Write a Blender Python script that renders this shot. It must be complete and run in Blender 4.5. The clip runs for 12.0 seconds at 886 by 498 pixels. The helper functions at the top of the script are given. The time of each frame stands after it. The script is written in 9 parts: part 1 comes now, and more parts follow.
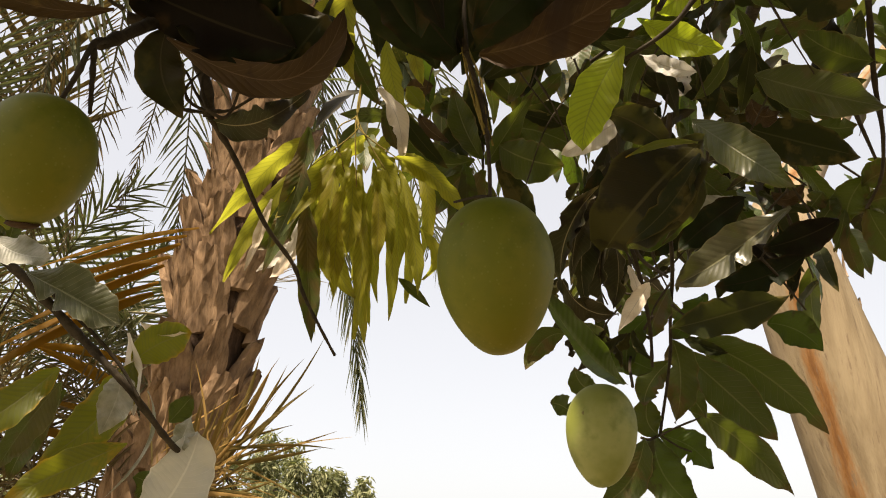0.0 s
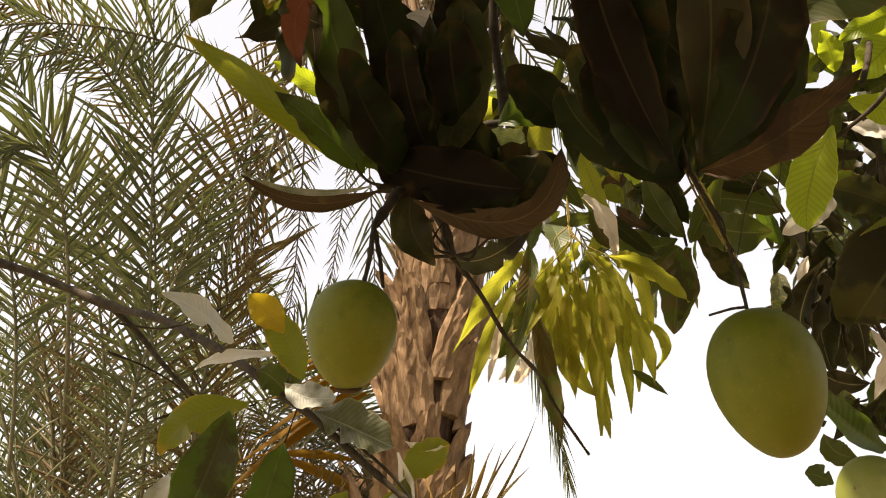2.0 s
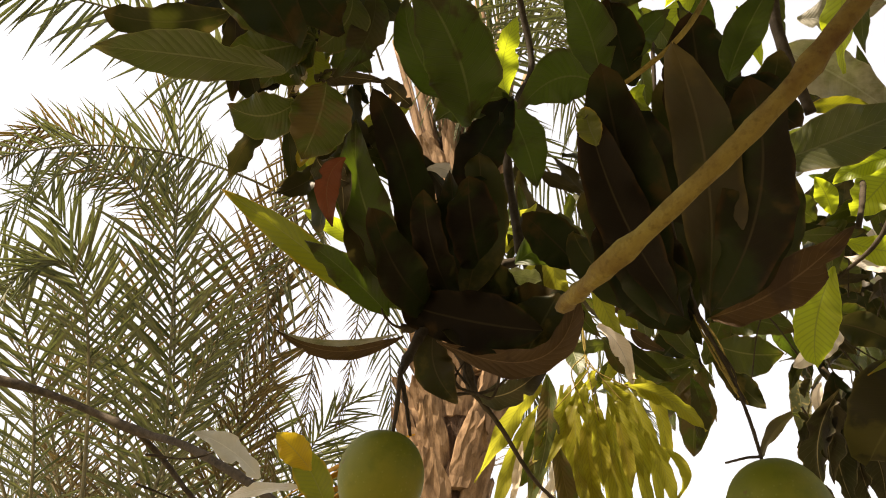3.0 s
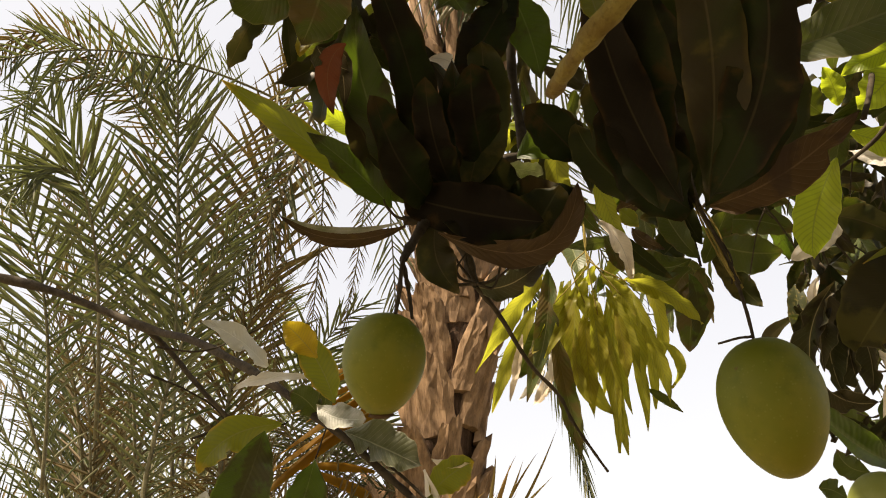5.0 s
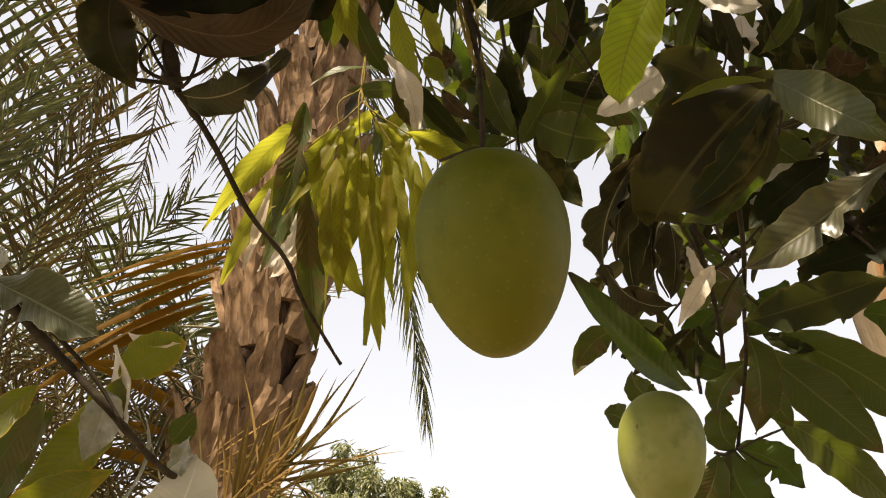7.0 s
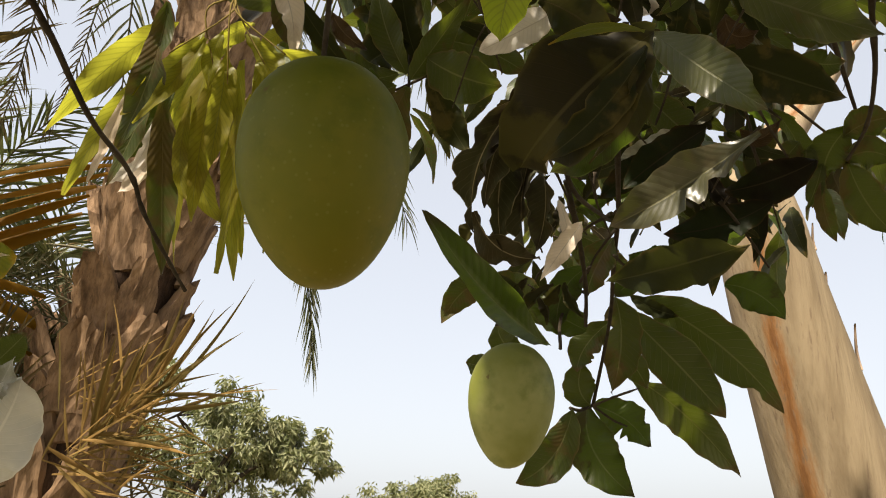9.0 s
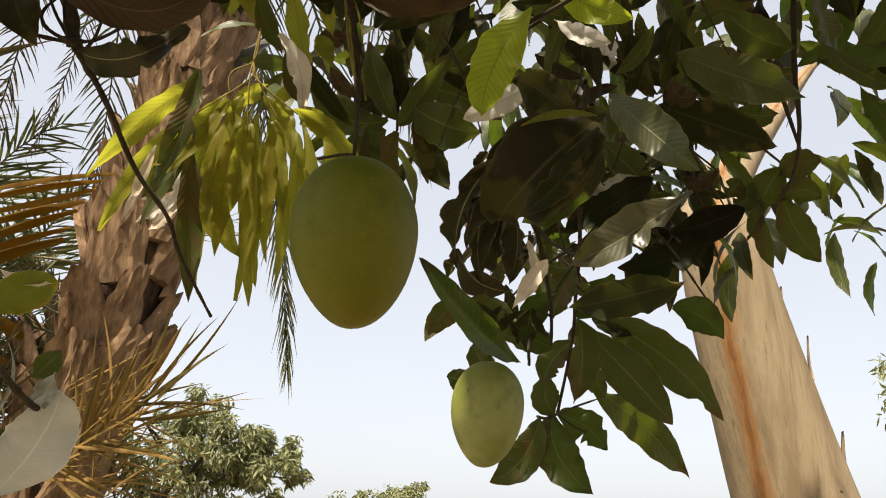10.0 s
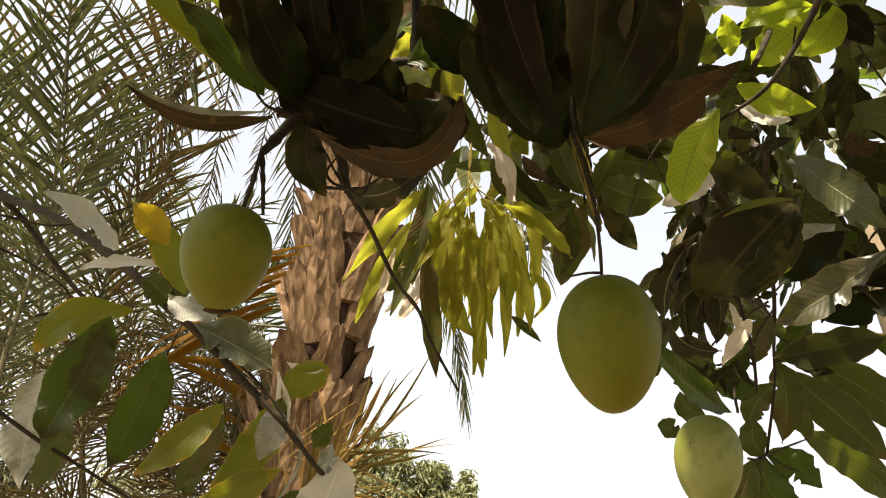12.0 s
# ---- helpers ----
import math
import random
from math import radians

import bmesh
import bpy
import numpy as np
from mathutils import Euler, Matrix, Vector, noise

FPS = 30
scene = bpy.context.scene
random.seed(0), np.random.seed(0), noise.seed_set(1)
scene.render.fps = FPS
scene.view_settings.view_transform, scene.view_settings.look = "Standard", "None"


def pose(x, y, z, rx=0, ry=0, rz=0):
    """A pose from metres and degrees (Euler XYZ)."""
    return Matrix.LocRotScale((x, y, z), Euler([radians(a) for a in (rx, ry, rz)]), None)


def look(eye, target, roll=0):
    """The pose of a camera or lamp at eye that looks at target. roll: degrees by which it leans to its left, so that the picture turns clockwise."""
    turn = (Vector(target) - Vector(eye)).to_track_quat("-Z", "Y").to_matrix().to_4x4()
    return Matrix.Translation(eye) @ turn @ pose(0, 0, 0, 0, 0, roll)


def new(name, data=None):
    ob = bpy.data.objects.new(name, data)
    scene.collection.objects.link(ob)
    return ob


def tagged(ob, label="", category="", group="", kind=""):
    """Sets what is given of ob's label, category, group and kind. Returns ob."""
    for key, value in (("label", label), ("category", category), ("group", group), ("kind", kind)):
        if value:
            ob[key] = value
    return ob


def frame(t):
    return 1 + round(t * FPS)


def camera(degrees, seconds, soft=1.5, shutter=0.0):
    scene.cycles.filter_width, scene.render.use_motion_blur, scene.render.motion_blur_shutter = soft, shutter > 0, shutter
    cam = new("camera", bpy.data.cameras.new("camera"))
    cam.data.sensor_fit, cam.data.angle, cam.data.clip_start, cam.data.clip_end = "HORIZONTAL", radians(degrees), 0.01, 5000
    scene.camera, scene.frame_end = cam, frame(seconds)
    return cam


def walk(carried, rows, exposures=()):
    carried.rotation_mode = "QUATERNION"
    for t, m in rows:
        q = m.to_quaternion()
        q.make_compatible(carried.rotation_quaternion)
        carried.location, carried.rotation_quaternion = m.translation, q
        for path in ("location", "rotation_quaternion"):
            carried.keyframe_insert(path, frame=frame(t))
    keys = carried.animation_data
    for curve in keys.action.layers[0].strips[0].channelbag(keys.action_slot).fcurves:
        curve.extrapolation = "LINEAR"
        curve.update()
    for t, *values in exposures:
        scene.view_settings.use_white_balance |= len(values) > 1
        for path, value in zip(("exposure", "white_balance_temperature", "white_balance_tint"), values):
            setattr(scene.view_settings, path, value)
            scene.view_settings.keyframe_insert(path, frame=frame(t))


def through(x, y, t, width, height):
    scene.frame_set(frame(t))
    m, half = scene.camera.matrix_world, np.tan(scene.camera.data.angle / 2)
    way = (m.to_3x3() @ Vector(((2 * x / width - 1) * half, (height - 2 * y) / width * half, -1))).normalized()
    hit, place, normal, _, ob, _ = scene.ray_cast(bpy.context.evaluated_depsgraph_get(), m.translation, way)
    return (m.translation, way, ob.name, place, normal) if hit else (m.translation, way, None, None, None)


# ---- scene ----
cam = camera(61.5, 12.0, 1.05)
PATH = [
    (0, (0.0000, 0.0000, 1.5500), (-0.0000, 1.8126, 2.3952), -0.00),
    (0.5, (-0.0070, -0.0095, 1.5506), (-0.0352, 1.7883, 2.4264), 0.53),
    (1, (-0.0301, -0.0409, 1.5593), (-0.2890, 1.7337, 2.4448), -0.58),
    (1.5, (-0.0547, -0.0662, 1.5619), (-0.4571, 1.6676, 2.4741), -1.63),
    (2, (-0.0632, -0.0945, 1.5702), (-0.4809, 1.5865, 2.5701), -2.46),
    (2.5, (-0.0606, -0.1255, 1.5811), (-0.4654, 1.4872, 2.6925), -3.10),
    (3, (-0.0547, -0.1552, 1.5912), (-0.4598, 1.3859, 2.7999), -2.84),
    (3.5, (-0.0515, -0.1794, 1.6006), (-0.4975, 1.3367, 2.8264), -3.99),
    (3.7, (-0.0501, -0.1810, 1.6048), (-0.5406, 1.3288, 2.8214), -3.73),
    (5.5, (-0.0578, -0.0899, 1.5587), (-0.4809, 1.6088, 2.5259), -1.26),
    (6, (-0.0282, -0.0068, 1.5616), (-0.3953, 1.7134, 2.5134), -1.12),
    (6.5, (0.0207, 0.0691, 1.5826), (-0.2758, 1.8314, 2.4805), -1.35),
    (7, (0.0464, 0.1237, 1.5850), (-0.1380, 1.9181, 2.4488), 0.27),
    (7.5, (0.0501, 0.1528, 1.6036), (-0.0159, 1.9594, 2.4590), -0.11),
    (7.7, (0.0527, 0.1577, 1.6044), (-0.0023, 1.9652, 2.4588), 0.32),
    (9.3, (0.0843, 0.1585, 1.5880), (0.1646, 2.0184, 2.3190), 2.36),
    (9.5, (0.0757, 0.1304, 1.5877), (0.1206, 1.9832, 2.3394), 2.20),
    (10, (0.0581, 0.0364, 1.5686), (0.2058, 1.8791, 2.3319), 1.81),
    (10.5, (0.0168, -0.0556, 1.5697), (0.0656, 1.7836, 2.3541), 2.34),
    (11, (-0.0142, -0.0981, 1.5821), (-0.1168, 1.7378, 2.3687), 1.08),
    (11.5, (-0.0153, -0.1101, 1.5797), (-0.2241, 1.7092, 2.3838), 1.47),
    (12, (-0.0178, -0.1067, 1.5736), (-0.2679, 1.6998, 2.3947), 1.34),
]
EXPOSURES = [(0, 1.83, 7900, 13), (3.5, 2.23, 8300, 15), (5.5, 1.89, 8000, 13), (7.5, 1.90, 7900, 14), (9.5, 1.71, 7200, 11), (10.5, 1.83, 7600, 12), (12, 2.04, 7750, 10.5)]
walk(cam, [(t, look(eye, target, roll)) for t, eye, target, roll in PATH], EXPOSURES)

# ---- world, sun ----
SUN_FROM = Vector((-0.24, -0.46, 0.85)).normalized()
world = bpy.data.worlds.new("sky")
scene.world = world
world.use_nodes = True
wn = world.node_tree
sky = wn.nodes.new("ShaderNodeTexSky")
sky.sky_type = "NISHITA"
sky.sun_disc = False
sky.sun_elevation = math.asin(SUN_FROM.z)
sky.sun_rotation = math.atan2(SUN_FROM.x, SUN_FROM.y)
sky.dust_density = 3.5
sky.air_density = 1.0
sky.ozone_density = 0.2
haze = wn.nodes.new("ShaderNodeHueSaturation")
haze.inputs["Saturation"].default_value = 0.6
wn.links.new(sky.outputs[0], haze.inputs["Color"])
veil = wn.nodes.new("ShaderNodeMix")
veil.data_type = "RGBA"
veil.inputs[0].default_value = 0.65
veil.inputs[7].default_value = (2.22, 2.52, 3.03, 1)
wn.links.new(haze.outputs[0], veil.inputs[6])
wn.links.new(veil.outputs[2], wn.nodes["Background"].inputs[0])
wn.nodes["Background"].inputs[1].default_value = 0.097

sun_data = bpy.data.lights.new("sun", "SUN")
sun_data.energy, sun_data.angle, sun_data.color = 3.45, radians(0.6), (1.0, 0.95, 0.86)
sun = new("sun", sun_data)
sun.matrix_world = look((0, 0, 8), Vector((0, 0, 8)) - SUN_FROM)


# ---- materials ----
class Nodes:
    """Short hand for a node tree."""

    def __init__(self, name):
        self.mat = bpy.data.materials.new(name)
        self.mat.use_nodes = True
        self.tree = self.mat.node_tree
        self.bsdf = self.tree.nodes["Principled BSDF"]
        self.out = self.tree.nodes["Material Output"]

    def add(self, kind, **values):
        n = self.tree.nodes.new("ShaderNode" + kind)
        for key, value in values.items():
            n.inputs[key.replace("_", " ")].default_value = value
        return n

    def link(self, a, b):
        self.tree.links.new(a, b)

    def math(self, op, a, b=None, c=None):
        n = self.tree.nodes.new("ShaderNodeMath")
        n.operation = op
        for i, v in enumerate((a, b, c)):
            if v is None:
                continue
            if isinstance(v, (int, float)):
                n.inputs[i].default_value = v
            else:
                self.link(v, n.inputs[i])
        return n.outputs[0]

    def mix(self, f, a, b):
        n = self.tree.nodes.new("ShaderNodeMix")
        n.data_type = "RGBA"
        for sock, v in ((n.inputs[0], f), (n.inputs[6], a), (n.inputs[7], b)):
            if isinstance(v, tuple):
                sock.default_value = (*v, 1.0)
            elif isinstance(v, (int, float)):
                sock.default_value = v
            else:
                self.link(v, sock)
        return n.outputs[2]

    def ramp(self, f, lo, hi):
        n = self.tree.nodes.new("ShaderNodeMapRange")
        n.interpolation_type = "SMOOTHSTEP"
        self.link(f, n.inputs[0])
        n.inputs[1].default_value, n.inputs[2].default_value = lo, hi
        return n.outputs[0]

    def noise(self, scale, detail=4.0, vector=None, rough=0.55):
        n = self.add("TexNoise", Scale=scale, Detail=detail, Roughness=rough)
        if vector is None:
            vector = self.add("TexCoord").outputs["Object"]
        self.link(vector, n.inputs["Vector"])
        return n.outputs["Fac"]

    def bump(self, height, strength, distance):
        n = self.add("Bump", Strength=strength, Distance=distance)
        self.link(height, n.inputs["Height"])
        return n.outputs["Normal"]


def leaf_material(name, base, vein, through_colour, blotch, blotch_amount, rough=0.4, through=0.4, dust=0.0, gloss=0.4, rib=1.0, rim_light=None, second=None):
    """Leaf blade: midrib and side veins from its UV, blotches, light through the blade."""
    k = Nodes(name)
    uv = k.add("UVMap").outputs[0]
    sep = k.add("SeparateXYZ")
    k.link(uv, sep.inputs[0])
    u, v = sep.outputs[0], sep.outputs[1]
    side = k.math("ABSOLUTE", k.math("MULTIPLY_ADD", u, 2.0, -1.0))
    wob = k.noise(16.0, 2.0)
    phase = k.math("MULTIPLY_ADD", wob, 1.2, k.math("MULTIPLY_ADD", side, -2.6, k.math("MULTIPLY", v, 18.0)))
    wave = k.math("ABSOLUTE", k.math("MULTIPLY_ADD", k.math("FRACT", phase), 2.0, -1.0))
    ribs = k.ramp(wave, 0.84, 1.0)
    mid = k.math("SUBTRACT", 1.0, k.ramp(side, 0.018, 0.055))
    rim = k.math("MULTIPLY", k.ramp(side, 0.92, 1.0), 0.75 * (min(1.0, rib) ** 2 if rim_light is None else rim_light))
    lines = k.math("MAXIMUM", k.math("MAXIMUM", mid, rim), k.math("MULTIPLY", ribs, 0.45 * rib))
    rnd = k.add("ObjectInfo").outputs["Random"]
    big = k.noise(22.0, 5.0)
    fine = k.noise(260.0, 3.0)
    body = k.mix(k.math("MULTIPLY", rnd, 0.55), base, tuple(c * f for c, f in zip(base, (1.55, 1.25, 0.9))))
    body = k.mix(k.math("MULTIPLY", fine, 0.25), body, tuple(c * 0.6 for c in base))
    if second:
        part_green = k.ramp(k.math("ADD", k.noise(11.0, 4.0), k.math("MULTIPLY_ADD", rnd, 0.3, -0.15)), 0.44, 0.60)
        body = k.mix(k.math("MULTIPLY", part_green, 0.85), body, second)
    body = k.mix(k.math("MULTIPLY", lines, 0.85), body, vein)
    spots = k.ramp(k.math("ADD", big, k.math("MULTIPLY_ADD", rnd, 0.16, -0.08)), 0.60, 0.70)
    edge = k.math("MULTIPLY", k.ramp(side, 0.80, 1.0), k.ramp(k.noise(40.0, 3.0), 0.40, 0.6))
    tip = k.ramp(k.math("MULTIPLY_ADD", k.noise(30.0), 0.3, v), 1.02, 1.12)
    worn = k.math("MULTIPLY", k.math("MAXIMUM", k.math("MAXIMUM", spots, edge), tip), blotch_amount)
    body = k.mix(worn, body, blotch)
    # pale tint for dust and for the painted glare of lit blades
    if dust:
        film = k.math("MULTIPLY", k.ramp(k.math("MULTIPLY_ADD", k.noise(60.0, 6.0), 0.6, k.math("MULTIPLY", big, 0.5)), 0.32, 0.75), dust)
        body = k.mix(film, body, (0.62, 0.60, 0.55))
    k.link(body, k.bsdf.inputs["Base Color"])
    k.bsdf.inputs["Roughness"].default_value = rough
    k.bsdf.inputs["Specular IOR Level"].default_value = gloss
    height = k.math("MULTIPLY_ADD", mid, -0.7, k.math("MULTIPLY_ADD", k.ramp(wave, 0.0, 1.0), -0.5 * min(1.0, rib), k.math("MULTIPLY", fine, 0.15)))
    normal = k.bump(height, 0.16 + 0.20 * rib, 0.0014)
    k.link(normal, k.bsdf.inputs["Normal"])
    tr = k.add("BsdfTranslucent")
    glow = k.mix(k.math("MULTIPLY", k.ramp(wave, 0.55, 1.0), 0.5), through_colour, tuple(c * 0.5 for c in through_colour))
    glow = k.mix(k.math("MULTIPLY", mid, 0.8), glow, tuple(c * 0.45 for c in through_colour))
    glow = k.mix(k.math("MULTIPLY", rim, 0.8), glow, tuple(min(1.0, c * 1.5) for c in through_colour))
    glow = k.mix(worn, glow, tuple(c * 0.8 for c in blotch))
    k.link(glow, tr.inputs["Color"])
    m = k.add("MixShader", Fac=through)
    k.link(k.bsdf.outputs[0], m.inputs[1])
    k.link(tr.outputs[0], m.inputs[2])
    k.link(m.outputs[0], k.out.inputs["Surface"])
    return k.mat


LEAF = {
    "mature": leaf_material("mature_leaf", (0.034, 0.048, 0.010), (0.15, 0.155, 0.06), (0.12, 0.15, 0.010), (0.10, 0.05, 0.016), 0.6, rough=0.45, through=0.26, gloss=0.3),
    "green": leaf_material("green_leaf", (0.028, 0.046, 0.008), (0.12, 0.14, 0.05), (0.10, 0.155, 0.012), (0.040, 0.026, 0.010), 0.7, rough=0.42, through=0.4, gloss=0.25, second=(0.016, 0.018, 0.006)),
    # dust here is a pale tint that paints the blade's sheen
    "sheen": leaf_material("mature_leaf_with_sheen", (0.040, 0.044, 0.013), (0.17, 0.17, 0.085), (0.10, 0.13, 0.012), (0.11, 0.06, 0.02), 0.4, rough=0.36, gloss=0.50, dust=0.04, rib=1.5),
    "veined": leaf_material("veined_grey_green_leaf", (0.060, 0.070, 0.036), (0.30, 0.30, 0.20), (0.10, 0.12, 0.02), (0.12, 0.09, 0.04), 0.3, rough=0.42, through=0.25, gloss=0.4, dust=0.12, rib=1.3),
    "matte": leaf_material("matte_olive_leaf", (0.032, 0.034, 0.012), (0.17, 0.16, 0.08), (0.10, 0.11, 0.014), (0.09, 0.055, 0.02), 0.4, rough=0.34, through=0.22, dust=0.04, gloss=0.6, rib=0.7),
    "fresh": leaf_material("fresh_leaf", (0.125, 0.175, 0.018), (0.24, 0.27, 0.07), (0.48, 0.57, 0.034), (0.16, 0.10, 0.03), 0.15, through=0.6),
    "young": leaf_material("young_limp_leaf", (0.135, 0.134, 0.017), (0.20, 0.20, 0.06), (0.41, 0.41, 0.040), (0.18, 0.11, 0.02), 0.35, rough=0.45, through=0.54, gloss=0.2, rib=0.2),
    "yellowing": leaf_material("yellowing_leaf", (0.070, 0.085, 0.014), (0.19, 0.19, 0.07), (0.25, 0.26, 0.015), (0.36, 0.22, 0.02), 0.75, through=0.42),
    "golden": leaf_material("golden_dying_leaf", (0.30, 0.21, 0.020), (0.34, 0.28, 0.08), (0.50, 0.36, 0.020), (0.14, 0.16, 0.02), 0.6, through=0.45, rib=0.6),
    # brown old leaf taken near black, with the overhead shade in its colour
    "old": leaf_material("old_brown_leaf_shaded", (0.0068, 0.0048, 0.003), (0.030, 0.024, 0.014), (0.020, 0.018, 0.004), (0.050, 0.026, 0.009), 0.5, rough=0.5, through=0.16, gloss=0.08, rib=0.4, second=(0.012, 0.020, 0.005)),
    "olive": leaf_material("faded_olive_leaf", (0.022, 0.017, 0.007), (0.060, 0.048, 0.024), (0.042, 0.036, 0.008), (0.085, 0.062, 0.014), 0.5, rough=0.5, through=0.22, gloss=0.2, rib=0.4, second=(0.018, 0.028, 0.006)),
    "brown": leaf_material("dry_brown_leaf", (0.048, 0.028, 0.011), (0.14, 0.09, 0.05), (0.08, 0.05, 0.012), (0.030, 0.015, 0.008), 0.75, rough=0.55, through=0.2, gloss=0.25),
    # mature leaf copied darker: the shade inside the crown is put into its colour
    "shade": leaf_material("shaded_mature_leaf", (0.017, 0.021, 0.006), (0.06, 0.06, 0.025), (0.045, 0.052, 0.006), (0.10, 0.075, 0.02), 0.7, rough=0.45, through=0.2, gloss=0.14, rib=0.4),
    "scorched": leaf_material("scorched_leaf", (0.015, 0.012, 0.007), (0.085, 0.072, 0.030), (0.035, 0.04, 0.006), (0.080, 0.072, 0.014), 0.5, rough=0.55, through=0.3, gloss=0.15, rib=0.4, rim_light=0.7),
    # dust grey raised further to carry the glare of sunlit blades
    "dusty_glare": leaf_material("dust_and_glare_leaf", (0.11, 0.12, 0.075), (0.30, 0.30, 0.24), (0.08, 0.10, 0.02), (0.20, 0.18, 0.13), 0.3, rough=0.5, through=0.25, dust=0.6, rib=0.9),
    # sky reflection on the blade, put in as a pale grey base
    "sky_sheen": leaf_material("sky_sheen_leaf", (0.47, 0.48, 0.45), (0.76, 0.75, 0.69), (0.42, 0.42, 0.33), (0.26, 0.23, 0.18), 0.35, rough=0.5, through=0.2, dust=0.5),
    "pale": leaf_material("bleached_dry_leaf", (0.74, 0.71, 0.66), (0.58, 0.53, 0.47), (0.50, 0.46, 0.40), (0.34, 0.25, 0.16), 0.4, rough=0.7, through=0.35, rib=0.3),
    "rust": leaf_material("rust_red_leaf", (0.115, 0.036, 0.018), (0.17, 0.08, 0.04), (0.20, 0.05, 0.015), (0.05, 0.02, 0.01), 0.7, rough=0.55, through=0.3, gloss=0.2, rib=0.5),
    "dead": leaf_material("dead_curled_leaf", (0.042, 0.034, 0.015), (0.34, 0.29, 0.17), (0.09, 0.065, 0.018), (0.02, 0.012, 0.008), 0.7, rough=0.6, through=0.2, gloss=0.35, rib=0.4, rim_light=1.1, second=(0.026, 0.034, 0.010)),
}
LEAF_LABEL = {"rust": "dried rust-red leaf", "green": "mid-green leaf with brown patches", "olive": "faded olive-brown leaf", "scorched": "scorched dark leaf with ragged yellow edges", "sky_sheen": "leaf greyed by the sky's sheen in its colour",
              "sheen": "dark green leaf with a pale sheen tint", "fresh": "bright backlit green leaf", "young": "limp yellow-green young leaf", "matte": "matt olive leaf with a pale sunlit side", "golden": "dying golden-yellow leaf", "veined": "grey-green leaf with pale raised ribs", "yellowing": "leaf turning yellow",
              "old": "old brown leaf, its colour darkened for shade", "brown": "dry brown leaf", "shade": "green leaf darkened as if in shade", "dusty_glare": "grey leaf, dust and sun glare in its colour", "pale": "bleached dry leaf", "dead": "dead curled brown leaf"}


def bark_material(name, dark, light, streak=(1, 1, 0.15), scale=30.0, bump=0.7, depth=0.004, rough=0.85):
    k = Nodes(name)
    vec = k.add("Mapping")
    k.link(k.add("TexCoord").outputs["Object"], vec.inputs["Vector"])
    vec.inputs["Scale"].default_value = streak
    a = k.noise(scale, 6.0, vec.outputs[0], 0.65)
    b = k.noise(scale * 0.22, 3.0)
    c = k.noise(scale * 6, 3.0, vec.outputs[0])
    f = k.ramp(k.math("ADD", k.math("MULTIPLY", a, 0.6), k.math("MULTIPLY", b, 0.5)), 0.36, 0.74)
    rnd = k.add("ObjectInfo").outputs["Random"]
    col = k.mix(f, dark, light)
    col = k.mix(k.math("MULTIPLY", rnd, 0.4), col, tuple(x * 0.55 for x in light))
    col = k.mix(k.math("MULTIPLY", k.ramp(c, 0.5, 0.75), 0.35), col, tuple(x * 0.5 for x in dark))
    k.link(col, k.bsdf.inputs["Base Color"])
    k.bsdf.inputs["Roughness"].default_value = rough
    k.bsdf.inputs["Specular IOR Level"].default_value = 0.12
    k.link(k.bump(k.math("ADD", a, k.math("MULTIPLY", c, 0.5)), bump, depth), k.bsdf.inputs["Normal"])
    return k.mat


TWIG = bark_material("mango_twig", (0.021, 0.016, 0.011), (0.064, 0.050, 0.034), (1, 1, 1), 120.0, 0.6, 0.001)
STALK = bark_material("dry_yellow_stalk", (0.12, 0.08, 0.02), (0.27, 0.21, 0.06), (1, 1, 1), 90.0, 0.5, 0.0006)
PANICLE = bark_material("dry_olive_stalk", (0.062, 0.024, 0.009), (0.20, 0.155, 0.042), (1, 1, 1), 150.0, 0.9, 0.0009)
BOOT = bark_material("palm_boot", (0.058, 0.034, 0.019), (0.30, 0.192, 0.112), (1, 1, 0.14), 42.0, 0.6, 0.005)
FIBRE = bark_material("palm_fibre", (0.022, 0.013, 0.008), (0.085, 0.050, 0.030), (1, 1, 0.2), 60.0, 1.0, 0.01)
MIDRIB = bark_material("palm_rachis", (0.070, 0.062, 0.034), (0.20, 0.18, 0.105), (1, 1, 1), 40.0, 0.3, 0.002, 0.5)


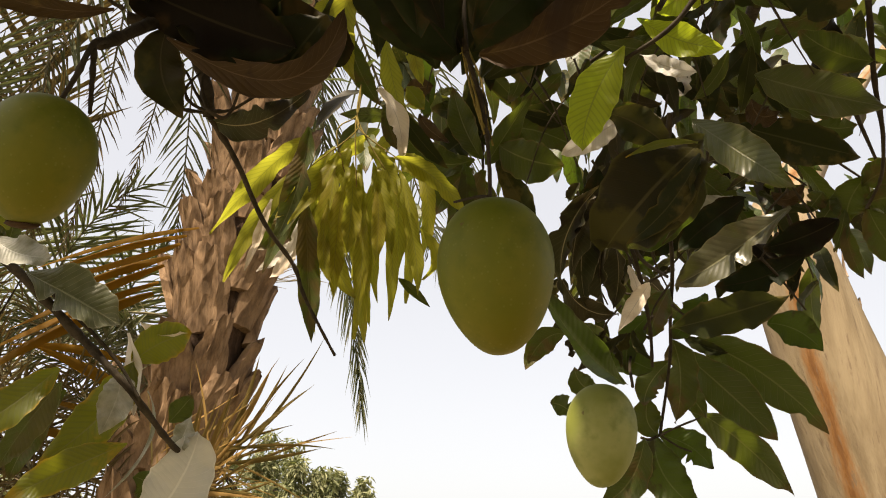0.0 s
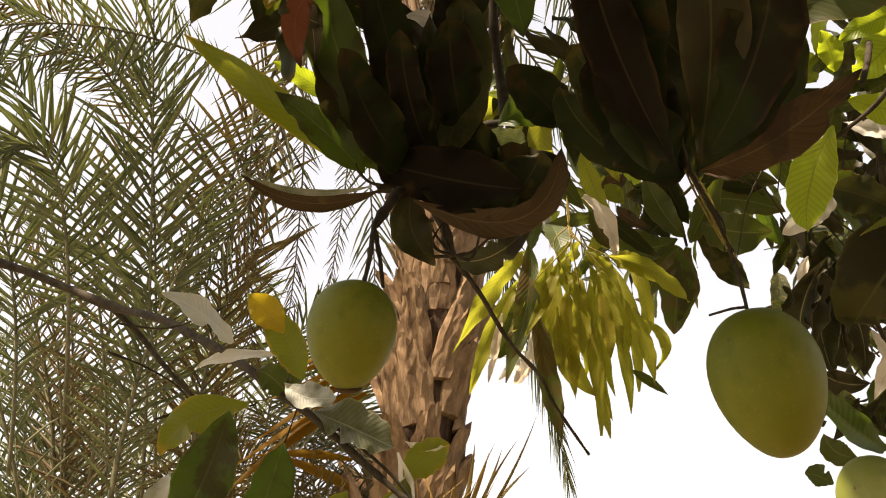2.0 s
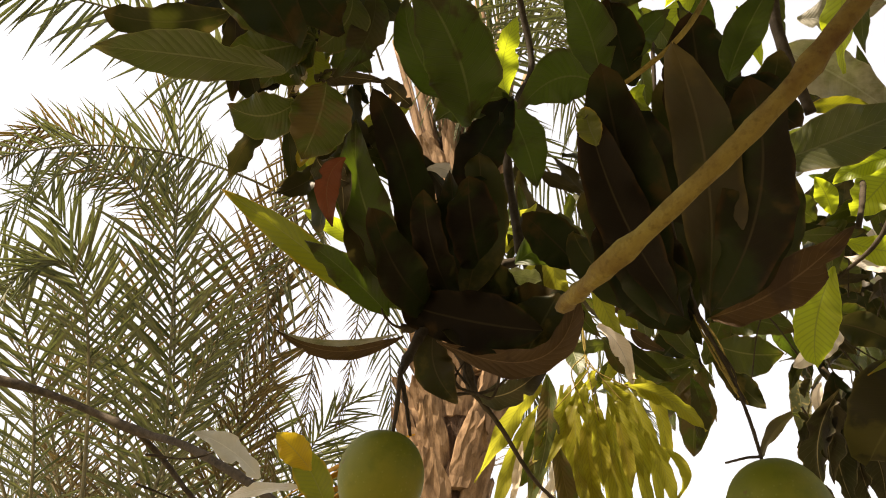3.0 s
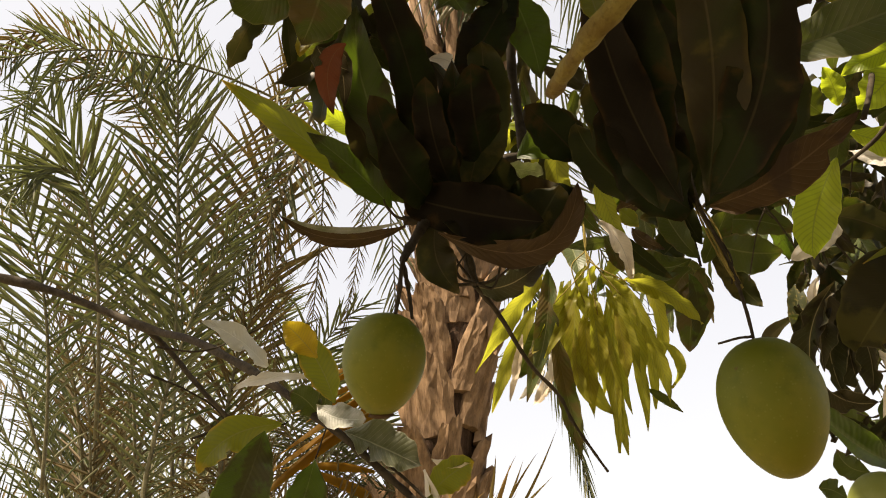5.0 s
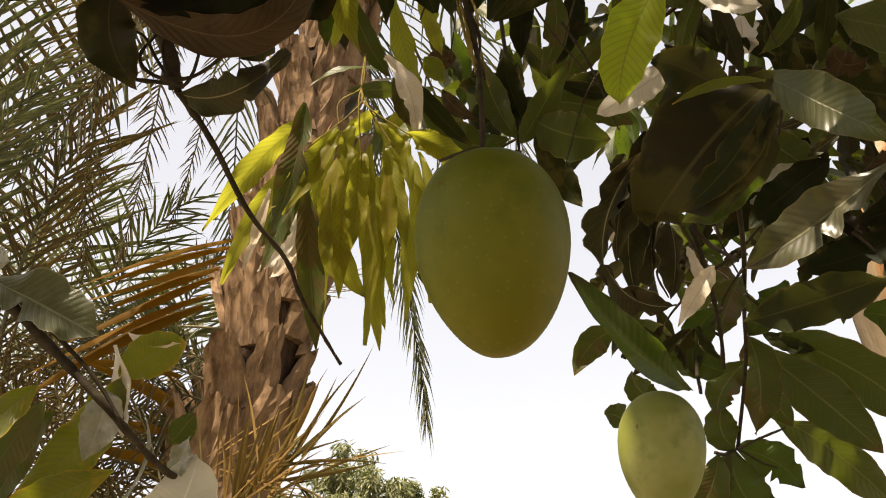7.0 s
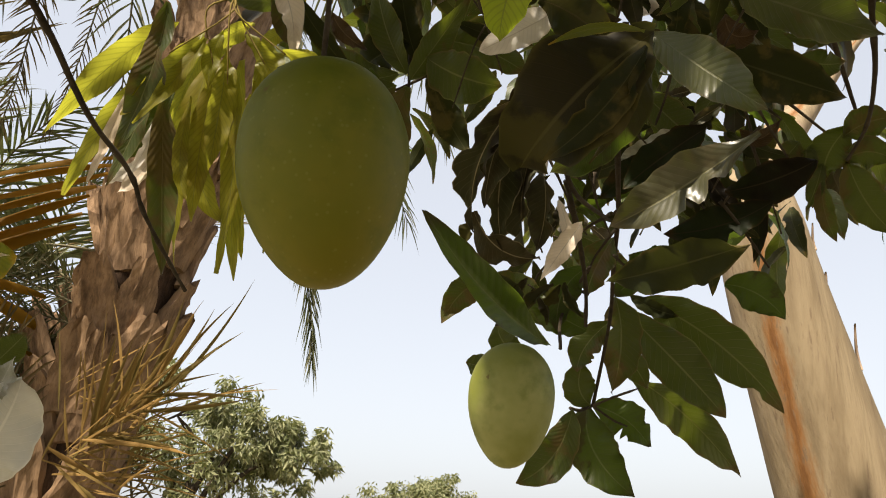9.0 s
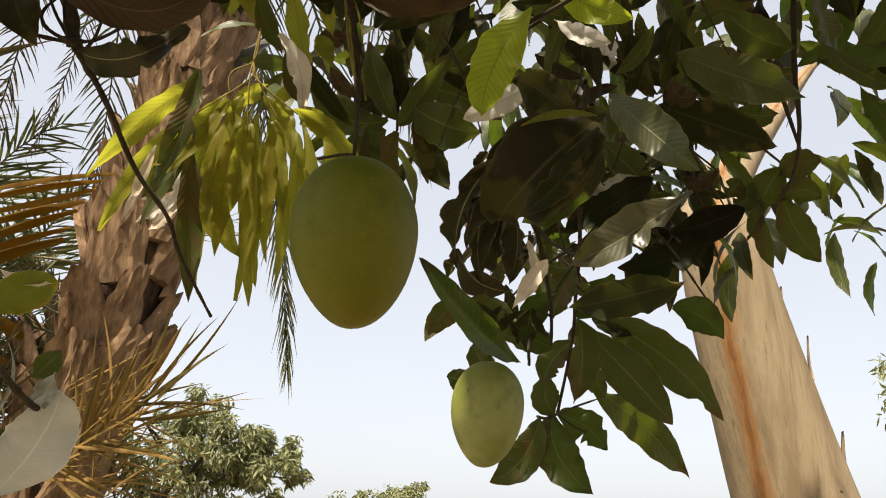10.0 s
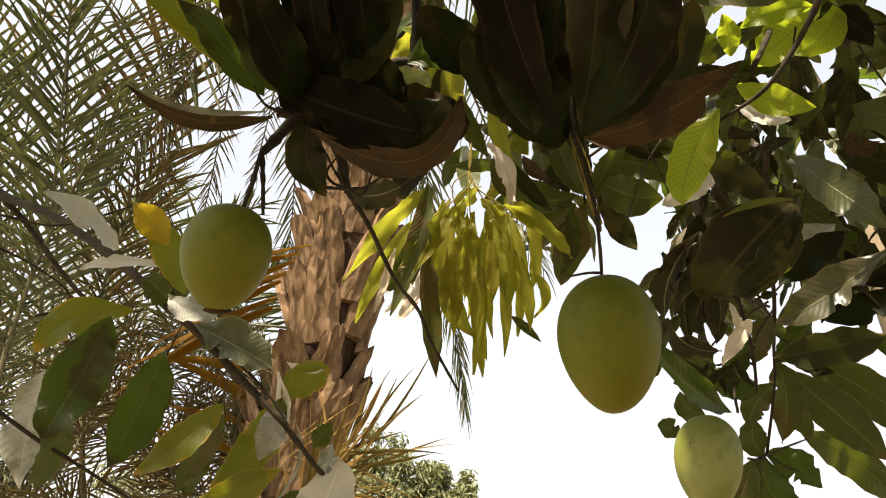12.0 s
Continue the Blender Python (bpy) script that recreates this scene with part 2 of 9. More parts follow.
def gum_material():
    """Smooth tan bark with one long orange stain, fine upright cracks and flaking patches."""
    k = Nodes("gum_bark")
    sep = k.add("SeparateXYZ")
    k.link(k.add("UVMap").outputs[0], sep.inputs[0])
    vec = k.add("Mapping")
    k.link(k.add("TexCoord").outputs["Object"], vec.inputs["Vector"])
    vec.inputs["Scale"].default_value = (1, 1, 0.10)
    vec.inputs["Rotation"].default_value = (0, radians(-14), 0)
    a = k.noise(14.0, 6.0, vec.outputs[0], 0.65)
    b = k.noise(4.0, 4.0, vec.outputs[0])
    c = k.noise(70.0, 4.0, vec.outputs[0])
    d = k.noise(34.0, 5.0, vec.outputs[0], 0.7)
    col = k.mix(k.ramp(a, 0.35, 0.68), (0.222, 0.170, 0.104), (0.150, 0.110, 0.064))
    col = k.mix(k.math("MULTIPLY", k.ramp(b, 0.52, 0.66), 0.5), col, (0.235, 0.185, 0.130))
    centre = k.math("MULTIPLY_ADD", sep.outputs[1], -0.2, k.math("MULTIPLY_ADD", b, -0.05, -0.527))
    off = k.math("ABSOLUTE", k.math("ADD", sep.outputs[0], centre))
    stain = k.math("SUBTRACT", 1.0, k.ramp(k.math("MULTIPLY_ADD", d, 0.07, off), 0.040, 0.078))
    col = k.mix(k.math("MULTIPLY", stain, 0.88), col, (0.185, 0.076, 0.018))
    core = k.math("SUBTRACT", 1.0, k.ramp(k.math("MULTIPLY_ADD", d, 0.05, off), 0.024, 0.040))
    col = k.mix(k.math("MULTIPLY", core, 0.6), col, (0.085, 0.034, 0.010))
    col = k.mix(k.math("MULTIPLY", k.ramp(d, 0.58, 0.66), 0.6), col, (0.10, 0.065, 0.04))
    col = k.mix(k.math("MULTIPLY", k.ramp(c, 0.58, 0.72), 0.45), col, (0.15, 0.105, 0.07))
    k.link(col, k.bsdf.inputs["Base Color"])
    k.bsdf.inputs["Roughness"].default_value = 0.8
    k.bsdf.inputs["Specular IOR Level"].default_value = 0.2
    k.link(k.bump(k.math("ADD", a, k.math("MULTIPLY", c, 0.5)), 0.7, 0.012), k.bsdf.inputs["Normal"])
    return k.mat


GUM = gum_material()
GUM_STRIP = bark_material("loose_bark_strip", (0.14, 0.09, 0.055), (0.36, 0.27, 0.19), (1, 1, 0.2), 30.0, 0.5, 0.004)


def frond_material(name, base, back, through, single=False, fac=0.25):
    k = Nodes(name)
    n = k.noise(9.0, 4.0)
    isle = k.add("ObjectInfo").outputs["Random"] if single else k.add("NewGeometry").outputs["Random Per Island"]
    col = k.mix(k.math("MULTIPLY", isle, 0.9), base, back)
    col = k.mix(k.math("MULTIPLY", k.ramp(n, 0.5, 0.75), 0.5), col, tuple(c * 0.6 for c in base))
    k.link(col, k.bsdf.inputs["Base Color"])
    k.bsdf.inputs["Roughness"].default_value = 0.6
    k.bsdf.inputs["Specular IOR Level"].default_value = 0.05 if single else 0.2
    tr = k.add("BsdfTranslucent", Color=(*through, 1))
    m = k.add("MixShader", Fac=fac)
    k.link(k.bsdf.outputs[0], m.inputs[1])
    k.link(tr.outputs[0], m.inputs[2])
    k.link(m.outputs[0], k.out.inputs["Surface"])
    return k.mat


FROND = {
    "green": frond_material("palm_leaflet_green", (0.052, 0.066, 0.030), (0.175, 0.165, 0.100), (0.115, 0.135, 0.038)),
    "dry": frond_material("palm_leaflet_dry", (0.150, 0.080, 0.014), (0.065, 0.040, 0.010), (0.38, 0.19, 0.014), True, 0.5),
    "brown": frond_material("palm_leaflet_fading", (0.115, 0.078, 0.036), (0.060, 0.052, 0.026), (0.16, 0.11, 0.03)),
    "spike": frond_material("palm_leaflet_spiky", (0.27, 0.160, 0.055), (0.045, 0.045, 0.014), (0.20, 0.14, 0.04), True, 0.35),
}
CROWN = frond_material("far_crown_leaf", (0.070, 0.085, 0.032), (0.30, 0.30, 0.17), (0.19, 0.21, 0.055))


def mango_material(name, skin, blush, bloom, bloom_amount):
    k = Nodes(name)
    vec = k.add("TexCoord").outputs["Object"]
    sep = k.add("SeparateXYZ")
    k.link(vec, sep.inputs[0])
    big = k.noise(18.0, 4.0)
    vor = k.add("TexVoronoi", Scale=210.0)
    k.link(vec, vor.inputs["Vector"])
    dots = k.math("SUBTRACT", 1.0, k.ramp(vor.outputs["Distance"], 0.10, 0.22))
    col = k.mix(k.ramp(big, 0.40, 0.75), skin, tuple(c * f for c, f in zip(skin, (1.3, 1.12, 1.0))))
    low = k.math("MULTIPLY_ADD", sep.outputs[0], 6.0, k.math("MULTIPLY_ADD", sep.outputs[2], -9.0, k.math("MULTIPLY", big, 0.6)))
    col = k.mix(k.math("MULTIPLY", k.ramp(low, 0.3, 1.0), 0.7), col, blush)
    col = k.mix(k.math("MULTIPLY", k.ramp(k.noise(9.0, 5.0), 0.42, 0.7), bloom_amount), col, bloom)
    col = k.mix(k.math("MULTIPLY", k.ramp(k.noise(26.0, 5.0, None, 0.65), 0.46, 0.66), 0.5), col, tuple(c * f for c, f in zip(skin, (0.62, 0.76, 0.7))))
    col = k.mix(k.math("MULTIPLY", dots, 0.16), col, (0.24, 0.25, 0.08))
    scar = k.ramp(k.noise(60.0, 3.0), 0.69, 0.73)
    col = k.mix(k.math("MULTIPLY", scar, 0.7), col, (0.10, 0.06, 0.02))
    k.link(col, k.bsdf.inputs["Base Color"])
    k.bsdf.inputs["Roughness"].default_value = 0.5
    k.bsdf.inputs["Specular IOR Level"].default_value = 0.16
    k.link(k.bump(k.math("MULTIPLY_ADD", dots, 0.25, k.noise(120.0, 3.0)), 0.12, 0.001), k.bsdf.inputs["Normal"])
    return k.mat


FRUIT_SKIN = mango_material("mango_skin", (0.104, 0.116, 0.010), (0.165, 0.125, 0.010), (0.16, 0.18, 0.05), 0.12)
FRUIT_PALE = mango_material("mango_skin_waxy", (0.165, 0.180, 0.038), (0.18, 0.175, 0.03), (0.32, 0.34, 0.16), 0.6)
SCAR = bark_material("dark_scar", (0.02, 0.012, 0.008), (0.07, 0.04, 0.02), (1, 1, 1), 90.0, 0.4, 0.001)


def soil_material():
    k = Nodes("dry_soil")
    vec = k.add("TexCoord").outputs["Object"]
    a = k.noise(0.6, 6.0, vec)
    b = k.noise(14.0, 6.0, vec)
    col = k.mix(k.ramp(a, 0.35, 0.7), (0.23, 0.18, 0.115), (0.11, 0.11, 0.055))
    col = k.mix(k.math("MULTIPLY", k.ramp(b, 0.45, 0.7), 0.5), col, (0.28, 0.23, 0.155))
    k.link(col, k.bsdf.inputs["Base Color"])
    k.bsdf.inputs["Roughness"].default_value = 0.95
    k.link(k.bump(b, 0.6, 0.05), k.bsdf.inputs["Normal"])
    return k.mat


SOIL = soil_material()


# ---- building helpers ----
def place_of(ob):
    """Where an unturned thing or part stands in the world."""
    at = Vector((0, 0, 0))
    while ob:
        at += ob.location
        ob = ob.parent
    return at


def part(name, bm, material, parent, label="", at=(0, 0, 0), smooth=True, kind=""):
    """Link a bmesh, made round the place `at`, as one mesh object under a thing or a part."""
    data = bpy.data.meshes.new(name)
    bm.to_mesh(data)
    bm.free()
    return mesh_part(name, data, material, parent, label, at, smooth, kind)


def mesh_part(name, data, material, parent, label="", at=(0, 0, 0), smooth=True, kind=""):
    if smooth:
        data.shade_smooth()
    if material and not data.materials:
        data.materials.append(material)
    ob = new(name, data)
    ob.location = Vector(at) - (place_of(parent) if parent else Vector((0, 0, 0)))
    ob.parent = parent
    return tagged(ob, label=label, kind=kind)


def thing(name, at, label, category, group=""):
    ob = new(name)
    ob.location = at
    ob.empty_display_size = 0.1
    return tagged(ob, label=label, category=category, group=group)


def smooth_line(points, steps=6):
    """Catmull-Rom through the points."""
    pts = [Vector(p) for p in points]
    pts = [2 * pts[0] - pts[1], *pts, 2 * pts[-1] - pts[-2]]
    out = []
    for a, b, c, d in zip(pts, pts[1:], pts[2:], pts[3:]):
        for i in range(steps):
            t = i / steps
            out.append(0.5 * (2 * b + (c - a) * t + (2 * a - 5 * b + 4 * c - d) * t * t + (3 * b - a - 3 * c + d) * t**3))
    out.append(pts[-2])
    return out


def tube(points, r0, r1, sides=8, steps=6, rough=0.12, knots=0.0, seed=1):
    """A tapering, slightly uneven stem along the points. Returns the bmesh, made round the first point."""
    rng = random.Random(seed)
    line = smooth_line(points, steps)
    base = line[0].copy()
    bm = bmesh.new()
    rings = []
    up = Vector((0.3, 0.2, 0.93))
    for i, p in enumerate(line):
        way = (line[min(i + 1, len(line) - 1)] - line[max(i - 1, 0)]).normalized()
        a = way.cross(up)
        a = a.normalized() if a.length > 1e-3 else Vector((1, 0, 0))
        b = way.cross(a)
        f = i / (len(line) - 1)
        r = r0 + (r1 - r0) * f
        swell = 1 + (knots if rng.random() < 0.22 else 0)
        ring = []
        for s in range(sides):
            q = 2 * math.pi * s / sides
            rr = r * swell * (1 + rng.uniform(-rough, rough))
            ring.append(bm.verts.new(p - base + (a * math.cos(q) + b * math.sin(q)) * rr))
        rings.append(ring)
    for x, y in zip(rings, rings[1:]):
        for s in range(sides):
            bm.faces.new((x[s], x[(s + 1) % sides], y[(s + 1) % sides], y[s]))
    bm.faces.new(rings[0][::-1])
    bm.faces.new(rings[-1])
    return bm, base


def stem(parent, points, r0, r1, material, name="branch", label="", sides=8, knots=0.0, seed=1):
    bm, base = tube(points, r0, r1, sides, 6, 0.10, knots, seed)
    return part(name, bm, material, parent, label, base)


def bites_along(rng, nibble):
    """Rounded pieces eaten out of one edge of a leaf: place along the blade, half length, depth."""
    count = sum(rng.random() < nibble * 2.2 for _ in range(4))
    return [(rng.uniform(0.25, 0.95), rng.uniform(0.02, 0.065), rng.uniform(0.2, 0.6)) for _ in range(count)]


def blade(base, mid, tip, width, face, rng, fold=0.22, wave=0.05, nibble=0.0, n=26, across=4, round_tip=0.0, twist=0.0):
    """A mango leaf: lance-shaped, folded along its midrib, with wavy and sometimes eaten edges."""
    base, mid, tip = Vector(base), Vector(mid), Vector(tip)
    ctrl = 2 * mid - (base + tip) / 2
    face = Vector(face).normalized()
    bm = bmesh.new()
    uvs = bm.loops.layers.uv.new("UVMap")
    rows, ph = [], rng.uniform(0, 6)
    eaten = {side: bites_along(rng, nibble) for side in (-1, 1)}
    lean = {side: rng.uniform(0.93, 1.07) for side in (-1, 1)}
    peak = rng.uniform(0.88, 1.06)
    for i in range(n + 1):
        s = i / n
        p = base * (1 - s) ** 2 + ctrl * 2 * s * (1 - s) + tip * s * s
        way = ((ctrl - base) * (1 - s) + (tip - ctrl) * s).normalized()
        across_way = Matrix.Rotation(twist * (s - 0.5), 3, way) @ way.cross(face).normalized()
        out = across_way.cross(way)
        w = 0.5 * width * max(0.0, math.sin(math.pi * s**peak)) ** (0.86 - 0.36 * round_tip if s > 0.5 else 0.78)
        w = max(w, 0.0012 if i == 0 else 0.0004)
        row = []
        for j in range(-across, across + 1):
            f = j / across
            side = -1 if j < 0 else 1
            ww = w * lean[side] * (1 + 0.035 * math.sin(ph * 3 + s * 37 + side))
            for spot, half, depth in eaten[side]:
                ww *= 1 - depth * math.sqrt(max(0.0, 1 - ((s - spot) / half) ** 2))
            lift = fold * abs(f) * w + wave * width * f * f * math.sin(ph + s * 13 + side * 1.7) + 0.32 * wave * width * f * f * math.sin(ph * 2 + s * 34 - side)
            row.append((bm.verts.new(p - base + across_way * f * ww + out * lift), (0.5 + 0.5 * f, s)))
        rows.append(row)
    for x, y in zip(rows, rows[1:]):
        for j in range(2 * across):
            quad = (x[j], x[j + 1], y[j + 1], y[j])
            f = bm.faces.new([q[0] for q in quad])
            for loop, q in zip(f.loops, quad):
                loop[uvs].uv = q[1]
    return bm


leaf_rng = random.Random(11)


def leaf(kind, base, mid, tip, width, face, fold=0.22, nibble=0.03, round_tip=0.0):
    dry = kind in ("dead", "scorched", "pale")
    bm = blade(base, mid, tip, width, face, leaf_rng, fold, 0.2 if kind == "dead" else 0.17 if kind == "young" else 0.14 if kind in ("old", "olive", "brown") else 0.11,
               max(nibble, 0.12) if dry else nibble * 0.6 if kind in ("old", "olive", "brown", "shade") else nibble,
               round_tip=round_tip, twist=leaf_rng.uniform(-1, 1) * (1.6 if kind == "dead" else 0.45))
    return part("leaf", bm, LEAF[kind], mango_tree, LEAF_LABEL.get(kind, ""), base)


def mango(at, height, width, axis, skin, label, squash=0.93, beak=0.06, lean=0.06, scar=0.0025):
    """A hanging mango: broad shoulders by the stalk, narrower towards the tip, a slight beak and bend."""
    fruit = thing("mango_fruit", at, label, "mango", "mangoes on the tree")
    turn = Vector((0, 0, 1)).rotation_difference(Vector(axis).normalized()).to_matrix()
    bm = bmesh.new()
    rings, segs, loops = 30, 40, []
    for i in range(1, rings):
        q = math.pi * i / rings
        z = math.cos(q)
        r = math.sin(q) ** 0.92 * (1 + 0.14 * z - 0.055 * z * z)
        off = -lean * width * (1 - z) ** 2 / 4
        ring = []
        for s in range(segs):
            a = 2 * math.pi * s / segs
            rr = r * (1 + beak * math.cos(a) * max(0, -z) ** 2 + 0.012 * noise.noise(Vector((math.cos(a) * 2, math.sin(a) * 2, z * 2 + at[0] * 9))))
            ring.append(bm.verts.new(turn @ Vector((off + rr * math.cos(a) * width / 2 / 1.06, rr * math.sin(a) * width * squash / 2 / 1.06, z * height / 2))))
        loops.append(ring)
    top = bm.verts.new(turn @ Vector((0, 0, height / 2 * 0.985)))
    low = bm.verts.new(turn @ Vector((-lean * width, 0, -height / 2)))
    for x, y in zip(loops, loops[1:]):
        for s in range(segs):
            bm.faces.new((x[s], y[s], y[(s + 1) % segs], x[(s + 1) % segs]))
    for s in range(segs):
        bm.faces.new((top, loops[0][s], loops[0][(s + 1) % segs]))
        bm.faces.new((low, loops[-1][(s + 1) % segs], loops[-1][s]))
    part("fruit_body", bm, skin, fruit, "", at)
    bm = bmesh.new()
    bmesh.ops.create_icosphere(bm, subdivisions=3, radius=1)
    for vert in bm.verts:
        c = vert.co
        vert.co = turn @ Vector((c.x * scar * (1 + 0.3 * noise.noise(c * 2)), c.y * scar * 0.8, c.z * scar * 0.3))
    part("tip_scar", bm, SCAR, fruit, "dark scar at the tip", Vector(at) + turn @ Vector((-lean * width * 0.97, 0, -height / 2 * 0.985)))
    return fruit


def frond(palm, base, mid, tip, length, face, kind="green", pairs=46, seed=1, r=0.012, spread=(62, 22), droop=0.10, vee=0.25, start=0.12):
    """A feather palm leaf: an arched midrib with two rows of narrow folded leaflets."""
    rng = random.Random(seed)
    base, mid, tip, face = Vector(base), Vector(mid), Vector(tip), Vector(face).normalized()
    ctrl = 2 * mid - (base + tip) / 2
    curve = [base * (1 - s) ** 2 + ctrl * 2 * s * (1 - s) + tip * s * s for s in (i / 10 for i in range(11))]
    bm, at = tube(curve, r, 0.002, 6, 3, 0.05, 0, seed)
    rib = part("frond", bm, MIDRIB, palm, "dry brown palm frond" if kind == "dry" else "", at)
    verts, faces = [], []
    for i in range(pairs):
        s = start + (1 - start) * (i + 0.5) / pairs
        p = base * (1 - s) ** 2 + ctrl * 2 * s * (1 - s) + tip * s * s
        way = ((ctrl - base) * (1 - s) + (tip - ctrl) * s).normalized()
        side = way.cross(face).normalized()
        out = side.cross(way)
        size = length * min(1.0, 0.45 + 2.2 * (s - start)) * (1 - 0.55 * max(0, s - 0.45) / 0.55)
        for sign in (-1, 1):
            a = radians(spread[0] + (spread[1] - spread[0]) * s + rng.uniform(-13, 13))
            d = (way * math.cos(a) + side * sign * math.sin(a) + out * (vee + rng.uniform(-0.38, 0.38))).normalized()
            ln = size * rng.uniform(0.72, 1.12)
            w = ln * 0.033 + 0.0025
            cross = d.cross(out).normalized()
            q = p - at + way * rng.uniform(-0.01, 0.01)
            sag = Vector((0, 0, -1)) * droop * ln * rng.uniform(0.5, 1.6)
            k = len(verts)
            for f, ww in ((0, 0.55), (0.3, 1.0), (0.7, 0.8)):
                c = q + d * ln * f + sag * f * f
                verts += [c - cross * w * ww * 0.5 + out * w * 0.3, c, c + cross * w * ww * 0.5 + out * w * 0.3]
            verts.append(q + d * ln + sag)
            for j in (0, 3):
                faces += [(k + j, k + j + 1, k + j + 4, k + j + 3), (k + j + 1, k + j + 2, k + j + 5, k + j + 4)]
            faces += [(k + 6, k + 7, k + 9), (k + 7, k + 8, k + 9)]
    data = bpy.data.meshes.new("leaflet_fringe")
    data.from_pydata(verts, [], faces)
    mesh_part("leaflet_fringe", data, FROND[kind], rib, "", at, False, "stuff")
    return rib


strap_rng = random.Random(17)


def strap(palm, base, tip, width, name="dry_leaflet", kind="dry", label="dry orange-brown palm leaflet"):
    """One stiff dry leaflet of a dead palm leaf, folded along its middle, slightly bent and turned."""
    base, tip = Vector(base), Vector(tip)
    d = tip - base
    roll = Matrix.Rotation(strap_rng.uniform(-0.9, 0.9) if kind == "spike" else strap_rng.uniform(-0.3, 0.3), 3, d.normalized())
    side = roll @ d.cross(Vector((0, -1, 0.3))).normalized() * width / 2
    deep = side.cross(d).normalized()
    bend = side.normalized() * d.length * strap_rng.uniform(-0.035, 0.035)
    sag = strap_rng.uniform(0.0, 0.03) * d.length / 0.3
    bm = bmesh.new()
    rows = []
    for i in range(10):
        s = i / 9
        w = min(1, 0.35 + 2.2 * s) * (1 - s**2.4) + 0.03
        c = d * s + Vector((0, 0, -sag * s * s)) + bend * 4 * s * (1 - s)
        rows.append([bm.verts.new(c - side * w), bm.verts.new(c + deep * width * 0.3 * w), bm.verts.new(c + side * w)])
    for x, y in zip(rows, rows[1:]):
        bm.faces.new((x[0], x[1], y[1], y[0])), bm.faces.new((x[1], x[2], y[2], y[1]))
    return part(name, bm, FROND[kind], palm, label, base)


# ---- ground ----
def ground_sheet():
    bm = bmesh.new()
    ticks = [-600, -200, -60, -25, -12, -8, -6, -4, -3, -2, -1, 0, 1, 2, 3, 4, 6, 8, 12, 18, 25, 60, 200, 600]
    grid = [[bm.verts.new((x, y, 0.05 * noise.noise(Vector((x * 0.4, y * 0.4, 0))) if abs(x) < 30 and abs(y) < 30 else 0)) for x in ticks] for y in ticks]
    for a, b in zip(grid, grid[1:]):
        for i in range(len(ticks) - 1):
            bm.faces.new((a[i], a[i + 1], b[i + 1], b[i]))
    return tagged(part("ground", bm, SOIL, None), "dry sandy garden soil under the trees", "ground", kind="structure")


ground_sheet()


# ---- far trees ----
def far_tree(at, height, lobes, leaves, leaf_size, seed, label):
    """A broad-leaved tree: trunk, limbs and a loose crown of small drooping leaves in clumps, gathered in lobes (centre, radius)."""
    rng = random.Random(seed)
    tree = thing("garden_tree", at, label, "tree", "trees in the distance")
    at = Vector(at)
    heart = sum((Vector(c) for c, _ in lobes), Vector((0, 0, 0))) / len(lobes)
    stem(tree, [at - Vector((0, 0, 0.1)), at + Vector((0.1, 0, height * 0.25)), heart], height * 0.03, height * 0.012, TWIG, "trunk", seed=seed)
    clumps = []
    for c, radius in lobes:
        c = Vector(c)
        stem(tree, [at + (heart - at) * 0.6, (heart + c) / 2 - Vector((0, 0, 0.1)), c], height * 0.010, height * 0.003, TWIG, "limb", seed=seed)
        for i in range(30):
            d = Vector((rng.gauss(0, 1), rng.gauss(0, 1), rng.gauss(0.3, 0.8))).normalized() * radius * rng.uniform(0.5, 1.0)
            clumps.append((c + d, rng.uniform(0.14, 0.27) * radius))
            if i < 4:
                stem(tree, [c, c + d * 0.5, c + d], height * 0.004, height * 0.0012, TWIG, "limb", seed=i)
    verts, faces = [], []
    for _ in range(leaves):
        c, r = rng.choice(clumps)
        p = c + Vector([max(-1.6, min(1.6, rng.gauss(0, 1))) for _ in range(3)]) * r * 0.5 - at
        d = Vector((rng.uniform(-1, 1), rng.uniform(-1, 1), rng.uniform(-1.6, 0.15))).normalized() * leaf_size * rng.uniform(0.65, 1.25)
        s = d.cross(Vector((rng.uniform(-1, 1), rng.uniform(-1, 1), rng.uniform(-1, 1)))).normalized() * leaf_size * 0.14
        n = d.cross(s).normalized() * leaf_size * 0.06
        k = len(verts)
        verts += [p, p + d * 0.45 + s, p + d * 0.45 - n, p + d * 0.45 - s, p + d]
        faces += [(k, k + 2, k + 1), (k, k + 3, k + 2), (k + 1, k + 2, k + 4), (k + 2, k + 3, k + 4)]
    data = bpy.data.meshes.new("crown")
    data.from_pydata([v for v in verts], [], faces)
    mesh_part("crown", data, CROWN, tree, "", at, False)
    return tree


def lobes_round(at, height, radius, seed):
    rng = random.Random(seed)
    top = Vector(at) + Vector((0, 0, height - radius * 1.1))
    return [(top + Vector((rng.uniform(-1, 1), rng.uniform(-1, 1), rng.uniform(-0.6, 0.45))) * radius * 0.55, radius * rng.uniform(0.45, 0.62)) for _ in range(6)]


